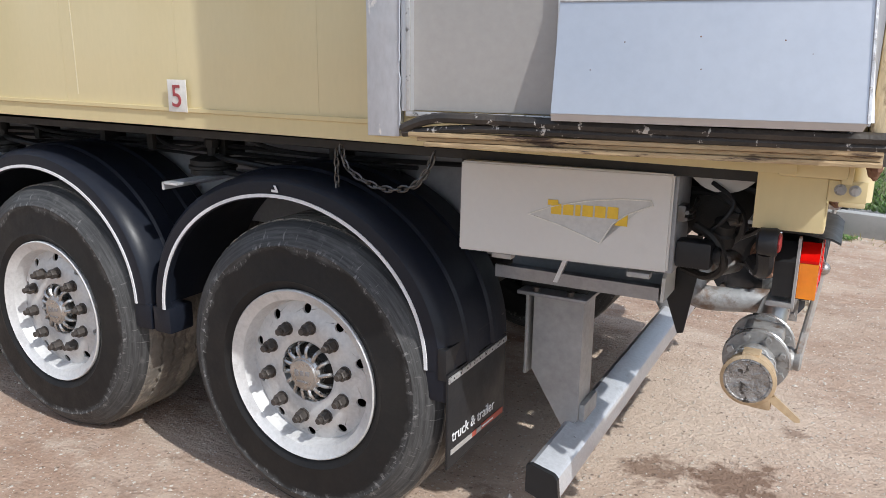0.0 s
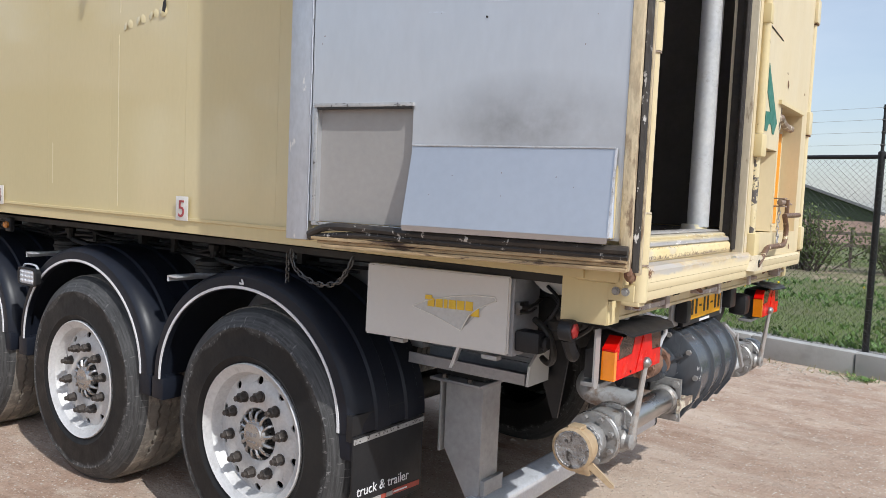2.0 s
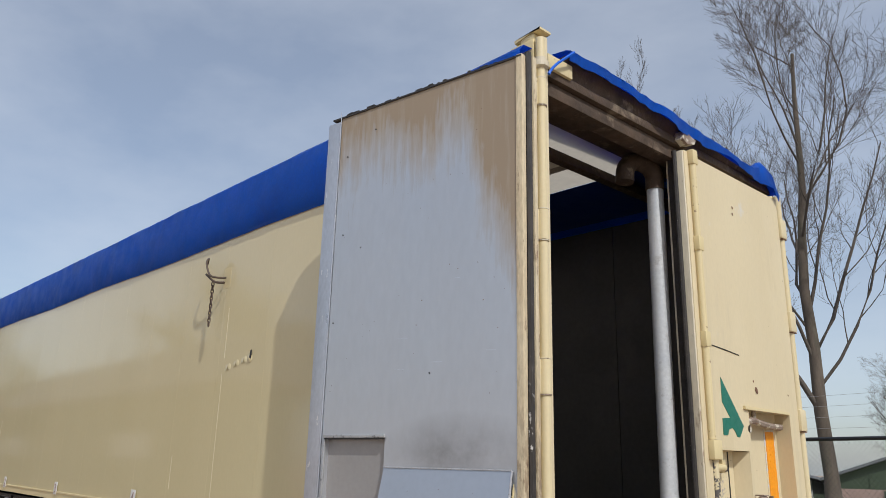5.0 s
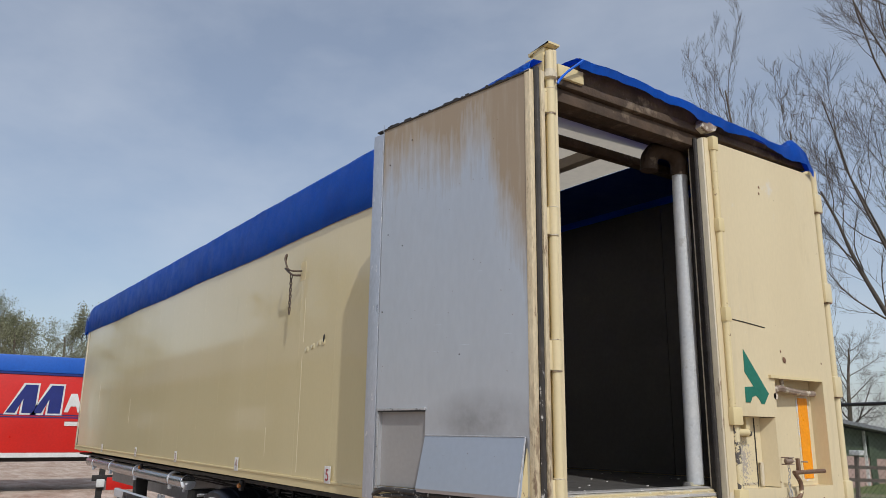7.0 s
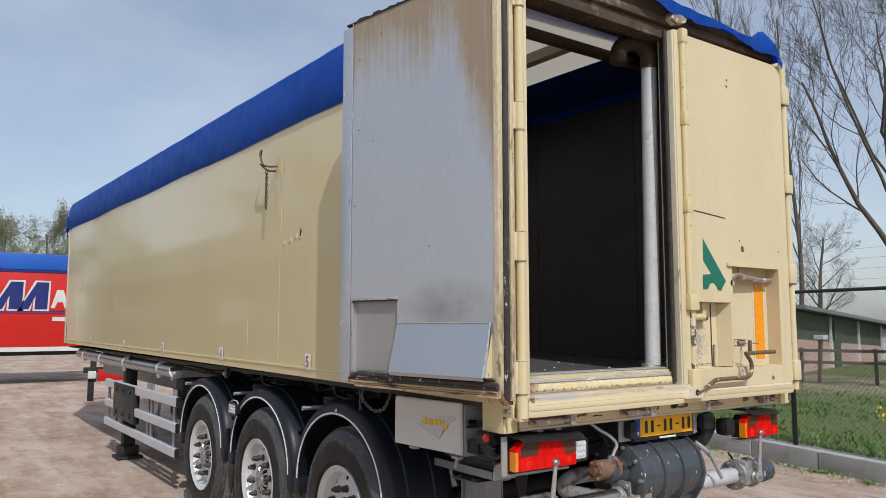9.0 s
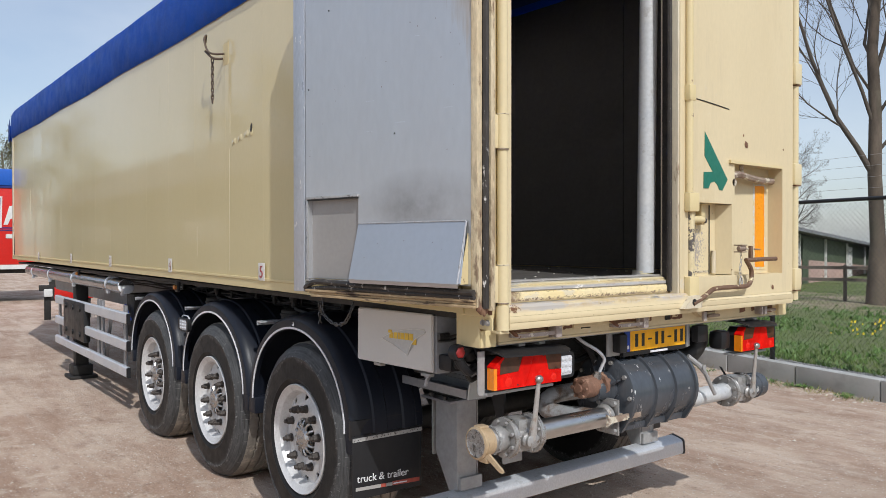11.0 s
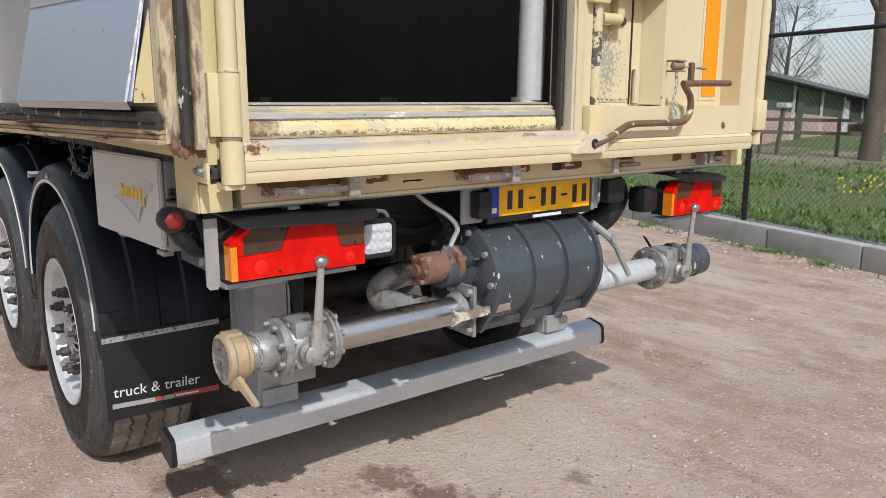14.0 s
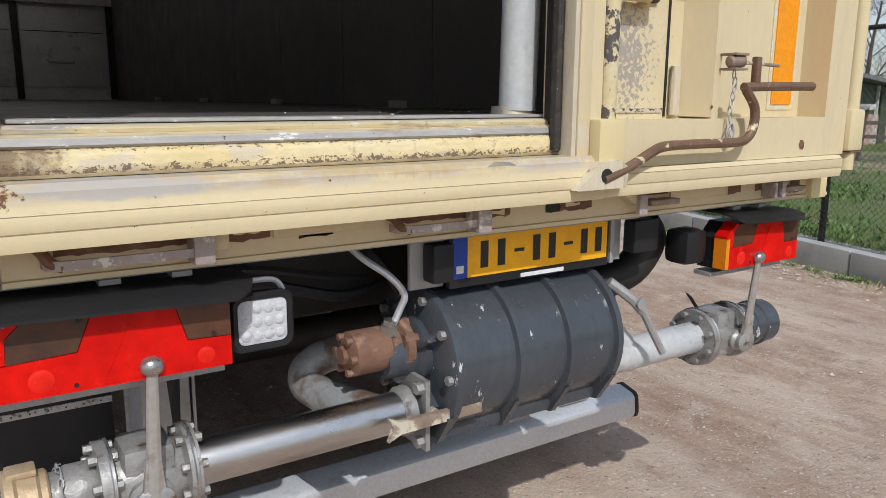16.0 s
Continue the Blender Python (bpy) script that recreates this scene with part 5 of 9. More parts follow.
def left_door():
    """The left rear door, swung round against the side, its inner face outwards."""
    at = pose(0.14, -0.069, 0, 0, 0, 190)
    door = holder("left_rear_door", trailer, at, "left rear door swung open against the side, steel inner face")
    U = 1.145
    bm = BM()
    box(bm, 0.0, U, -0.078, -0.034, 1.345, 3.34, 0.004)
    sub("door_core", bm, M["cream"], door)
    bm = BM()
    box(bm, U - 0.085, U, -0.0338, 0.0, 1.352, 3.325, 0.003)
    sub("outer_edge_strip", bm, M["edge_strip"], door, "grey metal edge strip with weld beads")
    bm = BM()
    z = 1.37
    while z < 3.3:
        ln = random.uniform(0.05, 0.2)
        steps = int(ln / 0.012)
        tube(bm, [(U - 0.087 + random.uniform(-0.0012, 0.0012), 0.001 + random.uniform(0, 0.0012), z + ln * q / steps) for q in range(steps + 1)], 0.0026, 5, 0)
        z += ln + random.uniform(0.004, 0.07)
    sub("weld_bead", bm, M["edge_strip"], door, kind="stuff")
    # inner sheet with a cut for the hatch
    bm = BM()
    hu0, hu1, hz = 0.68, 1.03, 1.786
    for a, b, c, d in ((0.03, U - 0.09, hz, 3.345), (0.03, hu0, 1.415, hz), (hu1, U - 0.09, 1.415, hz)):
        box(bm, a, b, -0.034, -0.004, c, d)
    sub("inner_sheet", bm, M["stainless"], door, "stainless steel sheet with brown run-off stains")
    bm = BM()
    box(bm, hu0 - 0.005, hu1 + 0.005, -0.0335, -0.024, 1.416, hz + 0.005)
    sub("hatch", bm, M["hatch"], door, "recessed grey hatch")
    bm = BM()
    box(bm, hu0 - 0.004, hu1 + 0.012, -0.004, 0.006, hz - 0.001, hz + 0.012, 0.002)
    box(bm, hu1, hu1 + 0.012, -0.004, 0.003, 1.415, hz - 0.002, 0.002)
    box(bm, hu0, hu1 + 0.012, -0.004, 0.004, 1.403, 1.4148, 0.002)
    sub("hatch_frame", bm, M["alu_scuffed"], door)
    # dark lower edge of the frame, the shadow under it drawn in as one strip
    bm = BM()
    box(bm, hu0, hu1, -0.0035, 0.0064, hz - 0.008, hz - 0.0015)
    sub("hatch_gap", bm, M["dark"], door)
    # wedge-shaped deflector
    bm = BM()
    a, b = 0.052, 0.675
    face = [(a, 0.0, 1.665), (b, 0.0, 1.665), (b, 0.058, 1.425), (a - 0.005, 0.062, 1.425)]
    lip = [(a - 0.005, 0.062, 1.4245), (b, 0.058, 1.4245), (b, 0.05, 1.408), (a, 0.05, 1.408)]
    rings(bm, [face, [(u, n - 0.0029, z - 0.0007) for u, n, z in face]])
    rings(bm, [lip, [(u, n - 0.0025, z + 0.0015) for u, n, z in lip]])
    rings(bm, [[(a, 0.001, 1.66), (a - 0.005, 0.06, 1.426), (a - 0.017, 0.056, 1.426)], [(a - 0.001, -0.002, 1.66), (a - 0.007, 0.057, 1.426), (a - 0.018, 0.053, 1.426)]])
    rings(bm, [[(b - 0.003, -0.003, 1.42), (b - 0.003, 0.048, 1.41), (b - 0.003, 0.055, 1.424), (b - 0.003, 0.0, 1.66)], [(b, -0.003, 1.42), (b, 0.048, 1.41), (b, 0.055, 1.424), (b, 0.0, 1.66)]])
    sub("deflector", bm, M["stainless_flap"], door, "bright sloping steel deflector plate")
    bm = BM()
    slab(bm, [(-0.003, 1.62), (0.012, 1.56), (0.044, 1.44), (0.044, 1.423), (-0.003, 1.423)], (a - 0.008, 0, 0), (0, 1, 0), (0, 0, 1), 0.004)
    sub("deflector_cheek", bm, M["cream_worn"], door, "scuffed cream cheek behind the open end")
    bm = BM()
    tube(bm, [(a, 0.002, 1.667), (b, 0.002, 1.667)], 0.003, 5, 0)
    tube(bm, [(a - 0.002, 0.002, 1.665), (a - 0.006, 0.062, 1.424)], 0.004, 5, 0)
    sub("weld_bead", bm, M["weld"], door, kind="stuff")
    bm = BM()
    for k in range(7):
        lathe(bm, [(0.004, -0.02), (0.013 - 0.001 * k, -0.006), (0.011, 0.008), (0.004, 0.02)], (0.004 + 0.003 * math.sin(k * 2), -0.02 - 0.011 * k, 1.325 + 0.006 * math.cos(k * 1.7)), (0.1, 0.2, 1), 7)
    sub("corner_rust", bm, M["rust"], door, "rust crumbling from the lower corner")
    # edge towards the hinges: pale strip, black seal, cream strip
    bm = BM()
    box(bm, -0.002, 0.029, -0.03, 0.001, 1.335, 3.35, 0.003)
    sub("hinge_edge_strip", bm, M["edge_rusty"], door, "scuffed pale edge strip")
    bm = BM()
    tube(bm, [(-0.004, -0.047, z) for z in (1.33, 1.8, 2.4, 3.0, 3.37)], 0.015, 8, 2)
    sub("upright_seal", bm, M["seal_flaked"], door, "black seal with pale flakes")
    bm = BM()
    box(bm, -0.02, -0.0005, -0.09, -0.064, 1.32, 3.36, 0.004)
    sub("hinge_strip", bm, M["edge_rusty"], door)
    # bottom: bowed rubber seal, ridged edge boards
    bm = BM()
    tube(bm, [(0.0, 0.018, 1.392), (0.3, 0.022, 1.394), (0.6, 0.022, 1.397), (0.85, 0.02, 1.403), (0.97, 0.014, 1.4), (1.05, 0.0, 1.372)], 0.013, 8, 6)
    tube(bm, [(0.0, 0.014, 1.374), (0.5, 0.018, 1.377), (0.85, 0.014, 1.38), (1.05, 0.0, 1.362)], 0.01, 8, 6)
    sub("bottom_seal", bm, M["seal_flaked"], door, "cracked black rubber seal")
    for z0, z1, n0, u1 in ((1.356, 1.367, 0.02, 1.03), (1.345, 1.355, 0.012, 1.01), (1.333, 1.344, 0.02, 0.99)):
        bm = BM()
        box(bm, 0.002, u1, -0.07, n0, z0, z1, 0.003)
        sub("edge_board", bm, M["door_wood"], door, "weathered ridged edge board")
    bm = BM()
    for i in range(26):
        u = random.uniform(0.05, 1.05)
        box(bm, u, u + random.uniform(0.01, 0.04), -0.03, 0.0, 3.343, 3.346 + random.uniform(0.0, 0.012))
    box(bm, 0.0, U - 0.03, -0.078, 0.002, 3.338, 3.346)
    sub("top_edge", bm, M["seal"], door)
    # small rust dots
    bm = BM()
    for i in range(34):
        u, z = random.uniform(0.08, 1.03), random.uniform(1.85, 3.2)
        s = random.uniform(0.0014, 0.003)
        lathe(bm, [(s, 0), (s * 0.5, 0.0008)], (u, -0.0042, z), (0, 1, 0), 6)
    for i in range(6):
        u, t = random.uniform(0.06, 0.65), random.uniform(0.1, 0.95)
        s = random.uniform(0.0014, 0.0028)
        lathe(bm, [(s, 0), (s * 0.5, 0.0012)], (u, 0.06 * t, 1.665 - 0.24 * t), (0, 1, 0.24), 6)
    sub("rust_dot", bm, M["rust"], door, kind="stuff")
    # short pale scratches in the sheet
    bm = BM()
    for u, z, ln in ((0.57, 2.19, 0.06), (0.585, 2.06, 0.055), (0.38, 2.08, 0.07), (0.12, 2.11, 0.05), (0.3, 2.42, 0.03)):
        slab(bm, [(0, 0), (ln, 0.003), (ln, 0.006), (0.01, 0.005)], (u, -0.0036, z), (1, 0, 0), (0, 0, 1), -0.0004)
    sub("scratch", bm, M["alu"], door, kind="stuff")
    # rivets
    bm = BM()
    for u, z in ((1.0, 3.12), (1.0, 2.72), (0.88, 2.64), (1.03, 2.3), (0.45, 2.04), (0.82, 3.22), (0.4, 1.55)):
        cyl(bm, (u, -0.004, z), (u, -0.001, z), 0.0035, 8)
    sub("rivet", bm, M["dark"], door, kind="stuff")


def right_door():
    bm = BM()
    X0, X1 = 0.01, 0.10
    Y0, Y1 = 1.30, 2.345
    box(bm, X0, X1, Y0, Y1, 2.0, 3.325)
    box(bm, X0, X1, Y0, 1.745, 1.785, 2.0)
    box(bm, X0, X1, Y0, 1.335, 1.41, 1.785)
    box(bm, X0, X1, 1.72, 1.745, 1.41, 1.785)
    box(bm, X0, X1, 2.232, Y1, 1.41, 2.0)
    box(bm, X0, X1, Y0, Y1, 1.30, 1.41)
    bmesh.ops.remove_doubles(bm, verts=bm.verts[:], dist=0.0005)
    door = part("right_rear_door", bm, M["rear"], trailer, "closed cream right rear door with a recessed lock panel", angle=30)
    bm = BM()
    vs = [bm.verts.new(p) for p in ((0.0, 1.74, 1.40), (0.0, 2.24, 1.40), (0.0, 2.24, 2.01), (0.0, 1.74, 2.01), (0.012, 1.74, 1.40), (0.012, 2.24, 1.40), (0.012, 2.24, 2.01), (0.012, 1.74, 2.01))]
    for q in ((0, 3, 2, 1), (4, 5, 6, 7), (0, 1, 5, 4), (1, 2, 6, 5), (2, 3, 7, 6), (3, 0, 4, 7)):
        bm.faces.new([vs[i] for i in q])
    part("recess_panel", bm, M["rear"], door)
    bm = BM()
    box(bm, 0.0, 0.02, 1.33, 1.725, 1.40, 1.79)
    part("lock_recess", bm, M["recess"], door, "recessed lock panel with flaked cream paint")
    bm = BM()
    box(bm, 0.0125, 0.0175, 2.09, 2.186, 1.445, 1.903)
    part("reflector_strip", bm, M["orange"], door, "orange reflective strip")
    bm = BM()
    box(bm, 0.0122, 0.0145, 2.075, 2.2, 1.43, 1.915)
    part("reflector_backing", bm, M["torn_backing"], door, "torn pale backing of the reflector")
    # slanted inner cheeks of the recess
    bm = BM()
    slab(bm, [(0, 0), (1, 0), (1, 0.585), (0, 0.585)], (0.0125, 2.236, 1.412), (0.0865, -0.004, 0), (0, 0, 1), -0.004)
    part("recess_cheek", bm, M["rear"], door)
    bm = BM()
    slab(bm, [(0, 0), (1, 0), (1, 0.365), (0, 0.365)], (0.0205, 1.688, 1.415), (0.0785, 0.031, 0), (0, 0, 1), -0.004)
    part("recess_cheek", bm, M["rear"], door)
    bm = BM()
    box(bm, 0.0202, 0.024, 1.63, 1.636, 1.415, 1.78)
    part("panel_gap", bm, M["dark"], door)
    # green arrow marking, cut as a plate
    bm = BM()
    arrow = [(1.472, 2.145), (1.470, 2.021), (1.542, 1.945), (1.463, 1.939), (1.461, 1.857), (1.505, 1.858), (1.523, 1.888), (1.558, 1.896), (1.583, 1.880), (1.600, 1.855), (1.629, 1.852), (1.677, 1.910)]
    slab(bm, arrow, (0.1005, 0, 0), (0, 1, 0), (0, 0, 1), 0.0018)
    part("green_marking", bm, M["green"], door, "green arrow-shaped marking")
    # left edge: cream batten, pale strip, black seal
    bm = BM()
    cyl(bm, (0.112, 1.325, 1.83), (0.112, 1.325, 3.33), 0.02, 14)
    part("lock_rod", bm, M["cream_worn"], door)
    bm = BM()
    cyl(bm, (0.1, 1.355, 1.415), (0.1, 1.355, 1.735), 0.019, 14)
    part("lock_rod", bm, M["rod_chipped"], door, "chipped lock rod showing dark metal")
    for z0, z1 in ((1.735, 1.83), (1.26, 1.415), (2.28, 2.36), (2.78, 2.86), (3.26, 3.345)):
        bm = BM()
        box(bm, 0.09, 0.135, 1.30, 1.382 if z0 < 2 else 1.352, z0, z1, 0.01)
        part("rod_guide", bm, M["cream"], door)
    bm = BM()
    box(bm, 0.0, 0.104, 1.262, 1.2995, 1.285, 3.335, 0.006)
    part("door_edge", bm, M["rear"], door)
    bm = BM()
    box(bm, 0.0, 0.1, 1.248, 1.2615, 1.29, 3.33, 0.003)
    part("door_edge_strip", bm, M["edge_white"], door)
    bm = BM()
    tube(bm, [(0.06, 1.235, z) for z in (1.345, 2.0, 2.7, 3.33)], 0.013, 8, 2)
    box(bm, 0.015, 0.045, 1.24, 1.2475, 1.345, 3.33)
    part("door_seal", bm, M["seal"], door)
    # lower rail
    bm = BM()
    prof = [(0.0, 1.237), (0.118, 1.237), (0.122, 1.25), (0.1206, 1.262), (0.122, 1.2645), (0.122, 1.287), (0.112, 1.299), (0.0, 1.299)]
    rings(bm, [[(x, 1.331, z) for x, z in prof], [(x, 2.31, z) for x, z in prof]])
    part("door_rail", bm, M["rear"], door)
    # dents, slit, holes
    bm = BM()
    tube(bm, [(0.101, 1.40, 2.302), (0.102, 1.52, 2.294), (0.101, 1.69, 2.28)], 0.0028, 6, 4)
    part("split_seam", bm, M["dark"], door)
    bm = BM()
    for y, z, s in ((1.86, 2.11, 0.022), (1.83, 2.155, 0.008), (2.24, 2.11, 0.007), (2.13, 1.335, 0.016), (1.76, 3.13, 0.01), (1.755, 3.09, 0.01), (1.72, 1.44, 0.005)):
        lathe(bm, [(s, 0), (s * 0.6, 0.002)], (0.1, y, z), (1, 0.1, 0.1), 7)
    part("rust_spot", bm, M["rust"], door, kind="stuff")
    # top lock gear in the recess
    bm = BM()
    tube(bm, [(0.07, 1.72, 1.925), (0.09, 1.79, 1.945), (0.075, 1.9, 1.94), (0.06, 2.06, 1.93), (0.055, 2.2, 1.93)], 0.018, 8, 4)
    lathe(bm, [(0.03, 0), (0.034, 0.02), (0.02, 0.05)], (0.05, 1.745, 1.9), (1, 0, 0), 12)
    cyl(bm, (0.07, 1.86, 1.94), (0.07, 1.86, 2.0), 0.012, 8)
    part("upper_lock", bm, M["bracket"], door, "rusty upper lock gear")
    bm = BM()
    slab(bm, [(0, 0), (0.52, 0), (0.52, 0.012), (0, 0.018)], (0.1, 1.69, 1.998), (0, 1, 0), (0, 0, 1), 0.014)
    part("recess_hood", bm, M["cream_worn"], door)
    # small keeper and hinge in the lock recess
    bm = BM()
    cyl(bm, (0.06, 1.42, 1.7), (0.06, 1.515, 1.7), 0.019, 12)
    box(bm, 0.021, 0.055, 1.515, 1.55, 1.675, 1.783, 0.004)
    part("keeper", bm, M["cream_worn"], door)
    bm = BM()
    lathe(bm, [(0.014, 0), (0.014, 0.012), (0.008, 0.016)], (0.055, 1.533, 1.695), (1, 0, 0), 10)
    part("keeper_bolt", bm, M["nut"], door)
    bm = BM()
    cyl(bm, (0.035, 1.652, 1.42), (0.035, 1.652, 1.54), 0.012, 10)
    box(bm, 0.0205, 0.03, 1.652, 1.682, 1.42, 1.54, 0.003)
    part("recess_hinge", bm, M["edge_white"], door)
    bm = BM()
    box(bm, 0.0205, 0.0235, 1.385, 1.625, 1.425, 1.436)
    part("panel_lip", bm, M["flaked"], door)
    # crank lever along the bottom
    bm = BM()
    tube(bm, [(0.15, 1.30, 1.283), (0.145, 1.386, 1.307), (0.142, 1.46, 1.337), (0.142, 1.51, 1.35), (0.142, 1.64, 1.352), (0.142, 1.775, 1.352), (0.142, 1.818, 1.363), (0.142, 1.838, 1.395), (0.142, 1.836, 1.438), (0.142, 1.8, 1.478), (0.142, 1.79, 1.49)], 0.012, 10, 5)
    tube(bm, [(0.142, 1.785, 1.489), (0.145, 1.9, 1.492), (0.148, 2.073, 1.494)], 0.012, 10, 3)
    box(bm, 0.132, 0.15, 1.822, 1.842, 1.495, 1.565, 0.004)
    part("lock_lever", bm, M["rod"], door, "rusty cranked lock lever")
    bm = BM()
    lathe(bm, [(0.01, -0.03), (0.016, -0.024), (0.016, 0.02), (0.01, 0.026)], (0.13, 1.765, 1.552), (0, 1, 0.05), 12)
    cyl(bm, (0.13, 1.78, 1.55), (0.14, 1.925, 1.545), 0.0045, 8)
    for z in (1.53, 1.566):
        box(bm, 0.1, 0.148, 1.738, 1.79, z, z + 0.006, 0.002)
    part("lever_pin", bm, M["bracket"], door)
    bm = BM()
    for i in range(9):
        z = 1.52 - i * 0.018
        o = 1.775 + 0.006 * math.sin(i)
        ring_pts = [(0.118 + (0.006 * math.cos(a) if i % 2 else 0), o + (0.006 * math.cos(a) if not i % 2 else 0), z + 0.012 * math.sin(a)) for a in [2 * math.pi * k / 8 for k in range(9)]]
        tube(bm, ring_pts, 0.002, 4, 0)
    tube(bm, [(0.118, 1.777 + 0.014 * math.cos(a), 1.372 + 0.024 * math.sin(a)) for a in [2 * math.pi * k / 12 for k in range(13)]], 0.003, 5, 0)
    part("pin_chain", bm, M["galv"], door, "small pin chain with ring")
    # catch at the meeting of the doors
    bm = BM()
    slab(bm, [(-0.075, 0), (0.07, 0), (0.075, 0.045), (0.05, 0.062), (0.0, 0.06), (-0.045, 0.022)], (0.125, 1.3, 1.262), (0, 1, 0), (0, 0, 1), 0.03)
    part("door_catch", bm, M["edge_white"], door, "scraped metal door catch")
    bm = BM()
    cyl(bm, (0.152, 1.305, 1.292), (0.158, 1.305, 1.292), 0.016, 10)
    part("catch_hole", bm, M["dark"], door)


body_walls()
tarpaulin()
rear_frame()
left_door()
right_door()


def side_marks():
    for text, x in (("5", -1.925), ("4", -3.615), ("3", -5.4), ("2", -7.11), ("1", -9.11)):
        bm = BM()
        box(bm, x - 0.043, x + 0.043, -0.0145, -0.0125, 1.357, 1.463, 0.0005)
        lab = part("number_label", bm, M["label_white"], trailer, "white sticker with a compartment number")
        lettering(text, 0.105, (x - 0.028, -0.0155, 1.374), (1, 0, 0), (0, 0, 1), "number", M["label_red"] if text == "5" else M["fade_ink"], lab)
    # pale scraped lines down the side
    for x, z0, z1 in ((-2.45, 1.4, 2.2), (-2.44, 2.3, 2.62), (-3.057, 1.49, 1.7), (-9.79, 1.9, 2.35), (-7.72, 1.75, 2.04)):
        bm = BM()
        box(bm, x - 0.0025, x + 0.0025, -0.0008, 0.001, z0, z1)
        part("scraped_line", bm, M["scrape"], trailer)
    # hook with hanging chain
    bm = BM()
    slab(bm, [(-0.05, -0.07), (0.05, -0.07), (0.05, 0.07), (-0.05, 0.07)], (-2.51, -0.001, 2.83), (1, 0, 0), (0, 0, 1), -0.006)
    hook = part("hook_plate", bm, M["cream"], trailer)
    bm = BM()
    tube(bm, [(-2.51, -0.01, 2.83), (-2.55, -0.06, 2.83), (-2.59, -0.09, 2.85), (-2.63, -0.1, 2.93), (-2.65, -0.08, 2.97), (-2.69, -0.07, 2.93)], 0.007, 8)
    tube(bm, [(-2.49, -0.03, 2.79), (-2.55, -0.07, 2.80), (-2.64, -0.09, 2.86)], 0.008, 8)
    part("hook_arm", bm, M["hook"], hook)
    bm = BM()
    for i in range(12):
        z = 2.79 - i * 0.024
        tube(bm, [(-2.59 + (0.009 * math.cos(a) if i % 2 else 0), -0.06 + (0.009 * math.cos(a) if not i % 2 else 0), z + 0.018 * math.sin(a)) for a in [2 * math.pi * k / 8 for k in range(9)]], 0.004, 5, 0)
    part("hook_chain", bm, M["hook"], hook)
    # torn hole in the side: dark gap, a lip of bare skin bent out, a row of knocked bumps before it
    bm = BM()
    lathe(bm, [(0.03, 0), (0.024, 0.003), (0.01, 0.006)], (-2.10, -0.001, 2.275), (0.1, -1, 0.1), 9)
    dent = part("torn_dent", bm, M["side"], trailer, "torn hole and knocked bumps in the side skin")
    bm = BM()
    slab(bm, [(-0.014, -0.018), (0.004, -0.024), (0.014, 0.0), (0.01, 0.03), (-0.006, 0.022)], (-2.09, -0.0075, 2.29), (1, 0, 0), (0, 0, 1), -0.002)
    part("hole", bm, M["dark"], dent)
    bm = BM()
    slab(bm, [(-0.02, -0.04), (0.004, -0.048), (0.012, -0.02), (-0.004, -0.004), (-0.018, -0.014)], (-2.098, -0.006, 2.275), (1, 0, 0), (0, -0.35, 1), 0.002)
    part("bent_lip", bm, M["edge_white"], dent, "bare pale lip of the torn skin")
    for k in range(6):
        bm = BM()
        lathe(bm, [(0.024, 0), (0.016, 0.0015), (0.006, 0.0028)], (-2.15 - 0.05 * k, 0.0005, 2.272 - 0.007 * k), (0.2 * (-1) ** k, -1, 0.1), 8)
        part("bump", bm, M["side"], dent)
    bm = BM()
    slab(bm, [(-11.27, 1.40), (-11.19, 1.41), (-11.21, 1.52), (-11.2, 1.63), (-11.235, 1.72), (-11.25, 1.55)], (0, -0.0005, 0), (1, 0, 0), (0, 0, 1), 0.0015)
    part("scraped_mark", bm, M["dark"], trailer)
    # marker lamps below the rail
    for x in (-3.63, -7.02):
        bm = BM()
        lathe(bm, [(0.018, 0), (0.02, 0.016), (0.014, 0.026)], (x, 0.04, 1.238), (0, -1, 0), 14)
        lamp = part("marker_lamp", bm, M["marker_amber"], trailer)
        bm = BM()
        box(bm, x - 0.03, x + 0.03, 0.035, 0.06, 1.2, 1.28, 0.005)
        part("lamp_base", bm, M["black"], lamp)


side_marks()
# ---- running gear ----
AXLES = (-1.448, -2.758, -4.068)
HUB_Z = 0.505


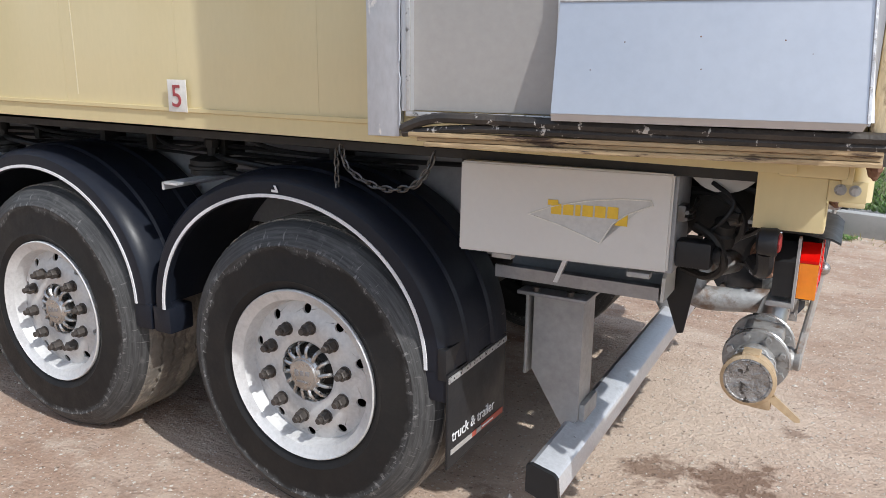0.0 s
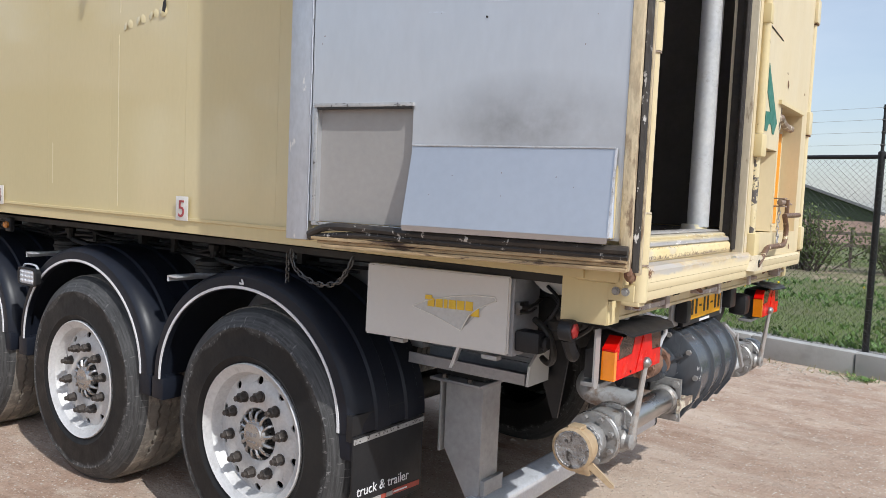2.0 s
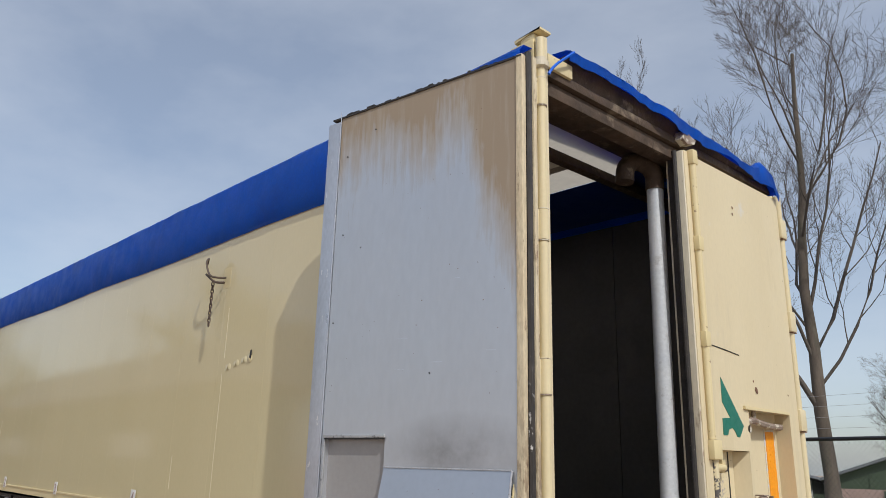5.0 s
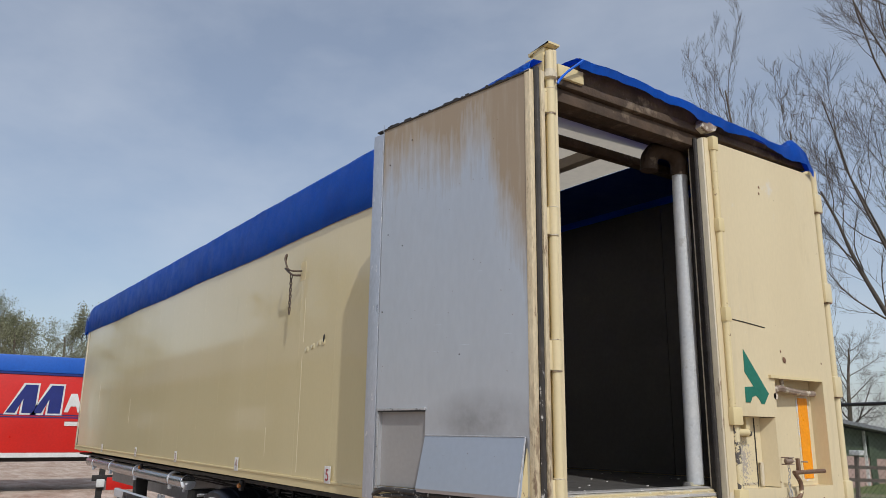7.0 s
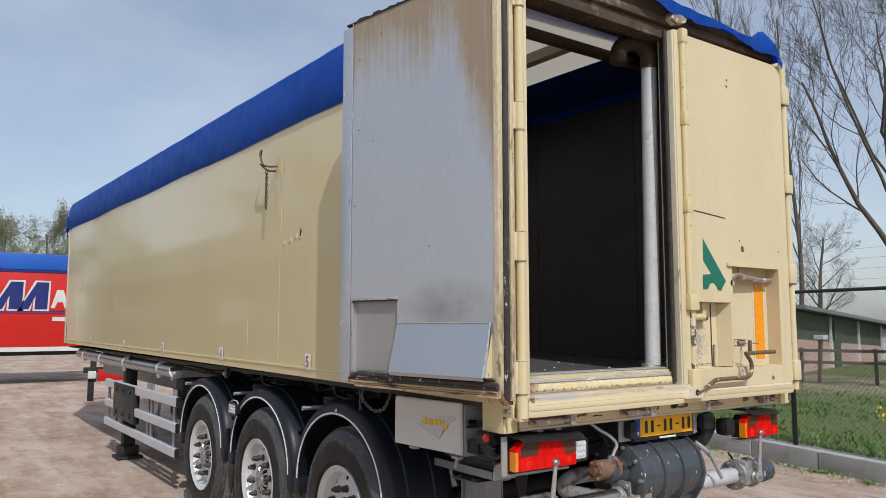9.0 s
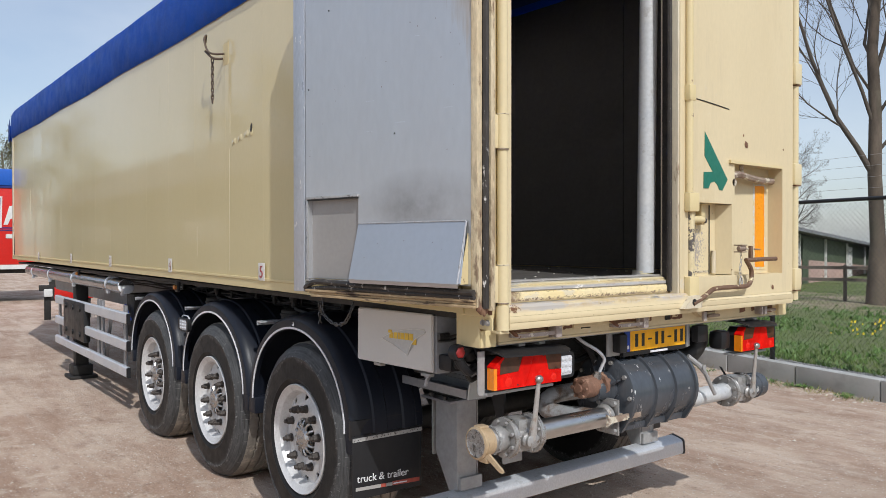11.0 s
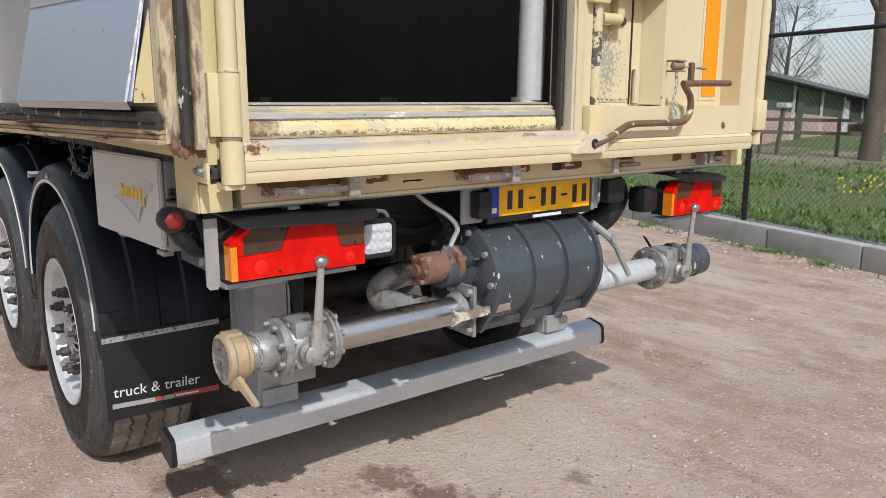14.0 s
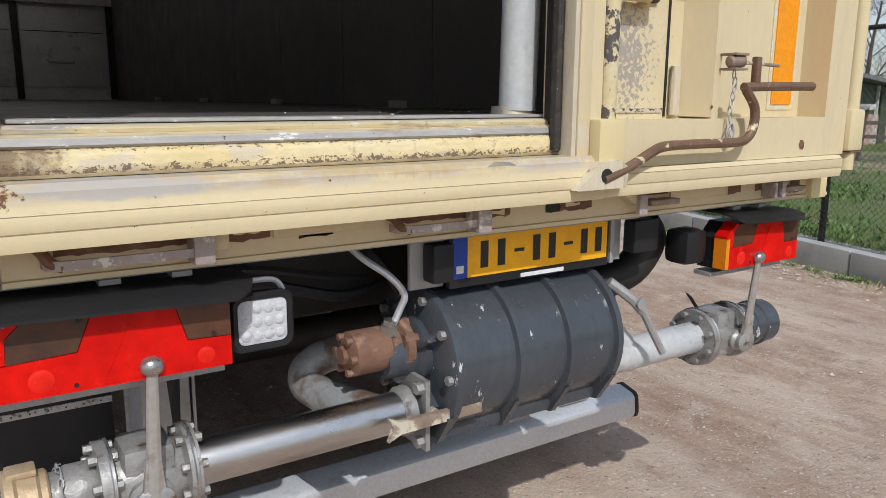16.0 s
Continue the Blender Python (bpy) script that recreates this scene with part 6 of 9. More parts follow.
def make_wheel():
    """A wheel in its own frame: axle along y, outer side towards -y."""
    w = holder("wheel", trailer, Matrix.Translation((AXLES[0], 0.0, HUB_Z)))
    bm = BM()
    lathe(bm, [(0.287, -0.03), (0.30, 0.006), (0.33, 0.024), (0.345, 0.021), (0.41, 0.022), (0.44, 0.018), (0.447, 0.021), (0.48, 0.004), (0.497, -0.012), (0.503, -0.014)], (0, 0, 0), (0, -1, 0), 64, False)
    lathe(bm, [(0.503, -0.014), (0.514, -0.03), (0.52, -0.045)], (0, 0, 0), (0, -1, 0), 64, False)
    lathe(bm, [(0.52, -0.33), (0.50, -0.36), (0.45, -0.385), (0.32, -0.385), (0.285, -0.34)], (0, 0, 0), (0, -1, 0), 48, False)
    sub("tyre", bm, M["tyre"], w, "worn black tyre with scuffed sidewall")
    bm = BM()
    loops = []
    for i in range(121):
        a, off = 2 * math.pi * i / 120, 0.0055 * (-1) ** i
        prof = [(0.51, 0.047), (0.52, 0.045), (0.525, 0.06)]
        for g in (0.105, 0.165, 0.225, 0.285):
            prof += [(0.528, g - 0.006 + off), (0.514, g - 0.003 + off), (0.514, g + 0.003 + off), (0.528, g + 0.006 + off)]
        prof += [(0.525, 0.315), (0.52, 0.33), (0.51, 0.328)]
        loops.append([(r * math.cos(a), y, r * math.sin(a)) for r, y in prof])
    rings(bm, loops, False)
    # shoulder sipes
    for i in range(56):
        a = 2 * math.pi * i / 56
        m = Matrix.Rotation(a, 4, "Y") @ Matrix.Translation((0.514, 0, 0))
        box(bm, -0.006, 0.0105, 0.05, 0.098, -0.02, 0.02, 0, m)
        box(bm, -0.006, 0.0105, 0.292, 0.325, -0.02, 0.02, 0, m)
    sub("tread", bm, M["tread"], w, "dusty tyre tread")
    bm = BM()
    lathe(bm, [(0.262, 0.0), (0.289, 0.014), (0.296, 0.02), (0.3, 0.016), (0.3, 0.006), (0.287, -0.02)], (0, 0, 0), (0, -1, 0), 56, False)
    lathe(bm, [(0.262, 0.0), (0.254, -0.018), (0.25, -0.038), (0.247, -0.046)], (0, 0, 0), (0, -1, 0), 56, False)
    # dished disc with ten oval hand holes
    def ring_pt(r, h, a):
        return bm.verts.new((r * math.cos(a), -h, r * math.sin(a)))
    seg = 80
    inner = [(0.2, -0.03), (0.186, -0.026), (0.116, -0.026), (0.108, -0.03), (0.106, -0.09)]
    rows = [[ring_pt(r, h, 2 * math.pi * i / seg) for i in range(seg)] for r, h in inner]
    top = [ring_pt(0.247, -0.046, 2 * math.pi * i / seg) for i in range(seg)]
    for k in range(len(inner) - 1):
        for i in range(seg):
            bm.faces.new((rows[k][i], rows[k][(i + 1) % seg], rows[k + 1][(i + 1) % seg], rows[k + 1][i]))
    for s in range(10):
        out = [top[(8 * s + i) % seg] for i in range(9)]
        low = [rows[0][(8 * s + i) % seg] for i in range(9)]
        loop = out + low[::-1]
        ac = 2 * math.pi * (8 * s + 4) / seg
        oval, deep = [], []
        for i in range(18):
            t = math.pi * (1 - i / 8) if i < 9 else -math.pi * (i - 9) / 8
            t += 0.06 if i in (0, 9) else (-0.06 if i in (8, 17) else 0)
            r, a = 0.223 + 0.0165 * math.sin(t), ac + 0.075 * math.cos(t)
            h = -0.03 - 0.016 * (r - 0.2) / 0.047
            oval.append(ring_pt(r, h, a))
            deep.append(ring_pt(r, h - 0.008, a))
        for i in range(18):
            q = (i + 1) % 18
            bm.faces.new((loop[i], loop[q], oval[q], oval[i])) if i not in (8, 17) else bm.faces.new((loop[i], loop[q], oval[q], oval[i]))
            bm.faces.new((oval[i], oval[q], deep[q], deep[i]))
    sub("rim", bm, M["rim"], w, "silver-painted steel rim with brake dust")
    bm = BM()
    lathe(bm, [(0.25, -0.13), (0.25, -0.125), (0.1, -0.12)], (0, 0, 0), (0, -1, 0), 32, True)
    sub("brake_drum", bm, M["dark"], w)
    nut_me = None
    for i in range(10):
        a = 2 * math.pi * (i + 0.3) / 10
        if nut_me is None:
            bm = BM()
            lathe(bm, [(0.024, 0), (0.024, 0.006)], (0, 0, 0), (0, -1, 0), 12)
            lathe(bm, [(0.0205, 0.006), (0.0205, 0.032), (0.017, 0.036)], (0, 0, 0), (0, -1, 0), 6)
            lathe(bm, [(0.012, 0.036), (0.012, 0.05), (0.01, 0.052)], (0, 0, 0), (0, -1, 0), 8)
            nut_me = mesh_of(bm, "wheel_nut")
        nut = sub("wheel_nut", nut_me, M["nut"], w)
        nut.matrix_basis = Matrix.Translation((0.163 * math.cos(a), 0.026, 0.163 * math.sin(a)))
    bm = BM()
    for i in range(14):
        a = 2 * math.pi * i / 14
        p = [(r * math.cos(a + t), y, r * math.sin(a + t)) for r, t, y in ((0.05, 0.0, 0.018), (0.066, 0.05, 0.012), (0.084, 0.1, 0.014), (0.098, 0.1, 0.026), (0.104, 0.05, 0.06))]
        tube(bm, p, 0.0075, 6, 3)
    sub("hub_fin", bm, M["chrome"], w, kind="stuff")
    bm = BM()
    lathe(bm, [(0.105, 0.0), (0.085, 0.004), (0.06, 0.03), (0.05, 0.032)], (0, 0.085, 0), (0, -1, 0), 24)
    sub("hub_bore", bm, M["dark"], w)
    bm = BM()
    lathe(bm, [(0.058, 0.0), (0.058, 0.05), (0.065, 0.054), (0.065, 0.062), (0.057, 0.07), (0.053, 0.07), (0.049, 0.075), (0.015, 0.079)], (0, 0.076, 0), (0, -1, 0), 28)
    sub("hub_cap", bm, M["chrome"], w, "dull metal hub cap")
    bm = BM()
    for k in range(3):
        box(bm, -0.03 + 0.022 * k, -0.014 + 0.022 * k, -0.0045, -0.0015, -0.008 + 0.004 * k, 0.014, 0.001)
    box(bm, -0.022, 0.022, -0.0045, -0.0015, -0.028, -0.022, 0.001)
    sub("cap_relief", bm, M["alu_dull"], w, kind="stuff")
    return w


wheel = make_wheel()
for i, ax in enumerate(AXLES):
    if i:
        copy_thing(wheel, Matrix.Translation((ax, 0.0, HUB_Z)))
    copy_thing(wheel, pose(ax, WIDE, HUB_Z, 0, 25 * i, 180))


def make_guard(at, last=False):
    g = holder("mudguard", trailer, at, "dark blue-black plastic mudguard with a white edge line")
    A, B, Z = 0.555, 0.475, 0.625
    n = 48
    sect = [(0.0, 0.03), (-0.004, 0.002), (0.012, 0.0), (0.05, 0.004), (0.066, 0.02), (0.075, 0.05), (0.08, 0.1), (0.08, 0.12), (0.088, 0.13), (0.088, 0.2), (0.08, 0.21), (0.08, 0.3), (0.088, 0.31), (0.088, 0.38), (0.08, 0.39), (0.08, 0.43), (0.06, 0.445), (0.045, 0.44), (0.045, 0.05)]
    bm = BM()
    loops = []
    for k in range(n + 1):
        t = math.pi * k / n
        c, s = math.cos(t), math.sin(t)
        nx, nz = c / A, s / B
        ln = math.hypot(nx, nz)
        nx, nz = nx / ln, nz / ln
        loops.append([(A * c + nx * o, y, Z + B * s + nz * o) for o, y in sect])
    rings(bm, loops, True)
    sub("guard_shell", bm, M["guard"], g)
    bm = BM()
    loops = []
    for k in range(n + 1):
        t = math.pi * k / n
        c, s = math.cos(t), math.sin(t)
        loops.append([((A + o) * c, y, Z + (B + o) * s) for o, y in ((0.0, -0.0035), (0.011, -0.0035), (0.011, 0.0015), (0.0, 0.0015))])
    rings(bm, loops, True)
    sub("white_line", bm, M["white"], g, "thin white edge line")
    for s in (-1, 1):
        bm = BM()
        x = s * (A + 0.03)
        box(bm, x - 0.045, x + 0.045, 0.004, 0.12, Z - 0.1, Z + 0.004, 0.012)
        sub("guard_foot", bm, M["guard"], g)
    return g


guard = make_guard(Matrix.Translation((-1.53, 0, 0)))
for gx in (-2.80, -4.16):
    copy_thing(guard, Matrix.Translation((gx, 0, 0)))
for gx in (-1.53, -2.80, -4.16):
    copy_thing(guard, pose(gx, WIDE, 0, 0, 0, 180))
bm = BM()
slab(bm, [(-0.014, -0.004), (0.012, -0.004), (0.012, 0.004), (0.004, 0.018), (-0.004, 0.018), (0.002, 0.004), (-0.014, 0.004)], (-1.53, -0.002, 1.122), (1, 0, 0), (0, 0, 1), 0.002)
part("guard_mark", bm, M["white"], trailer)


def mudflaps():
    for y0 in (0.0, WIDE - 0.42):
        bm = BM()
        box(bm, -0.9, -0.892, y0, y0 + 0.42, 0.306, 0.622, 0.002)
        box(bm, -0.93, -0.9, y0, y0 + 0.42, 0.60, 0.70, 0.004)
        flap = part("mudflap", bm, M["black"], trailer, "black rubber mudflap with printed lettering")
        bm = BM()
        box(bm, -0.8915, -0.888, y0, y0 + 0.42, 0.595, 0.614)
        part("clamp_strip", bm, M["alu_scuffed"], flap)
        bm = BM()
        for k in range(9):
            cyl(bm, (-0.888, y0 + 0.03 + 0.045 * k, 0.6045), (-0.886, y0 + 0.03 + 0.045 * k, 0.6045), 0.0026, 6)
        part("strip_bolt", bm, M["dark"], flap, kind="stuff")
        if y0 < 1:
            slope = (0, 1, -0.05)
            lettering("truck & trailer", 0.0535, (-0.8905, y0 + 0.024, 0.3925), slope, (0, 0.05, 1), "flap_lettering", M["white"], flap, thick=0.0008)
            for a, b, h, mt in ((0.018, 0.165, 0.017, "grey_ink"), (0.1655, 0.197, 0.017, "red_ink"), (0.1975, 0.235, 0.017, "grey_ink"), (0.2355, 0.405, 0.021, "red_ink")):
                bm = BM()
                slab(bm, [(a, 0), (b, 0), (b, h), (a, h)], (-0.8915, y0, 0.3525), slope, (0, 0, 1), 0.002)
                part("printed_bar", bm, M[mt], flap)
            bm = BM()
            slab(bm, [(0.24, 0.007), (0.325, 0.007), (0.325, 0.013), (0.24, 0.013)], (-0.8895, y0, 0.3525), slope, (0, 0, 1), 0.0006)
            part("printed_bar", bm, M["white"], flap)


mudflaps()


def chassis():
    for y in (0.53, 1.87):
        bm = BM()
        sg = 1 if y < 1 else -1
        prof = [(-0.06 * sg, 0.0), (0.06 * sg, 0.0), (0.06 * sg, 0.014), (-0.045 * sg, 0.016), (-0.045 * sg, 0.36), (0.06 * sg, 0.365), (0.06 * sg, 0.38), (-0.06 * sg, 0.38)]
        rings(bm, [[(-10.6, y + a, 0.88 + b) for a, b in prof], [(-0.95, y + a, 0.88 + b) for a, b in prof]])
        part("chassis_rail", bm, M["chassis"], trailer)
    for x in (-10.4, -8.2, -6.4, -4.8, -3.4, -2.1, -0.7):
        bm = BM()
        box(bm, x - 0.04, x + 0.04, 0.62, 1.88, 1.10, 1.22, 0.004)
        part("cross_member", bm, M["chassis"], trailer)
    bm = BM()
    box(bm, FRONT + 0.1, -0.1, 0.06, WIDE - 0.06, 1.265, 1.29)
    part("underfloor", bm, M["dark"], trailer)
    for ax in AXLES:
        bm = BM()
        cyl(bm, (ax, 0.2, HUB_Z), (ax, WIDE - 0.2, HUB_Z), 0.07, 16)
        part("axle", bm, M["dark"], trailer)
        for y in (0.7, 1.8):
            bm = BM()
            lathe(bm, [(0.06, 0), (0.13, 0.02), (0.14, 0.1), (0.13, 0.2), (0.08, 0.24)], (ax - 0.25, y, 0.62), (0, 0, 1), 18)
            part("air_bag", bm, M["black"], trailer)
        bm = BM()
        lathe(bm, [(0.05, 0), (0.09, 0.02), (0.09, 0.07), (0.097, 0.075), (0.097, 0.09), (0.085, 0.1), (0.05, 0.14)], (ax - 0.35, 0.7, 0.92), (0, 0, 1), 20)
        cyl(bm, (ax - 0.35, 0.7, 1.02), (ax - 0.35, 0.7, 1.2), 0.03, 10)
        part("brake_chamber", bm, M["dark"], trailer)
        bm = BM()
        box(bm, ax - 0.62, ax - 0.55, 0.02, 0.42, 1.095, 1.103, 0.0, Matrix.Translation((0, 0, 0)))
        box(bm, ax - 0.625, ax - 0.615, 0.02, 0.42, 1.075, 1.1025)
        part("guard_stay", bm, M["alu"], trailer)
    # air and hydraulic lines along the rail
    for y, z, r, x0, x1 in ((0.36, 1.232, 0.011, -10, -0.9), (0.34, 1.2, 0.009, -10, -1.0), (0.33, 1.178, 0.008, -9, -1.2), (0.4, 1.25, 0.01, -8, -0.8), (0.38, 1.15, 0.007, -6, -1.3)):
        bm = BM()
        tube(bm, [(x0 + (x1 - x0) * i / 16, y + 0.012 * math.sin(i * 2.1), z + 0.006 * math.sin(i * 3.3)) for i in range(17)], r, 6, 3)
        part("air_line", bm, M["black"], trailer)
    for x in (-1.0, -1.53, -2.06, -2.46, -2.75, -3.2, -3.7, -4.3):
        bm = BM()
        box(bm, x - 0.018, x + 0.018, 0.31, 0.42, 1.165, 1.26, 0.006)
        part("line_clip", bm, M["dark"], trailer)
    # brake valves with their hoses above the gaps between the guards
    for x in (-2.08, -3.4):
        bm = BM()
        lathe(bm, [(0.05, 0), (0.085, 0.012), (0.085, 0.03), (0.092, 0.034), (0.092, 0.044), (0.085, 0.048), (0.085, 0.066), (0.05, 0.08)], (x, 0.28, 1.09), (0, 0, 1), 20)
        cyl(bm, (x, 0.28, 1.165), (x, 0.28, 1.265), 0.02, 10)
        lathe(bm, [(0.026, 0), (0.03, 0.01), (0.03, 0.03), (0.02, 0.04)], (x, 0.28, 1.2), (0, 0, 1), 8)
        part("brake_valve", bm, M["dark"], trailer)
        bm = BM()
        tube(bm, [(x + 0.03, 0.27, 1.17), (x + 0.14, 0.24, 1.165), (x + 0.3, 0.25, 1.15), (x + 0.38, 0.28, 1.135), (x + 0.36, 0.3, 1.11), (x + 0.2, 0.27, 1.105), (x + 0.05, 0.26, 1.12)], 0.012, 8)
        part("brake_hose", bm, M["black"], trailer)
        bm = BM()
        tube(bm, [(x - 0.02, 0.28, 1.21), (x - 0.12, 0.26, 1.19), (x - 0.28, 0.3, 1.2), (x - 0.4, 0.36, 1.23)], 0.009, 8)
        tube(bm, [(x + 0.02, 0.28, 1.24), (x + 0.15, 0.27, 1.25), (x + 0.3, 0.3, 1.21), (x + 0.5, 0.36, 1.19)], 0.008, 8)
        part("brake_hose", bm, M["black"], trailer)
    # safety chain hanging under the body
    bm = BM()
    pts = smooth_path([(-1.31, 0.06, 1.27), (-1.28, 0.05, 1.21), (-1.2, 0.045, 1.17), (-1.12, 0.045, 1.157), (-1.04, 0.045, 1.175), (-1.0, 0.05, 1.22), (-0.98, 0.06, 1.27)], 3)
    for i in range(0, len(pts) - 1):
        a, b = pts[i], pts[i + 1]
        d = (b - a).normalized()
        u, v, _ = frame_of(d)
        s = u if i % 2 else v
        c = (a + b) / 2
        tube(bm, [c + d * (0.021 * math.sin(t)) + s * (0.009 * math.cos(t)) for t in [2 * math.pi * k / 8 for k in range(9)]], 0.0034, 5, 0)
    for k in range(5):
        tube(bm, [(-1.325 + (0.008 * math.cos(t) if k % 2 else 0), 0.055 + (0.008 * math.cos(t) if not k % 2 else 0), 1.25 - k * 0.026 + 0.018 * math.sin(t)) for t in [2 * math.pi * j / 8 for j in range(9)]], 0.003, 5, 0)
    part("hanging_chain", bm, M["chain"], trailer, "galvanised chain hanging in a loop", kind="stuff")


chassis()


def tool_box():
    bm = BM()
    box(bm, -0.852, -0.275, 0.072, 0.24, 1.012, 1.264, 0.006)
    # body in the darker chassis grey, which holds the shade on its rear end
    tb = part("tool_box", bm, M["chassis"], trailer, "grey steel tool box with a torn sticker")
    bm = BM()
    poly = [(-0.862, 0.03, 1.266), (-0.284, 0.055, 1.27), (-0.284, 0.055, 1.018), (-0.866, 0.03, 1.012)]
    rings(bm, [[p for p in poly], [(x, 0.07, z) for x, y, z in poly]])
    bmesh.ops.bevel(bm, geom=bm.edges[:], offset=0.005, segments=2, affect="EDGES")
    part("lid", bm, M["box"], tb)
    # torn sticker: plain shapes
    bm = BM()
    poly = [(-0.66, 1.135), (-0.6, 1.16), (-0.5, 1.185), (-0.41, 1.198), (-0.335, 1.2), (-0.33, 1.188), (-0.395, 1.158), (-0.43, 1.13), (-0.46, 1.075), (-0.5, 1.09), (-0.57, 1.113)]
    vs = [bm.verts.new((x, 0.038 + 0.0432 * (x + 0.66), z)) for x, z in poly]
    f = bm.faces.new(vs)
    bmesh.ops.triangulate(bm, faces=[f])
    bmesh.ops.solidify(bm, geom=bm.faces[:], thickness=0.0008)
    st = part("sticker", bm, M["sticker"], tb, "torn pale sticker")
    for (xa, za), (xb, zb) in zip(poly, poly[1:] + poly[:1]):
        bm = BM()
        tube(bm, [(xa, 0.0372 + 0.0432 * (xa + 0.66), za), (xb, 0.0372 + 0.0432 * (xb + 0.66), zb)], 0.0022, 5, 0)
        part("torn_edge", bm, M["label_white"], st)
    x = -0.595
    for k in range(6):
        w = 0.028 if k not in (2,) else 0.014
        bm = BM()
        yb = 0.0372 + 0.0432 * (x + 0.66)
        box(bm, x, x + w, yb - 0.001, yb + 0.0015, 1.142 + 0.0005 * k, 1.17 + 0.001 * k)
        part("printed_bar", bm, M["yellow_ink"], st)
        x += w + 0.005
    bm = BM()
    slab(bm, [(0, 0), (0.034, 0.0), (0.034, 0.03), (0.01, 0.012)], (-0.425, 0.0462, 1.128), (1, 0, 0), (0, 0, 1), -0.0015)
    part("printed_patch", bm, M["yellow_ink"], st)
    bm = BM()
    slab(bm, [(0, 0), (0.03, 0.004), (0.028, 0.016), (0, 0.014)], (-0.605, 0.0385, 1.165), (1, 0, 0), (0, 0, 1), -0.0015)
    part("printed_patch", bm, M["yellow_ink"], st)
    tb.location += Vector((-0.008, -0.012, 0))
    # latch on its rear end
    bm = BM()
    box(bm, -0.2748, -0.255, 0.075, 0.13, 1.15, 1.19, 0.002)
    tube(bm, [(-0.25, 0.07, 1.175), (-0.246, 0.11, 1.172), (-0.246, 0.16, 1.18), (-0.25, 0.2, 1.19)], 0.006, 6)
    tube(bm, [(-0.25, 0.06, 1.16), (-0.243, 0.12, 1.157), (-0.25, 0.17, 1.165)], 0.005, 6)
    part("latch", bm, M["chain"], tb)
    bm = BM()
    box(bm, -0.2748, -0.185, 0.08, 0.145, 1.03, 1.1, 0.012)
    lathe(bm, [(0.02, 0), (0.024, 0.012), (0.018, 0.02)], (-0.186, 0.112, 1.065), (1, 0, 0), 12)
    part("socket", bm, M["black"], tb)
    for x in (-0.75, -0.36):
        bm = BM()
        box(bm, x - 0.03, x + 0.03, 0.07, 0.1, 0.99, 1.004, 0.002)
        part("box_hinge", bm, M["galv"], tb)
    # carrier channel below it
    bm = BM()
    prof = [(0.29, 0.862), (0.29, 0.902), (0.298, 0.902), (0.302, 0.888), (0.32, 0.886), (0.322, 0.874), (0.44, 0.872), (0.44, 0.862)]
    rings(bm, [[(-0.88, y, z) for y, z in prof], [(-0.36, y, z) for y, z in prof]])
    part("box_carrier", bm, M["alu_dull"], trailer, "dull ridged carrier rail under the tool box")
    bm = BM()
    for z in (0.905, 0.925, 0.95):
        box(bm, -0.88, -0.36, 0.415, 0.428, z, z + 0.008, 0.002)
    box(bm, -0.88, -0.362, 0.4285, 0.44, 0.873, 0.99)
    part("carrier_back", bm, M["alu_dull"], trailer)
    bm = BM()
    slab(bm, [(0.29, 0.86), (0.44, 0.86), (0.44, 1.0), (0.39, 1.0), (0.3, 0.93)], (-0.355, 0, 0), (0, 1, 0), (0, 0, 1), 0.01)
    part("carrier_end", bm, M["box"], trailer)
    bm = BM()
    slab(bm, [(0, 0), (0.014, 0), (0.06, 0.12), (0.046, 0.12)], (-0.68, 0.3, 0.875), (1, 0, 0), (0, 0, 1), 0.02)
    part("carrier_stay", bm, M["alu"], trailer)


tool_box()


def rear_fittings():
    # hoses, plugs and a regulator crowded behind the tool box
    for pts, r, mt in (([(-0.3, 0.26, 1.2), (-0.2, 0.17, 1.21), (-0.14, 0.15, 1.16), (-0.16, 0.2, 1.09), (-0.24, 0.28, 1.06)], 0.012, "black"),
                       ([(-0.28, 0.3, 1.22), (-0.17, 0.2, 1.235), (-0.09, 0.2, 1.2), (-0.1, 0.26, 1.12), (-0.2, 0.33, 1.05)], 0.009, "black"),
                       ([(-0.25, 0.14, 1.13), (-0.19, 0.115, 1.1), (-0.17, 0.13, 1.03), (-0.22, 0.2, 0.98), (-0.3, 0.3, 0.97)], 0.011, "dark"),
                       ([(-0.22, 0.16, 1.24), (-0.16, 0.13, 1.2), (-0.19, 0.125, 1.14), (-0.24, 0.16, 1.1)], 0.006, "black"),
                       ([(-0.12, 0.3, 1.23), (-0.06, 0.28, 1.19), (-0.07, 0.3, 1.13), (-0.14, 0.36, 1.1)], 0.008, "black")):
        bm = BM()
        tube(bm, pts, r, 7, 4)
        part("rear_hose", bm, M[mt], trailer)
    bm = BM()
    lathe(bm, [(0.02, 0), (0.034, 0.006), (0.034, 0.04), (0.028, 0.046), (0.028, 0.07), (0.016, 0.075)], (-0.19, 0.17, 1.08), (0.2, -0.4, 1), 12)
    lathe(bm, [(0.014, 0), (0.014, 0.03)], (-0.17, 0.14, 1.16), (1, -0.3, 0), 6)
    part("regulator", bm, M["dark"], trailer)
    for p in ((-0.16, 0.15, 1.165), (-0.1, 0.22, 1.19)):
        bm = BM()
        lathe(bm, [(0.014, 0), (0.019, 0.004), (0.019, 0.026), (0.014, 0.03)], p, (0.4, -0.5, -1), 6)
        part("hose_nut", bm, M["nut"], trailer)


rear_fittings()


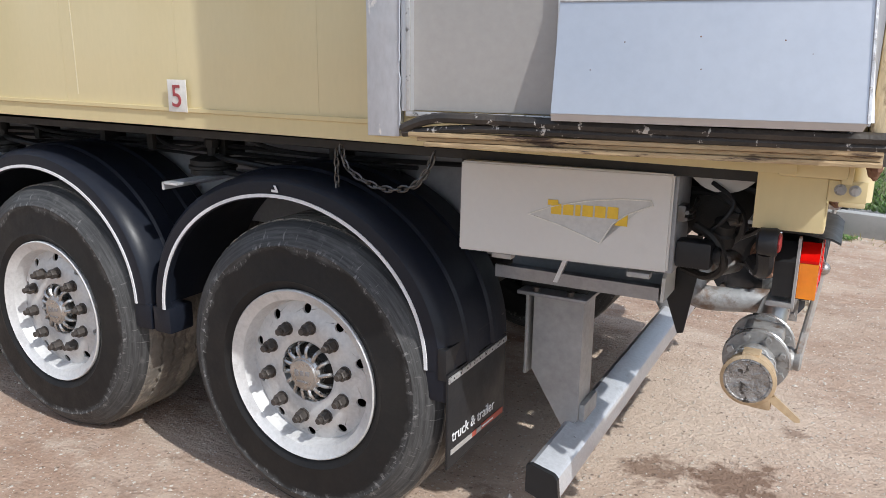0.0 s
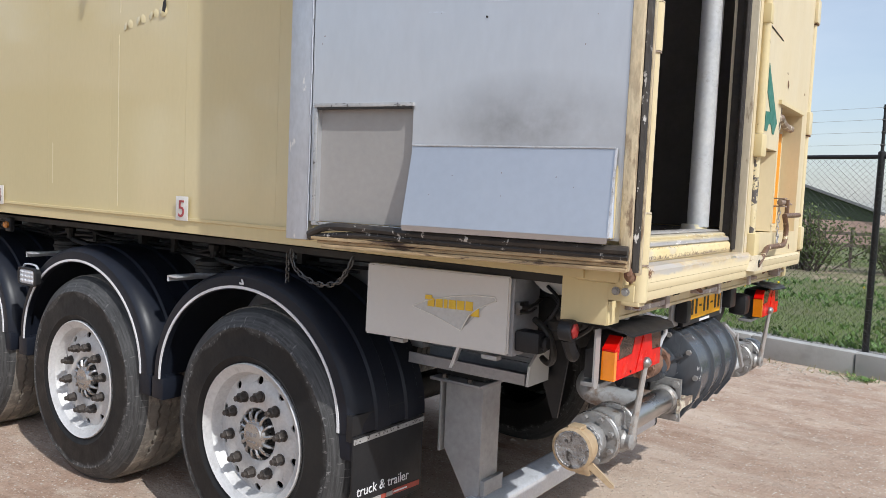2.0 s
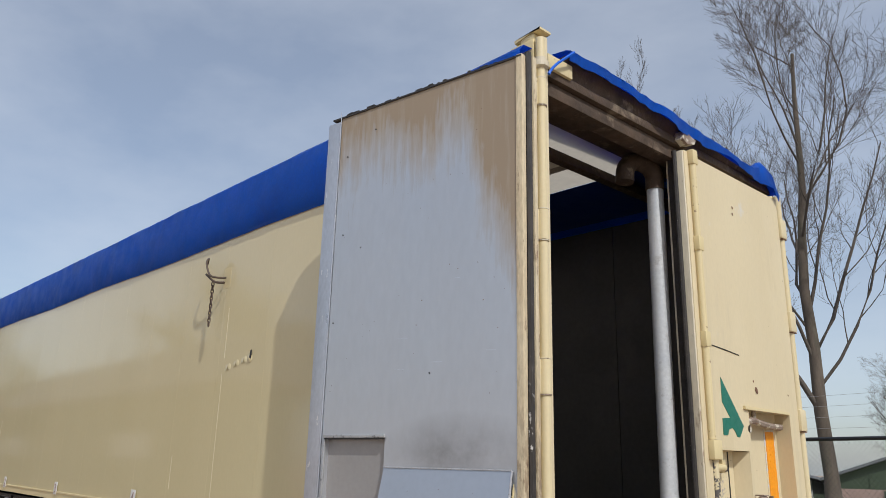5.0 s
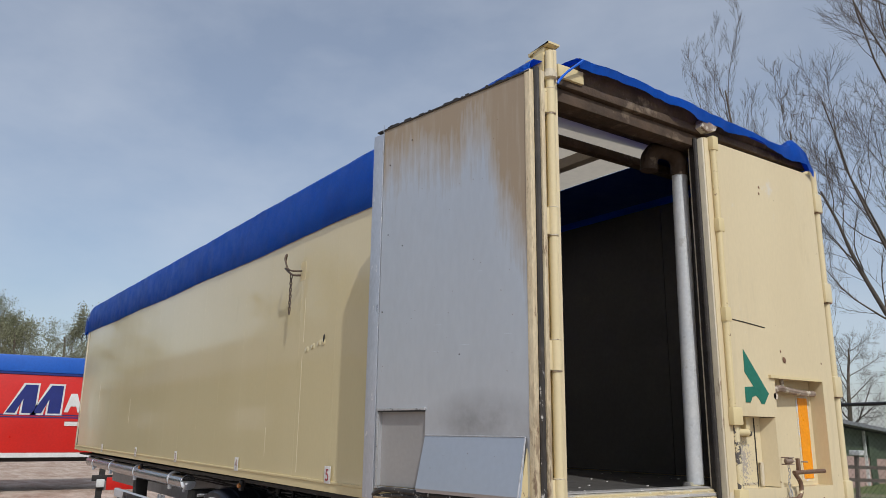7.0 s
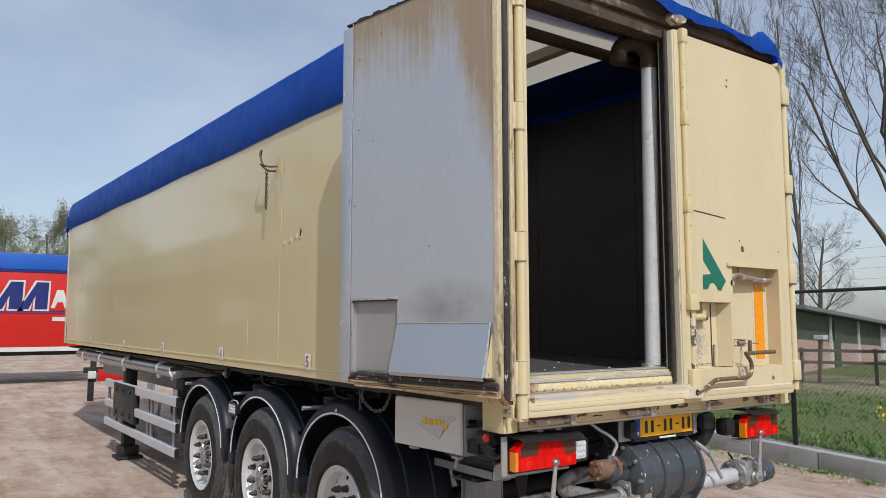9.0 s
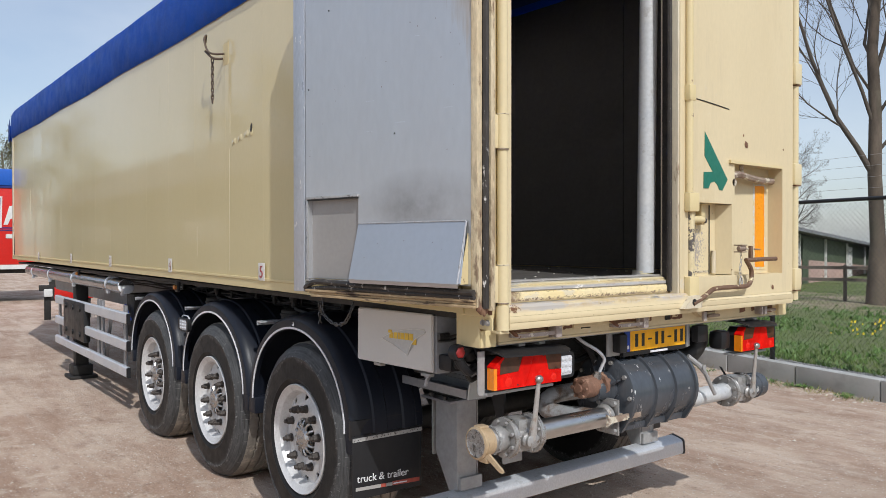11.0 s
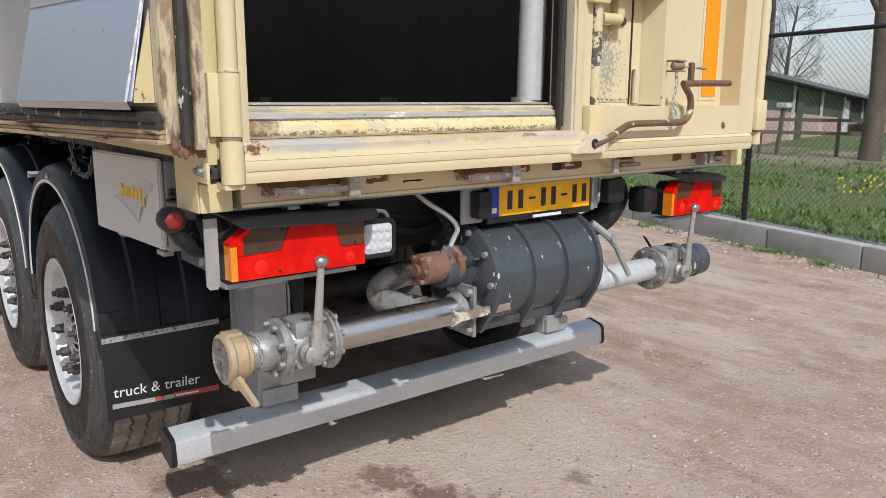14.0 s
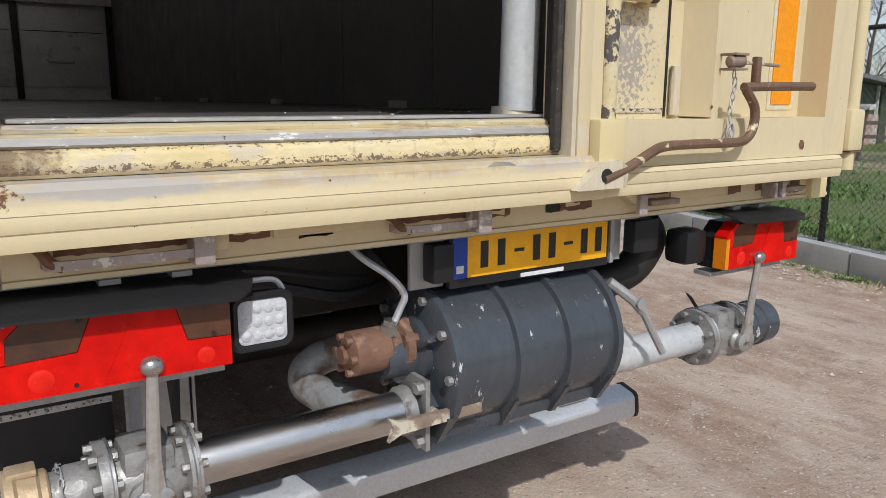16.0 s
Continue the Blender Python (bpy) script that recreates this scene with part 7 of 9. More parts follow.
def underrun():
    bm = BM()
    prof = [(-0.675, 0.245), (-0.6, 0.222), (-0.578, 0.228), (-0.572, 0.245), (-0.578, 0.305), (-0.59, 0.318), (-0.66, 0.335), (-0.675, 0.328)]
    rings(bm, [[(x, 0.13, z) for x, z in prof], [(x, 2.265, z) for x, z in prof]])
    bar = part("underrun_bar", bm, M["alu"], trailer, "silver aluminium underrun bar with black end caps")
    for y0, y1 in ((0.112, 0.1295), (2.2655, 2.283)):
        bm = BM()
        c = (-0.62, 0.278)
        grow = [(c[0] + (x - c[0]) * 1.05, c[1] + (z - c[1]) * 1.07) for x, z in prof]
        rings(bm, [[(x, y0, z) for x, z in grow], [(x, y1, z) for x, z in grow]])
        part("end_cap", bm, M["black"], bar)
    bm = BM()
    box(bm, -0.5775, -0.5745, 0.14, 2.26, 0.262, 0.266)
    part("bar_groove", bm, M["alu_dull"], bar)
    for y in (0.45, 1.9):
        bm = BM()
        slab(bm, [(-0.805, 0.785), (-0.635, 0.785), (-0.635, 0.34), (-0.68, 0.3), (-0.805, 0.5)], (0, y, 0), (1, 0, 0), (0, 0, 1), -0.008)
        box(bm, -0.642, -0.63, y + 0.0005, y + 0.125, 0.338, 0.785, 0.002)
        slab(bm, [(-0.82, 0.785), (-0.635, 0.785), (-0.635, 0.34), (-0.68, 0.34), (-0.82, 0.5)], (0, y + 0.133, 0), (1, 0, 0), (0, 0, 1), -0.008)
        box(bm, -0.832, -0.821, y - 0.008, y + 0.135, 0.48, 0.785, 0.002)
        leg = part("underrun_leg", bm, M["galv"], trailer, "grey steel leg of the underrun bar")
        bm = BM()
        box(bm, -0.84, -0.6, y - 0.07, y + 0.17, 0.7852, 0.797, 0.002)
        part("leg_flange", bm, M["alu_dull"], leg)
        for dx, dy in ((-0.78, -0.05), (-0.66, -0.05), (-0.66, 0.1)):
            bm = BM()
            cyl(bm, (dx, y + dy, 0.797), (dx, y + dy, 0.812), 0.012, 6)
            part("bolt", bm, M["nut"], leg)
        bm = BM()
        box(bm, -0.6295, -0.61, y + 0.01, y + 0.15, 0.337, 0.40, 0.003)
        part("leg_bracket", bm, M["galv"], leg)
        bm = BM()
        box(bm, -0.85, -0.62, y - 0.01, y + 0.17, 0.798, 0.88, 0.004)
        part("leg_block", bm, M["dark"], leg)


underrun()


def tail_lamp(y0, y1, hood_to, bracket):
    """A multi-chamber rear lamp, its outer upper corner cut, an amber outer end, a rubber hood over it."""
    X = 0.048

    def yy(t):
        return y0 + (y1 - y0) * t

    def prism(pts, x0, x1):
        bm = BM()
        slab(bm, [(yy(t), z) for t, z in pts], (x0, 0, 0), (0, 1, 0), (0, 0, 1), x1 - x0)
        return bm

    lamp = part("tail_lamp", prism([(0.004, 0.982), (1.0, 0.982), (1.0, 1.113), (0.125, 1.113), (0.004, 1.07)], -0.05, X - 0.012), M["black"], trailer, "hooded red rear lamp unit")
    part("red_lens", prism([(0.0375, 0.985), (1.0, 0.983), (1.0, 1.037), (0.80, 1.04), (0.745, 1.112), (0.41, 1.112), (0.345, 1.05), (0.0375, 1.045)], X - 0.014, X), M["lens_red"], lamp)
    part("smoked_lens", prism([(0.078, 1.0465), (0.343, 1.0515), (0.405, 1.111), (0.145, 1.111), (0.085, 1.088)], X - 0.014, X - 0.001), M["lens_dark"], lamp)
    part("smoked_lens", prism([(0.803, 1.0415), (1.0, 1.0385), (1.0, 1.1), (0.985, 1.111), (0.75, 1.111)], X - 0.014, X - 0.001), M["lens_dark"], lamp)
    part("triangle_lens", prism([(0.44, 0.99), (0.70, 0.99), (0.57, 1.098)], X, X + 0.002), M["lens_red"], lamp)
    for t, z, r in ((0.2, 1.012, 0.02), (0.57, 1.035, 0.018), (0.88, 1.008, 0.016)):
        bm = BM()
        lathe(bm, [(r, 0), (r * 0.8, 0.0012), (r * 0.3, 0.0018)], (X - 0.0002, yy(t), z), (1, 0, 0), 16)
        part("lens_bulge", bm, M["lens_bright"], lamp)
    part("amber_lens", prism([(-0.008, 0.985), (0.036, 0.985), (0.036, 1.0725), (-0.008, 1.0725)], 0.006, X), M["lens_amber"], lamp, "amber end lens")
    part("corner_lens", prism([(-0.008, 1.0735), (0.038, 1.0735), (0.038, 1.0465), (0.0765, 1.0475), (0.084, 1.0895), (0.144, 1.1125), (0.118, 1.1165), (-0.008, 1.08)], 0.006, X - 0.0005), M["lens_red"], lamp)
    bm = BM()
    for t, z in ((0.36, 1.103), (0.72, 1.105), (0.33, 0.996), (0.92, 1.046)):
        cyl(bm, (X, yy(t), z), (X + 0.002, yy(t), z), 0.004, 8)
    part("lens_screw", bm, M["dark"], lamp, kind="stuff")
    bm = BM()
    ya, yb = yy(0.0), yy(hood_to)
    hood = [[(-0.08, ya, 1.15), (-0.08, yb, 1.132), (-0.08, yb, 1.126), (-0.08, ya, 1.144)],
            [(0.02, ya - 0.004, 1.148), (0.02, yb, 1.131), (0.02, yb, 1.125), (0.02, ya - 0.004, 1.142)],
            [(0.07, ya + 0.004, 1.138), (0.07, yb - 0.02, 1.124), (0.07, yb - 0.02, 1.118), (0.07, ya + 0.004, 1.132)],
            [(0.088, ya + 0.02, 1.126), (0.088, yb - 0.05, 1.114), (0.088, yb - 0.05, 1.109), (0.088, ya + 0.02, 1.121)]]
    rings(bm, hood, True)
    part("lamp_hood", bm, M["black"], lamp, "black rubber hood over the lamp", angle=50)
    bm = BM()
    if bracket:
        slab(bm, [(-0.012, 0.972), (-0.004, 0.962), (0.016, 0.962), (0.022, 0.972), (0.022, 1.142), (-0.012, 1.142)], (0.0, yy(-0.1), 0), (0, 1, 0), (0, 0, 1), 0.006)
    box(bm, -0.06, 0.0, yy(0), yy(1), 0.955, 0.968, 0.002)
    part("lamp_bracket", bm, M["galv"], lamp)


tail_lamp(0.102, 0.487, 1.14, True)
tail_lamp(1.9, 2.24, 1.03, False)


def round_frame(hy, hz, r, x, n=5):
    """A loop round a rectangle with rounded corners, standing at x."""
    out = []
    for k, (sy, sz) in enumerate(((1, 1), (-1, 1), (-1, -1), (1, -1))):
        for q in range(n + 1):
            a = math.pi / 2 * (k + q / n)
            out.append((x, sy * (hy - r) + r * math.cos(a), sz * (hz - r) + r * math.sin(a)))
    return out


def work_light(at, label):
    w = holder("work_light", trailer, at, label)
    bm = BM()
    rings(bm, [round_frame(*q) for q in ((0.044, 0.04, 0.012, -0.035), (0.06, 0.055, 0.02, -0.022), (0.063, 0.058, 0.022, 0.004), (0.058, 0.053, 0.019, 0.01), (0.05, 0.045, 0.015, 0.009), (0.049, 0.044, 0.014, 0.002))])
    for k in range(5):
        box(bm, -0.05, -0.034, -0.038 + 0.018 * k, -0.034 + 0.018 * k, -0.034, 0.034)
    sub("housing", bm, M["black"], w)
    bm = BM()
    rings(bm, [round_frame(*q) for q in ((0.0485, 0.0435, 0.0135, 0.0025), (0.0485, 0.0435, 0.0135, 0.0055), (0.046, 0.041, 0.012, 0.0065))])
    sub("reflector", bm, M["lens_clear"], w)
    bm = BM()
    for i in range(4):
        for j in range(3):
            y, z = -0.0336 + 0.0224 * i, -0.0265 + 0.0265 * j
            lathe(bm, [(0.0102, 0.0), (0.0095, 0.0015), (0.006, 0.0032), (0.002, 0.0038)], (0.0066, y, z), (1, 0, 0), 12)
    sub("led_lens", bm, M["lens_clear"], w, kind="stuff")
    bm = BM()
    tube(bm, [(-0.015, -0.05, 0.052), (-0.015, -0.03, 0.075), (-0.015, 0.03, 0.075), (-0.015, 0.05, 0.052)], 0.006, 6)
    sub("mount", bm, M["alu"], w)
    return w


wl_a = work_light(pose(-0.013, 0.567, 1.036, 0, 0, 0), "square clear work light with a black rounded bezel")
copy_thing(wl_a, pose(-3.245, -0.035, 0.982, 0, 0, -90) @ Matrix.Diagonal((1, 1.6, 0.85, 1)))


def number_plate():
    bm = BM()
    box(bm, -0.072, -0.055, 1.03, 1.537, 1.024, 1.158, 0.004)
    np_ = part("number_plate", bm, M["black"], trailer, "yellow number plate in a black holder")
    bm = BM()
    box(bm, -0.0548, -0.051, 1.078, 1.528, 1.047, 1.15, 0.002)
    part("plate_face", bm, M["plate_yellow"], np_)
    bm = BM()
    box(bm, -0.0548, -0.051, 1.036, 1.0775, 1.047, 1.15, 0.002)
    part("blue_band", bm, M["blue_ink"], np_)
    y = 1.115
    for w in (0.022, 0.022, 0.03, 0.022, 0.022, 0.03, 0.022, 0.022):
        bm = BM()
        h = 0.032 if w < 0.025 else 0.004
        box(bm, -0.051, -0.0495, y, y + w, 1.099 - h, 1.099 + h)
        part("plate_bar", bm, M["black_ink"], np_)
        y += w + 0.0285
    bm = BM()
    box(bm, -0.0548, -0.0535, 1.24, 1.38, 1.028, 1.038)
    part("holder_bar", bm, M["white"], np_)
    bm = BM()
    box(bm, -0.051, -0.0498, 1.046, 1.066, 1.06, 1.078)
    part("band_bar", bm, M["white"], np_)
    bm = BM()
    box(bm, -0.085, -0.073, 0.935, 1.026, 1.03, 1.15, 0.003)
    part("plate_bracket", bm, M["galv"], np_)
    bm = BM()
    slab(bm, [(-0.085, 1.6), (-0.073, 1.6), (-0.073, 1.552), (-0.05, 1.552), (-0.05, 1.54), (-0.085, 1.54)], (0, 0, 1.03), (1, 0, 0), (0, 1, 0), 0.12)
    part("plate_bracket", bm, M["galv"], np_)
    for y0, y1, wd in ((0.965, 1.022, 0.05), (1.605, 1.70, 0.045)):
        bm = BM()
        box(bm, -0.07, -0.07 + wd, y0, y1, 1.05, 1.14, 0.01)
        part("plate_lamp", bm, M["black"], np_)


number_plate()


def blower():
    """The blow-off unit: drum, delivery pipe, valves, couplings, levers."""
    ZP, XP = 0.745, -0.08
    bm = BM()
    C = Vector((-0.142, 0, 0.838))
    prof = [(0.06, 0.0), (0.182, 0.0), (0.188, 0.004), (0.188, 0.022), (0.175, 0.026)]
    for k in (0.19, 0.35):
        prof += [(0.175, k - 0.012), (0.187, k - 0.008), (0.187, k + 0.008), (0.175, k + 0.012)]
    prof += [(0.175, 0.50), (0.188, 0.504), (0.188, 0.522), (0.06, 0.524)]
    lathe(bm, prof, (C.x, 0.985, C.z), (0, 1, 0), 56)
    drum = part("blower_drum", bm, M["drum"], trailer, "dark grey ribbed blower drum with scratches")
    bm = BM()
    box(bm, -0.14, -0.03, 1.0, 1.49, 0.665, 0.72, 0.02)
    part("drum_outlet", bm, M["drum"], drum)
    for k in (0.19, 0.35, 0.0, 0.51):
        bm = BM()
        slab(bm, [(-0.08, 0.655), (-0.025, 0.667), (0.03, 0.75), (-0.12, 0.7)], (0, 0.985 + k - 0.008, 0), (1, 0, 0), (0, 0, 1), -0.016)
        part("drum_rib", bm, M["drum"], drum)
    bm = BM()
    for k in range(10):
        a = 2 * math.pi * k / 10
        cyl(bm, (C.x + 0.166 * math.cos(a), 0.972, C.z + 0.166 * math.sin(a)), (C.x + 0.166 * math.cos(a), 0.986, C.z + 0.166 * math.sin(a)), 0.011, 6)
    part("drum_bolt", bm, M["cast"], drum, kind="stuff")
    bm = BM()
    lathe(bm, [(0.08, 0.0), (0.085, 0.02), (0.06, 0.03), (0.055, 0.1)], (C.x + 0.01, 0.985, C.z + 0.03), (0, -1, 0), 20)
    for k in range(5):
        a = math.pi * (0.2 + 0.4 * k)
        slab(bm, [(0.05, -0.004), (0.14, -0.004), (0.14, 0.004), (0.05, 0.004)], (C.x, 0.984, C.z), (math.cos(a), 0, math.sin(a)), (-math.sin(a), 0, math.cos(a)), 0.03)
    part("bearing_boss", bm, M["drum"], drum)
    bm = BM()
    lathe(bm, [(0.02, 0), (0.035, 0.004), (0.052, 0.012), (0.052, 0.1), (0.045, 0.108), (0.045, 0.13), (0.062, 0.135), (0.062, 0.155)], (-0.13, 0.795, 0.888), (0, 1, 0), 20)
    lathe(bm, [(0.022, 0), (0.022, 0.012)], (-0.13, 0.785, 0.888), (0, 1, 0), 8)
    part("hydraulic_motor", bm, M["motor"], trailer, "rusty hydraulic motor")
    bm = BM()
    for k in range(6):
        a = math.pi * k / 3
        cyl(bm, (-0.13 + 0.042 * math.cos(a), 0.79, 0.888 + 0.042 * math.sin(a)), (-0.13 + 0.042 * math.cos(a), 0.805, 0.888 + 0.042 * math.sin(a)), 0.009, 6)
        cyl(bm, (-0.13 + 0.05 * math.cos(a + 0.5), 0.925, 0.888 + 0.05 * math.sin(a + 0.5)), (-0.13 + 0.05 * math.cos(a + 0.5), 0.96, 0.888 + 0.05 * math.sin(a + 0.5)), 0.014, 6)
    part("motor_bolt", bm, M["motor"], trailer, kind="stuff")
    bm = BM()
    tube(bm, [(-0.11, 0.905, 0.935), (-0.1, 0.925, 0.985), (-0.09, 0.93, 1.02), (-0.11, 0.905, 1.06), (-0.16, 0.86, 1.1), (-0.2, 0.83, 1.14)], 0.0085, 8)
    hose = part("hydraulic_hose", bm, M["alu"], trailer, "pale hydraulic hose")
    bm = BM()
    lathe(bm, [(0.022, 0), (0.022, 0.02), (0.017, 0.022), (0.017, 0.035)], (-0.112, 0.9, 0.925), (0.1, 0.1, 1), 6)
    part("hose_fitting", bm, M["chrome"], hose)
    bm = BM()
    tube(bm, [(-0.2, 1.0, 0.95), (-0.2, 0.97, 1.02), (-0.22, 0.93, 1.08), (-0.26, 0.9, 1.12)], 0.016, 8)
    tube(bm, [(-0.2, 0.5, 1.1), (-0.2, 0.7, 1.04), (-0.22, 0.85, 1.0), (-0.25, 1.0, 1.02)], 0.014, 8)
    tube(bm, [(-0.15, 0.45, 1.12), (-0.17, 0.62, 1.1), (-0.2, 0.78, 1.06), (-0.22, 0.9, 1.04)], 0.009, 6)
    part("dark_hose", bm, M["black"], trailer)
    # cast elbow behind the pipe
    bm = BM()
    tube(bm, [(-0.25, 1.0, 0.835), (-0.3, 0.92, 0.832), (-0.34, 0.84, 0.815), (-0.353, 0.795, 0.78), (-0.33, 0.79, 0.75), (-0.27, 0.805, 0.742), (-0.18, 0.83, 0.745), (-0.09, 0.86, 0.745)], 0.043, 16, 5)
    part("cast_elbow", bm, M["elbow"], trailer, "pale cast pipe elbow")
    # left delivery pipe
    bm = BM()
    cyl(bm, (XP, 0.42, ZP), (XP, 0.93, ZP), 0.047, 28)
    part("delivery_pipe", bm, M["pipe"], trailer, "bare steel delivery pipe")
    bm = BM()
    slab(bm, [(-0.062, -0.085), (0.062, -0.085), (0.062, 0.085), (-0.062, 0.085)], (XP, 0.955, ZP), (1, 0, 0), (0, 0, 1), 0.012)
    lathe(bm, [(0.05, 0), (0.058, 0.01), (0.058, 0.03)], (XP, 0.9, ZP), (0, 1, 0), 20)
    fl = part("square_flange", bm, M["cast"], trailer)
    bm = BM()
    for dx in (-0.045, 0.045):
        for dz in (-0.065, 0.065):
            cyl(bm, (XP + dx, 0.925, ZP + dz), (XP + dx, 0.945, ZP + dz), 0.014, 6)
    part("flange_bolt", bm, M["cast"], fl, kind="stuff")
    bm = BM()
    slab(bm, [(-0.012, -0.008), (0.02, 0.004), (0.235, 0.003), (0.235, 0.028), (0.014, 0.034), (-0.012, 0.048), (0.0, 0.02)], (XP + 0.085, 0.84, ZP - 0.012), (0, 1, 0.02), (0, 0, 1), 0.012)
    cyl(bm, (XP + 0.06, 0.96, ZP + 0.012), (XP + 0.1, 0.96, ZP + 0.012), 0.01, 8)
    part("flange_arm", bm, M["bracket"], fl)
    bm = BM()
    slab(bm, [(-0.035, 0.0), (0.035, 0.0), (0.03, 0.07), (-0.03, 0.07)], (XP - 0.07, 1.32, 0.6), (0, 1, 0), (0, 0, 1), 0.008)
    part("drum_bracket", bm, M["alu_dull"], drum)

    def valve(y, stretch, sy, label, mt, lean=0.004):
        v = holder("ball_valve", trailer, Matrix.Translation((XP, y, ZP)) @ Matrix.Diagonal((1, stretch, 1, 1)), label)
        # in its own frame y runs inwards, from the outer flange at 0
        bm = BM()
        lathe(bm, [(0.05, 0.0), (0.086, 0.0), (0.086, 0.016), (0.06, 0.02), (0.068, 0.04), (0.074, 0.07), (0.068, 0.1), (0.06, 0.124), (0.086, 0.128), (0.086, 0.146), (0.05, 0.146)], (0, 0, 0), (0, 1, 0), 36)
        box(bm, -0.045, 0.062, 0.032, 0.112, -0.06, 0.082, 0.018)
        sub("valve_body", bm, mt, v)
        for gy in (0.017, 0.137):
            bm = BM()
            lathe(bm, [(0.0865, -0.003), (0.089, -0.001), (0.089, 0.003), (0.0865, 0.004)], (0, gy, 0), (0, 1, 0), 36)
            sub("gasket", bm, M["chrome"], v)
        bm = BM()
        for k in range(8):
            a = 2 * math.pi * (k + 0.5) / 8
            for y0, y1 in ((-0.012, 0.0), (0.02, 0.03), (0.116, 0.127), (0.146, 0.157)):
                cyl(bm, (0.072 * math.cos(a), y0, 0.072 * math.sin(a)), (0.072 * math.cos(a), y1, 0.072 * math.sin(a)), 0.0095, 6)
        sub("valve_bolt", bm, M["cast"], v, kind="stuff")
        bm = BM()
        lathe(bm, [(0.032, 0.0), (0.034, 0.02), (0.028, 0.03), (0.03, 0.045), (0.022, 0.05)], (0.062, sy, -0.005), (1, 0, 0), 20)
        sub("valve_stem", bm, M["cast"], v)
        bm = BM()
        cyl(bm, (0.1, sy, -0.005), (0.132, sy + lean, 0.252), 0.0125, 10, 0.0085)
        slab(bm, [(-0.019, -0.02), (0.019, -0.02), (0.011, 0.08), (-0.011, 0.08)], (0.094, sy, 0.0), (0, 1, 0), (0.12, 0, 1), 0.012)
        sub("lever", bm, M["lever"], v, "steel valve lever, rusty towards its foot")
        bm = BM()
        bmesh.ops.create_uvsphere(bm, u_segments=14, v_segments=10, radius=0.018, matrix=Matrix.Translation((0.133, sy + lean, 0.262)))
        sub("lever_knob", bm, M["chrome"], v)
        return v

    valve(0.26, 1.2, 0.068, "grey ball valve with a lever handle", M["cast"])
    valve(1.94, 1.25, 0.096, "grey ball valve with a lever handle", M["cast"], -0.012)
    # left coupling with brass collar and cap
    bm = BM()
    lathe(bm, [(0.05, 0.0), (0.055, 0.01), (0.055, 0.05), (0.048, 0.06), (0.048, 0.13)], (XP, 0.26, ZP), (0, -1, 0), 24)
    cp = part("hose_coupling", bm, M["cast"], trailer, "hose coupling with a brass collar")
    bm = BM()
    lathe(bm, [(0.054, 0.0), (0.058, 0.004), (0.058, 0.014), (0.063, 0.02), (0.064, 0.05), (0.069, 0.056), (0.069, 0.07), (0.06, 0.074), (0.06, 0.068), (0.055, 0.066)], (XP, 0.182, ZP), (0, -1, 0), 28)
    slab(bm, [(-0.008, -0.004), (0.012, 0.008), (0.078, -0.05), (0.08, -0.06), (0.066, -0.06)], (XP + 0.052, 0.132, ZP - 0.04), (0.95, 0.3, 0), (0, 0, 1), 0.014)
    box(bm, XP + 0.01, XP + 0.06, 0.118, 0.15, ZP - 0.075, ZP - 0.045, 0.006)
    box(bm, XP - 0.022, XP + 0.022, 0.116, 0.165, ZP + 0.06, ZP + 0.073, 0.005)
    part("brass_collar", bm, M["brass"], cp, "dull brass collar with clamp handle")
    bm = BM()
    lathe(bm, [(0.062, 0.0), (0.0605, 0.005), (0.055, 0.0065), (0.052, 0.004), (0.02, 0.002)], (XP, 0.114, ZP), (0, -1, 0), 24)
    cap = part("end_cap", bm, M["foil"], cp, "crumpled pale end cap")
    for yo in (0.2,):
        bm = BM()
        for i in range(22):
            a = 2 * math.pi * i / 22
            c = Vector((XP + 0.057 * math.cos(a), yo + 0.002 * math.sin(i * 2), ZP + 0.057 * math.sin(a)))
            along, across = Vector((-math.sin(a), 0, math.cos(a))), (Vector((0, 1, 0)) if i % 2 else Vector((math.cos(a), 0, math.sin(a))))
            tube(bm, [c + along * (0.0105 * math.cos(t)) + across * (0.0045 * math.sin(t)) for t in [2 * math.pi * k / 6 for k in range(7)]], 0.0016, 4, 0)
        part("cap_chain", bm, M["galv"], cp, kind="stuff")
    # right pipe and coupling
    bm = BM()
    cyl(bm, (XP, 1.5, ZP), (XP, 1.945, ZP), 0.047, 28)
    lathe(bm, [(0.047, 0), (0.05, 0.004), (0.05, 0.012), (0.047, 0.016)], (XP, 1.65, ZP), (0, 1, 0), 24)
    tube(bm, [(XP, 1.64, ZP + 0.03), (XP - 0.02, 1.58, ZP + 0.1), (XP - 0.06, 1.54, ZP + 0.18)], 0.036, 12, 3)
    part("delivery_pipe", bm, M["pipe_paint"], trailer, "grey painted delivery pipe")
    bm = BM()
    lathe(bm, [(0.05, 0.0), (0.055, 0.01), (0.055, 0.03), (0.066, 0.034), (0.066, 0.05), (0.056, 0.054), (0.06, 0.06), (0.068, 0.065), (0.068, 0.1), (0.073, 0.104), (0.073, 0.118), (0.068, 0.122), (0.07, 0.165), (0.06, 0.178), (0.05, 0.174)], (XP, 2.12, ZP), (0, 1, 0), 28)
    part("hose_coupling", bm, M["drum"], trailer, "dark metal hose coupling")
    bm = BM()
    slab(bm, [(0, 0), (0.022, 0.0), (0.022, 0.09), (0, 0.09)], (XP - 0.02, 1.97, ZP + 0.085), (0, 0.8, -0.5), (0, -0.55, 0.6), 0.01)
    part("coupling_tab", bm, M["black"], trailer)
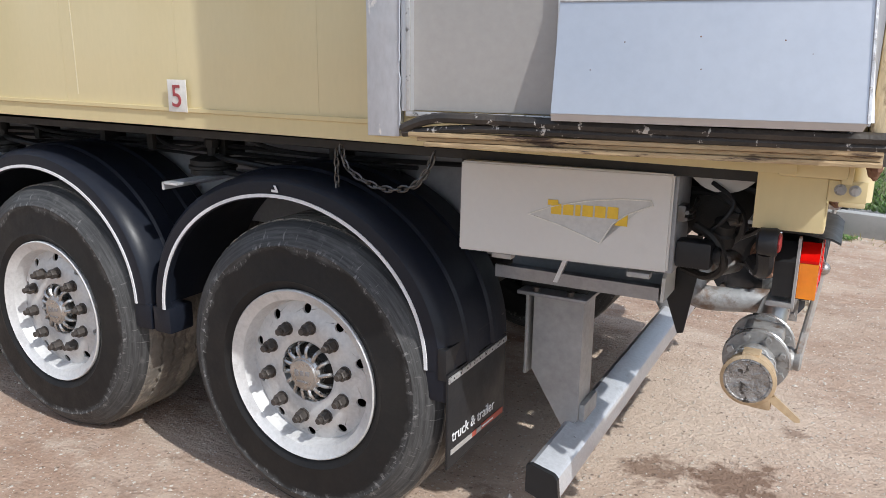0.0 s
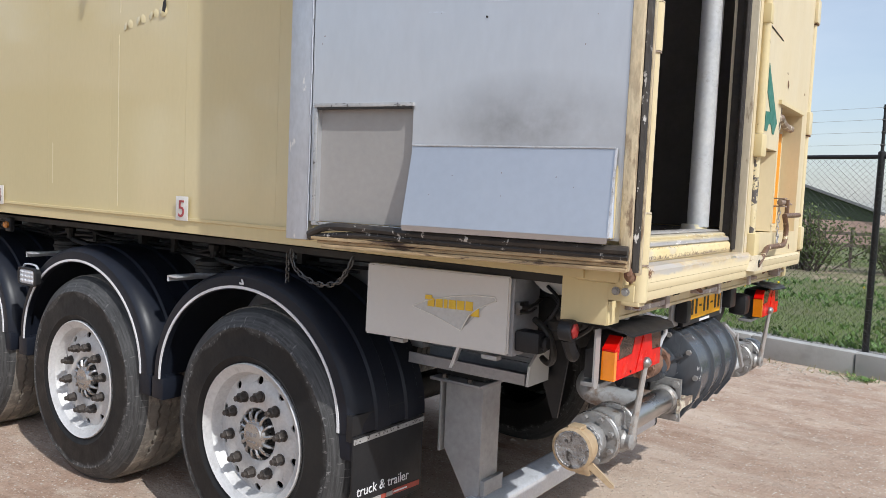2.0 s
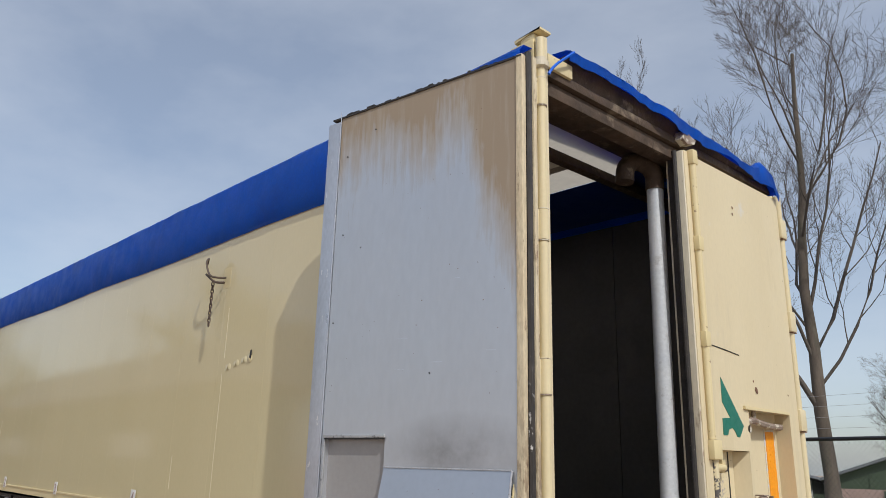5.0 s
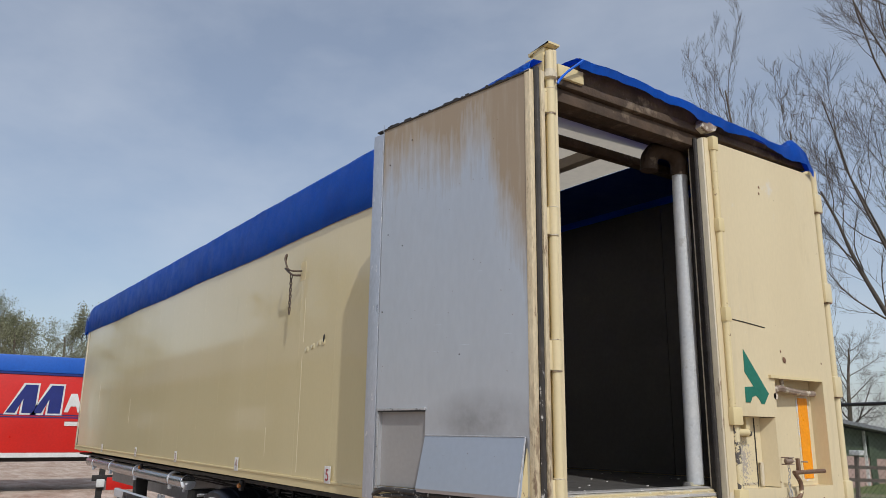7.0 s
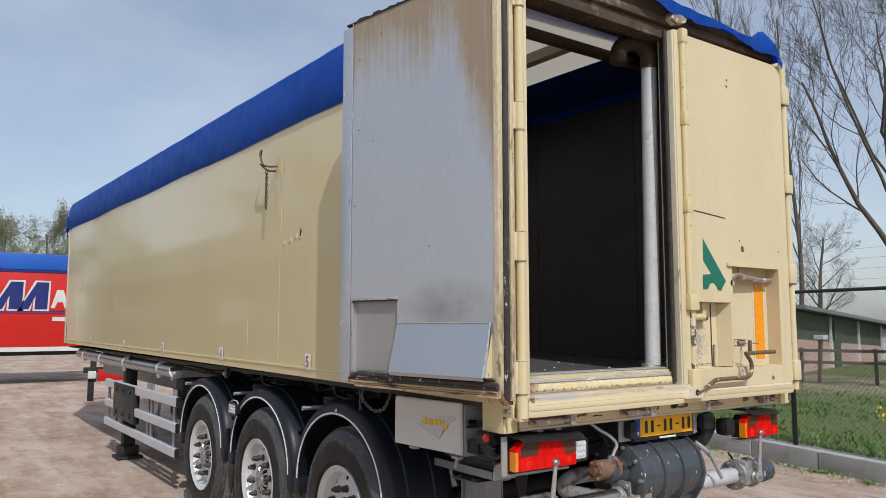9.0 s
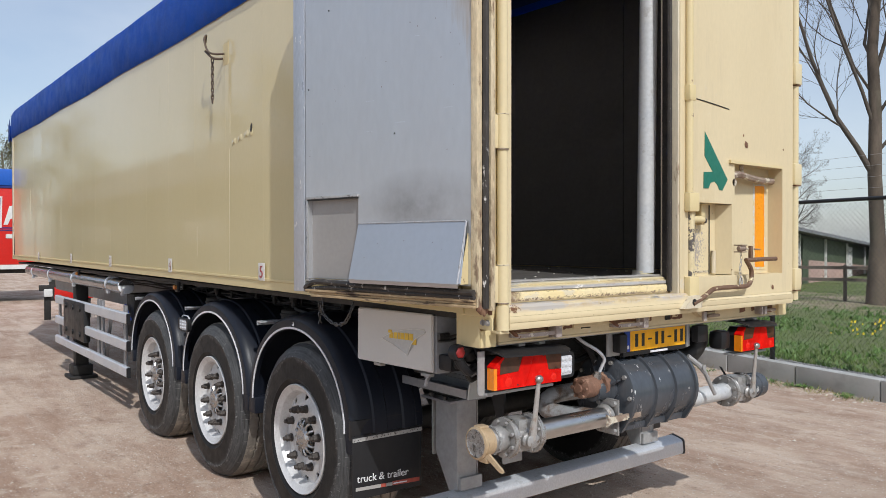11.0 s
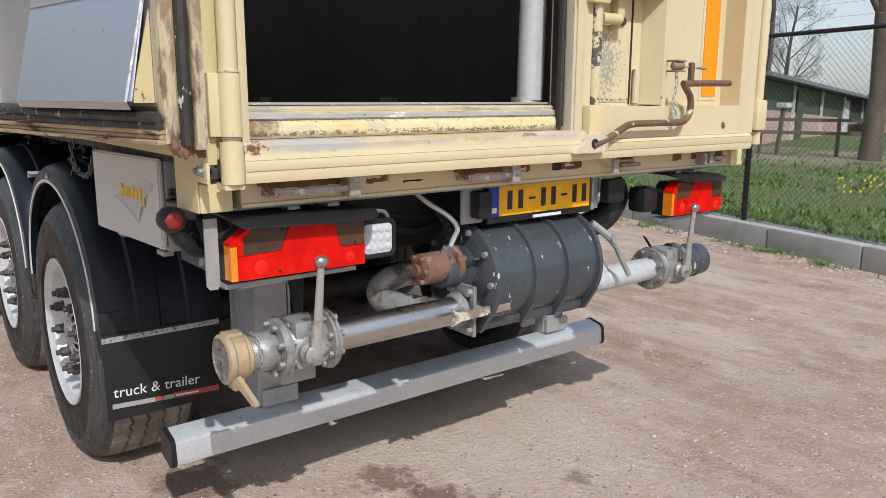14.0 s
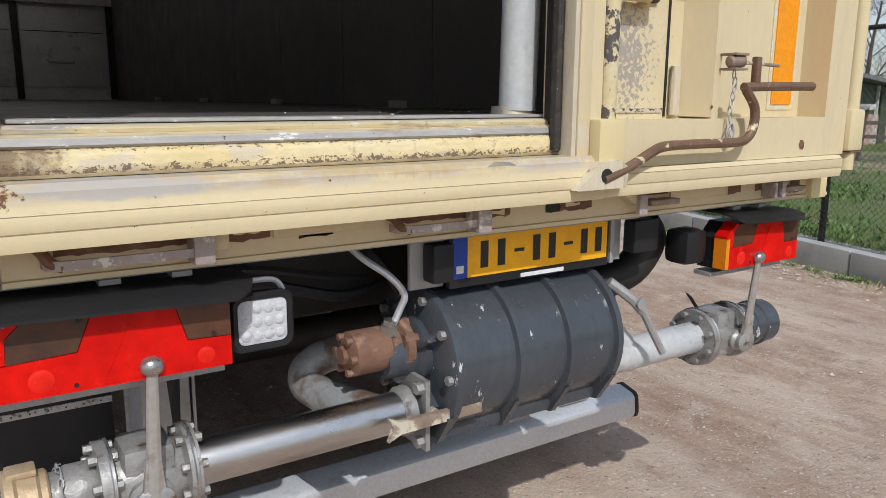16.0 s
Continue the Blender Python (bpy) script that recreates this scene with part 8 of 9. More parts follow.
    # slack lever hanging beside the drum
    bm = BM()
    tube(bm, [(-0.03, 1.52, 0.985), (0.0, 1.58, 0.935), (0.01, 1.61, 0.9)], 0.014, 8, 2)
    tube(bm, [(0.012, 1.61, 0.9), (0.02, 1.65, 0.83), (0.024, 1.685, 0.775)], 0.011, 8, 2)
    lathe(bm, [(0.016, 0), (0.016, 0.02)], (0.002, 1.595, 0.925), (1, 0, 0), 10)
    part("slack_lever", bm, M["galv"], trailer)
    # grey plates and dark gear under the rear
    bm = BM()
    box(bm, -0.47, -0.43, 0.62, 1.45, 0.9, 1.12, 0.006)
    part("rear_cross_channel", bm, M["dark"], trailer)
    bm = BM()
    lathe(bm, [(0.06, 0), (0.1, 0.02), (0.1, 0.12), (0.05, 0.14)], (-0.22, 0.24, 1.17), (0, 1, 0), 20)
    part("beam_disc", bm, M["dark"], trailer)
    bm = BM()
    slab(bm, [(0, 0), (0.3, 0.0), (0.3, 0.12), (0, 0.15)], (-0.28, 0.62, 1.0), (0, 1, 0), (0, 0, 1), 0.02)
    part("hanger_plate", bm, M["dark"], trailer)
    bm = BM()
    slab(bm, [(0, 0), (0.13, 0.0), (0.13, -0.09), (0.098, -0.31), (0.08, -0.315), (0.0, -0.1)], (-0.41, 0.46, 1.03), (1, 0, 0), (0, 0, 1), -0.012)
    part("hanging_bracket", bm, M["black"], trailer)
    bm = BM()
    slab(bm, [(0.1 * math.cos(math.pi * k / 16), -0.1 * math.sin(math.pi * k / 16)) for k in range(17)], (-0.195, 0.17, 1.315), (1, 0, 0), (0, 0, 1), 0.008)
    disc = part("pivot_plate", bm, M["box"], trailer, "pale round pivot plate under the body")
    bm = BM()
    cyl(bm, (-0.15, 0.15, 1.265), (-0.15, 0.169, 1.265), 0.014, 8)
    part("bolt", bm, M["nut"], disc)
    # small red marker and its rubber arm
    bm = BM()
    tube(bm, [(-0.1, 0.12, 1.06), (-0.075, 0.07, 1.05), (-0.065, 0.03, 1.075), (-0.065, 0.002, 1.115)], 0.02, 10)
    arm = part("marker_arm", bm, M["black"], trailer)
    bm = BM()
    lathe(bm, [(0.02, 0), (0.032, 0.006), (0.034, 0.04), (0.031, 0.046)], (-0.085, -0.005, 1.139), (1, 0, 0), 12)
    part("marker_housing", bm, M["black"], arm)
    bm = BM()
    lathe(bm, [(0.024, 0), (0.024, 0.003), (0.02, 0.006), (0.01, 0.007)], (-0.0385, -0.005, 1.139), (1, 0, 0), 6)
    part("marker_lens", bm, M["marker_red"], arm, "red side marker lens")
    # right side dark canister
    bm = BM()
    tube(bm, [(-0.16, 1.78, 1.1), (-0.15, 1.8, 1.05), (-0.16, 1.74, 0.97), (-0.2, 1.64, 0.93), (-0.24, 1.56, 0.93)], 0.052, 14)
    part("exhaust_bend", bm, M["dark"], trailer)
    bm = BM()
    box(bm, -0.09, 0.0, 1.79, 1.885, 0.995, 1.10, 0.03)
    part("fog_lamp", bm, M["black"], trailer)
    bm = BM()
    box(bm, -0.13, -0.115, 0.3, 0.41, 0.615, 0.70, 0.003)
    part("valve_foot", bm, M["galv"], trailer)


blower()


def side_gear():
    # three-rail side guard
    for z0, z1 in ((0.84, 0.94), (0.592, 0.687), (0.35, 0.445)):
        bm = BM()
        prof = [(0.0, z0 + 0.01), (0.01, z0), (0.035, z0), (0.035, z1), (0.01, z1), (0.0, z1 - 0.01)]
        rings(bm, [[(-8.1, y, z) for y, z in prof], [(-4.90, y, z) for y, z in prof]])
        rail = part("side_guard_rail", bm, M["alu"], trailer, "aluminium side guard rail")
        bm = BM()
        grow = [(y - 0.002, z) for y, z in prof]
        rings(bm, [[(-4.8995, y, z) for y, z in grow], [(-4.885, y, z) for y, z in grow]])
        part("rail_cap", bm, M["black"], rail)
    for x in (-8.05, -7.62, -6.1, -5.95, -5.1):
        bm = BM()
        box(bm, x - 0.035, x + 0.035, 0.036, 0.06, 0.34, 1.0 if x > -7.0 else 0.94, 0.003)
        part("guard_upright", bm, M["alu_dull"], trailer)
    bm = BM()
    slab(bm, [(0, 0), (0.04, 0), (0.25, 0.5), (0.21, 0.5)], (-6.0, 0.1, 0.36), (1, 0, 0), (0, 0, 1), 0.03)
    part("guard_brace", bm, M["alu_dull"], trailer)
    # landing leg with its gear case
    for y in (0.14, 2.32):
        bm = BM()
        box(bm, -7.43, -7.29, y - 0.07, y + 0.07, 0.16, 1.15, 0.008)
        leg = part("landing_leg", bm, M["dark"], trailer, "dark landing leg standing on its foot")
        bm = BM()
        box(bm, -7.53, -7.19, y - 0.15, y + 0.15, 0.0, 0.04, 0.01)
        box(bm, -7.48, -7.24, y - 0.11, y + 0.11, 0.041, 0.16, 0.02)
        part("foot", bm, M["dark"], leg)
        bm = BM()
        box(bm, -7.42, -7.3, y - 0.062, y + 0.062, 0.1605, 0.3, 0.004)
        part("inner_leg", bm, M["rust"], leg)
    bm = BM()
    box(bm, -7.56, -6.52, -0.012, 0.06, 0.5, 0.93, 0.02)
    for x in (-7.4, -7.05, -6.7):
        for z in (0.58, 0.86):
            cyl(bm, (x, -0.026, z), (x, -0.011, z), 0.03, 12)
    part("gear_case", bm, M["black"], trailer, "black equipment case")
    bm = BM()
    cyl(bm, (-5.9, 0.35, 0.72), (-5.1, 0.35, 0.72), 0.12, 20)
    part("air_tank", bm, M["dark"], trailer)
    bm = BM()
    box(bm, -5.35, -5.1, 0.12, 0.4, 0.85, 1.1, 0.02)
    part("valve_block", bm, M["dark"], trailer)
    bm = BM()
    tube(bm, [(-5.3, 0.1, 0.98), (-5.2, 0.08, 0.94), (-5.15, 0.1, 0.85)], 0.018, 8)
    part("blue_hose", bm, M["blue_ink"], trailer)
    # storage tube for hoses
    bm = BM()
    cyl(bm, (-10.4, 0.09, 1.187), (-5.24, 0.09, 1.166), 0.072, 24)
    tb = part("hose_tube", bm, M["tube_steel"], trailer, "grey hose storage tube with end flap")
    for x in (-9.9, -8.7, -7.3, -5.75):
        bm = BM()
        lathe(bm, [(0.0725, 0), (0.078, 0.002), (0.078, 0.026), (0.0725, 0.028)], (x, 0.09, 1.18), (1, 0, -0.003), 24)
        box(bm, x - 0.01, x + 0.05, 0.03, 0.06, 1.08, 1.12, 0.003)
        part("tube_strap", bm, M["alu"], tb)
    bm = BM()
    lathe(bm, [(0.074, 0.0), (0.074, 0.012), (0.05, 0.014)], (-5.25, 0.09, 1.166), (1, 0, 0.35), 24)
    tube(bm, [(-5.22, 0.05, 1.09), (-5.17, 0.03, 1.1), (-5.06, 0.02, 1.17)], 0.012, 6)
    part("tube_flap", bm, M["alu"], tb)
    # two front landing area boxes further off
    bm = BM()
    box(bm, -10.9, -10.2, 0.6, 1.9, 0.95, 1.22, 0.01)
    part("kingpin_plate", bm, M["dark"], trailer)


side_gear()
# ---- beyond the kerb ----
class Bits:
    """Vertices and faces gathered for one mesh."""
    def __init__(self):
        self.v, self.f = [], []

    def ring_tube(self, pts, radii, seg):
        base = len(self.v)
        for i, p in enumerate(pts):
            d = (pts[min(i + 1, len(pts) - 1)] - pts[max(i - 1, 0)]).normalized()
            u, w, _ = frame_of(d)
            for j in range(seg):
                a = 2 * math.pi * j / seg
                self.v.append(p + (u * math.cos(a) + w * math.sin(a)) * radii[i])
        for i in range(len(pts) - 1):
            for j in range(seg):
                a, b = base + i * seg + j, base + i * seg + (j + 1) % seg
                self.f.append((a, b, b + seg, a + seg))

    def quad(self, a, b, c, d):
        k = len(self.v)
        self.v += [a, b, c, d]
        self.f.append((k, k + 1, k + 2, k + 3))

    def mesh(self, name):
        me = bpy.data.meshes.new(name)
        me.from_pydata([tuple(p) for p in self.v], [], self.f)
        return me


def bare_tree(base, height, rad, label, seed, lean=(0, 0), levels=4, first=0.25, leaf=0.0, kids=7, spread=0.75, up=0.25, extra=(), reach=1.0):
    if base[2] > 0:
        base = (base[0], base[1], lawn_z(base[0], base[1]) - 0.04)
    rnd = random.Random(seed)
    tree = thing("tree", base, label, "tree", "bare trees")
    trunk, crown, leaves, stem = Bits(), Bits(), Bits(), []

    def limb(start, d, length, r, level):
        n = 9 if level == 0 else (6 if level < 3 else 3)
        pts, p, dd = [start], start.copy(), d.normalized()
        for i in range(n):
            wob = 0.06 if level == 0 else 0.13
            dd = (dd + Vector((rnd.gauss(0, wob), rnd.gauss(0, wob), rnd.gauss(0, wob * 0.6) + (up * 0.35 if level else 0.05)))).normalized()
            p = p + dd * (length / n)
            pts.append(p.copy())
        end = 0.25 if level == 0 else 0.3
        radii = [r * (1 - (1 - end) * i / n) for i in range(n + 1)]
        if level == 0:
            radii[0] *= 1.35
        if level == 0:
            stem.extend(pts)
        (trunk if level == 0 else crown).ring_tube(pts, radii, 12 if level == 0 else (6 if level == 1 else (4 if level == 2 else 3)))
        if leaf and level >= levels - 2:
            for q in pts[1:]:
                for _ in range(3):
                    c = q + Vector((rnd.gauss(0, 0.18), rnd.gauss(0, 0.18), rnd.gauss(0, 0.18)))
                    a, b = Vector((rnd.gauss(0, 1), rnd.gauss(0, 1), rnd.gauss(0, 1))).normalized() * leaf, Vector((rnd.gauss(0, 1), rnd.gauss(0, 1), rnd.gauss(0, 1))).normalized() * leaf
                    leaves.quad(c - a, c - b, c + a, c + b)
        if level >= levels:
            return
        count = kids + 5 if level == 0 else kids
        for k in range(count):
            t = (first if level == 0 else 0.2) + (1 - (first if level == 0 else 0.2)) * (k + rnd.random() * 0.8) / count
            t = min(t, 0.98)
            i = min(int(t * n), n - 1)
            q = pts[i].lerp(pts[i + 1], t * n - i)
            axis = (pts[i + 1] - pts[i]).normalized()
            u, w, _ = frame_of(axis)
            a = rnd.random() * 2 * math.pi
            s = spread * (0.7 + 0.6 * rnd.random())
            dd2 = axis * math.cos(s) + (u * math.cos(a) + w * math.sin(a)) * math.sin(s)
            limb(q, dd2, length * (0.5 - 0.2 * t if level == 0 else 0.55 - 0.22 * t) * (0.8 + 0.4 * rnd.random()) * reach, max(radii[i] * (0.34 if level == 0 else 0.4), 0.0045), level + 1)

    limb(Vector(base), Vector((lean[0], lean[1], 1)), height, rad, 0)
    for h, d, ln, r in extra:
        a, b = next((p, q) for p, q in zip(stem, stem[1:]) if q.z >= base[2] + h)
        limb(a.lerp(b, (base[2] + h - a.z) / (b.z - a.z)), Vector(d), ln, r, 1)
    me = trunk.mesh("trunk")
    for p in me.polygons:
        p.use_smooth = True
    part("trunk", me, M["bark"], tree)
    me = crown.mesh("crown")
    for p in me.polygons:
        p.use_smooth = True
    part("crown", me, M["twig"], tree)
    if leaf:
        part("leaves", leaves.mesh("leaves"), M["bud"], tree)
    return tree


# kerb stones, one by one
me_k = None
for i in range(-14, 12):
    if me_k is None:
        bm = BM()
        box(bm, 0.006, 0.994, 0.0, 0.15, -0.1, KERB_H, 0.012)
        me_k = mesh_of(bm, "kerb_stone")
        me_k.materials.append(M["concrete"])
        kerb = tagged(part("kerb", me_k, None, None, at=Matrix.Translation(kerb_pt(i, 0)) @ Matrix.Rotation(math.atan2(KDIR.y, KDIR.x), 4, "Z")),
                      "pale grey concrete kerb along the meadow", "kerb", kind="structure")
    else:
        part("kerb_stone", me_k, None, kerb, at=Matrix.Translation(kerb_pt(i, random.uniform(-0.006, 0.006))) @ Matrix.Rotation(math.atan2(KDIR.y, KDIR.x), 4, "Z"))

# black chain-link fence with posts and top rail
FENCE_OFF, FENCE_H = 0.19, 1.825
fence = thing("chain_link_fence", kerb_pt(0, FENCE_OFF, KERB_H), "black chain-link fence with round posts behind the kerb", "fence")
fspan = (-15.0, 9.0)
WIRES = (2.15, 2.265, 2.38, 2.49)
post0 = 0.02
for k in range(-6, 4):
    s = post0 + 2.5 * k
    if not fspan[0] <= s <= fspan[1]:
        continue
    bm = BM()
    p = kerb_pt(s, FENCE_OFF, KERB_H - 0.2)
    cyl(bm, p, p + Vector((0, 0, FENCE_H + 0.22)), 0.03, 14)
    lathe(bm, [(0.034, 0), (0.034, 0.02), (0.018, 0.035)], p + Vector((0, 0, FENCE_H + 0.22)), (0, 0, 1), 14)
    cyl(bm, p + Vector((0, 0, FENCE_H + 0.25)), p + Vector((0, 0, FENCE_H + 0.68)), 0.015, 10)
    pst = part("fence_post", bm, M["fence_black"], fence)
    bm = BM()
    q = p + Vector((0, 0, FENCE_H + 0.24))
    for z in [-0.1 - 0.115 * n_ for n_ in range(15)]:
        c = q + Vector((0, -0.03, z))
        box(bm, c.x - 0.02, c.x + 0.02, c.y - 0.02, c.y + 0.02, c.z - 0.006, c.z + 0.006)
    part("post_clip", bm, M["fence_black"], pst, kind="stuff")
    for z in WIRES:
        bm = BM()
        c = kerb_pt(s, FENCE_OFF, z)
        lathe(bm, [(0.008, -0.016), (0.02, -0.01), (0.02, 0.01), (0.008, 0.016)], c, (0, 0, 1), 10)
        cyl(bm, c, c + Vector((0, -0.03, 0)), 0.006, 6)
        part("insulator", bm, M["fence_black"], pst)
bm = BM()
cyl(bm, kerb_pt(fspan[0], FENCE_OFF, KERB_H + FENCE_H), kerb_pt(fspan[1], FENCE_OFF, KERB_H + FENCE_H), 0.021, 10)
part("top_rail", bm, M["fence_black"], fence)
for z in WIRES:
    wire = Bits()
    n_ = 24
    wire.ring_tube([kerb_pt(fspan[0] + (fspan[1] - fspan[0]) * q / n_, FENCE_OFF - 0.03, z + 0.004 * math.sin(q * 1.7)) for q in range(n_ + 1)], [0.0014] * (n_ + 1), 4)
    part("strand_wire", wire.mesh("strand_wire"), M["galv"], fence)
net = Bits()
pitch = 0.058
H0, H1 = KERB_H + 0.02, KERB_H + FENCE_H - 0.02
hh = H1 - H0
s = fspan[0] - hh
while s < fspan[1]:
    for sg in (1, -1):
        a, b = (s, s + hh) if sg > 0 else (s + hh, s)
        za, zb = H0, H1
        lo, hi = max(min(a, b), fspan[0]), min(max(a, b), fspan[1])
        if hi - lo < 0.02:
            continue
        f = lambda q: za + (zb - za) * (q - a) / (b - a)
        net.ring_tube([kerb_pt(lo, FENCE_OFF - 0.033 + 0.003 * sg, f(lo)), kerb_pt(hi, FENCE_OFF - 0.033 + 0.003 * sg, f(hi))], [0.0016] * 2, 3)
    s += pitch
part("wire_netting", net.mesh("wire_netting"), M["wire"], fence, kind="stuff")

# grass, weeds and yellow flowers of the meadow
def meadow(name, count, smin, smax, dmin, dmax, hmin, hmax, width, material, label, category, droop=0.5, blades=1, dens=None):
    rnd = random.Random(len(name) * 7 + count)
    g = Bits()
    for _ in range(count):
        d = dmin + (dmax - dmin) * rnd.random() ** 1.7
        sdist = rnd.uniform(smin, smax)
        p = kerb_pt(sdist, d)
        if dens and noise.noise((p.x * 0.6, p.y * 0.6, 4)) + rnd.random() * 0.5 < dens:
            continue
        if abs(p.y - 17.2) < 3.4 and rnd.random() < 0.75:
            continue
        p.z = lawn_z(p.x, p.y)
        for _b in range(blades):
            h = rnd.uniform(hmin, hmax)
            a = rnd.random() * 2 * math.pi
            side = Vector((math.cos(a), math.sin(a), 0)) * width * rnd.uniform(0.6, 1.2)
            b = rnd.random() * 2 * math.pi
            tip = Vector((math.cos(b), math.sin(b), 0)) * h * droop * rnd.random()
            q = p + Vector((rnd.gauss(0, 0.03), rnd.gauss(0, 0.03), 0))
            g.quad(q - side, q + side, q + side * 0.6 + tip * 0.5 + Vector((0, 0, h * 0.7)), q - side * 0.3 + tip + Vector((0, 0, h)))
    tagged(part(name, g.mesh(name), material, None), label, category, kind="stuff")


meadow("grass", 90000, -20, 10, 0.36, 18, 0.02, 0.06, 0.0035, M["grass"], "short green meadow grass", "grass", blades=2)
meadow("weeds", 11000, -18, 9, 0.35, 9, 0.03, 0.08, 0.02, M["weed"], "broad-leaved green weeds among the grass", "weeds", droop=1.2, blades=3, dens=0.2)
rnd = random.Random(5)
fl = Bits()
for cx, cy, sx, n in ((-2.5, 9.95, 0.2, 34), (-2.2, 9.7, 0.4, 8), (-1.0, 9.3, 0.6, 5), (0.9, 8.2, 0.6, 10)):
    for _ in range(n):
        x, y = cx + rnd.gauss(0, sx), cy + rnd.gauss(0, 0.35)
        z = lawn_z(x, y) + rnd.uniform(0.12, 0.3)
        s = rnd.uniform(0.008, 0.015)
        for a in (0, 1.05, 2.1):
            u = Vector((math.cos(a), math.sin(a), 0.5)).normalized() * s
            w = Vector((0, 0, s)) + Vector((-math.sin(a), math.cos(a), 0)) * s * 0.6
            fl.quad(Vector((x, y, z)) - u - w, Vector((x, y, z)) + u - w, Vector((x, y, z)) + u + w, Vector((x, y, z)) - u + w)
tagged(part("flowers", fl.mesh("flowers"), M["flower"], None), "yellow flowers standing in the meadow", "flowers", kind="stuff")
# straggling grass at the foot of the kerb
rnd = random.Random(12)
g = Bits()
for _ in range(2600):
    s_ = rnd.uniform(-14, 8)
    if noise.noise((s_ * 0.9, 3, 0)) + rnd.random() * 0.6 < 0.25:
        continue
    p = kerb_pt(s_, -abs(rnd.gauss(0, 0.16)) - 0.01)
    h, a = rnd.uniform(0.015, 0.06), rnd.random() * 6.28
    sd, tp = Vector((math.cos(a), math.sin(a), 0)) * 0.005, Vector((rnd.gauss(0, 0.03), rnd.gauss(0, 0.03), h))
    g.quad(p - sd, p + sd, p + tp + sd * 0.4, p + tp - sd * 0.4)
tagged(part("kerb_grass", g.mesh("kerb_grass"), M["dry_grass"], None), "thin dry grass tufts at the kerb foot", "grass", kind="stuff")

# low green weeds rooted in the kerb foot
rnd = random.Random(44)
g = Bits()
for _ in range(46):
    s_ = rnd.uniform(-10, 7)
    o = kerb_pt(s_, -abs(rnd.gauss(0, 0.1)) - 0.03)
    for _b in range(rnd.randrange(14, 46)):
        a, ln = rnd.random() * 6.28, rnd.uniform(0.02, 0.075)
        dirn, sd_ = Vector((math.cos(a), math.sin(a), 0)), Vector((-math.sin(a), math.cos(a), 0)) * rnd.uniform(0.004, 0.011)
        p = o + Vector((rnd.gauss(0, 0.05), rnd.gauss(0, 0.03), 0.002))
        g.quad(p - sd_ * 0.3, p + dirn * ln * 0.6 - sd_ + Vector((0, 0, ln * 0.5)), p + dirn * ln + Vector((0, 0, ln * 0.35)), p + dirn * ln * 0.6 + sd_ + Vector((0, 0, ln * 0.5)))
tagged(part("kerb_weeds", g.mesh("kerb_weeds"), M["weed"], None), "low green weeds rooted along the kerb foot", "weeds", kind="stuff")

# rubble and dry crumbs along the kerb foot
rnd = random.Random(8)
rb = Bits()
for _ in range(5200):
    p = kerb_pt(rnd.uniform(-9, 7), -abs(rnd.gauss(0, 0.28)) - 0.01)
    r = 0.004 + 0.016 * rnd.random() ** 3
    base = len(rb.v)
    rb.v += [p + Vector((math.cos(a) * r * rnd.uniform(0.7, 1.3), math.sin(a) * r * rnd.uniform(0.7, 1.3), 0.001)) for a in (0, 1.26, 2.51, 3.77, 5.03)] + [p + Vector((0, 0, r * rnd.uniform(0.4, 0.9)))]
    rb.f += [(base + i, base + (i + 1) % 5, base + 5) for i in range(5)]
tagged(part("kerb_rubble", rb.mesh("kerb_rubble"), M["stone"], None), "dry rubble strewn along the kerb foot", "rubble", kind="stuff")

# pale pebbles between kerb and fence
rnd = random.Random(9)
rb = Bits()
for _ in range(5200):
    p = kerb_pt(rnd.uniform(-8, 4), rnd.uniform(0.16, 0.36), KERB_H - 0.028)
    r = rnd.uniform(0.008, 0.02)
    base = len(rb.v)
    rb.v += [p + Vector((math.cos(a) * r * rnd.uniform(0.7, 1.3), math.sin(a) * r * rnd.uniform(0.7, 1.3), 0)) for a in (0, 1.26, 2.51, 3.77, 5.03)] + [p + Vector((0, 0, r * rnd.uniform(0.8, 1.5)))]
    rb.f += [(base + i, base + (i + 1) % 5, base + 5) for i in range(5)]
tagged(part("kerb_pebbles", rb.mesh("kerb_pebbles"), M["pebble"], None), "pale pebbles laid between kerb and fence", "pebbles", kind="stuff")

# loose stones on the yard
rnd = random.Random(3)
st = Bits()
for k in range(13000):
    if k < 10000:
        x, y = rnd.uniform(-4.5, 2.8), rnd.uniform(-1.8, 5.4)
    else:
        x, y = rnd.uniform(-12, 3), rnd.uniform(-3.5, 6)
    r = 0.0022 + 0.007 * rnd.random() ** 3 + (0.01 if rnd.random() < 0.008 else 0)
    c = Vector((x, y, ground_z(x, y) + r * 0.25))
    q = [c + Vector((math.cos(a) * r * rnd.uniform(0.7, 1.3), math.sin(a) * r * rnd.uniform(0.7, 1.3), 0)) for a in (0, 1.57, 3.14, 4.71)]
    top = c + Vector((rnd.uniform(-0.3, 0.3) * r, rnd.uniform(-0.3, 0.3) * r, r * rnd.uniform(0.5, 0.9)))
    base = len(st.v)
    st.v += q + [top]
    st.f += [(base + i, base + (i + 1) % 4, base + 4) for i in range(4)]
tagged(part("loose_stones", st.mesh("loose_stones"), M["stone"], None), "small pale stones scattered over the yard", "stones", kind="stuff")

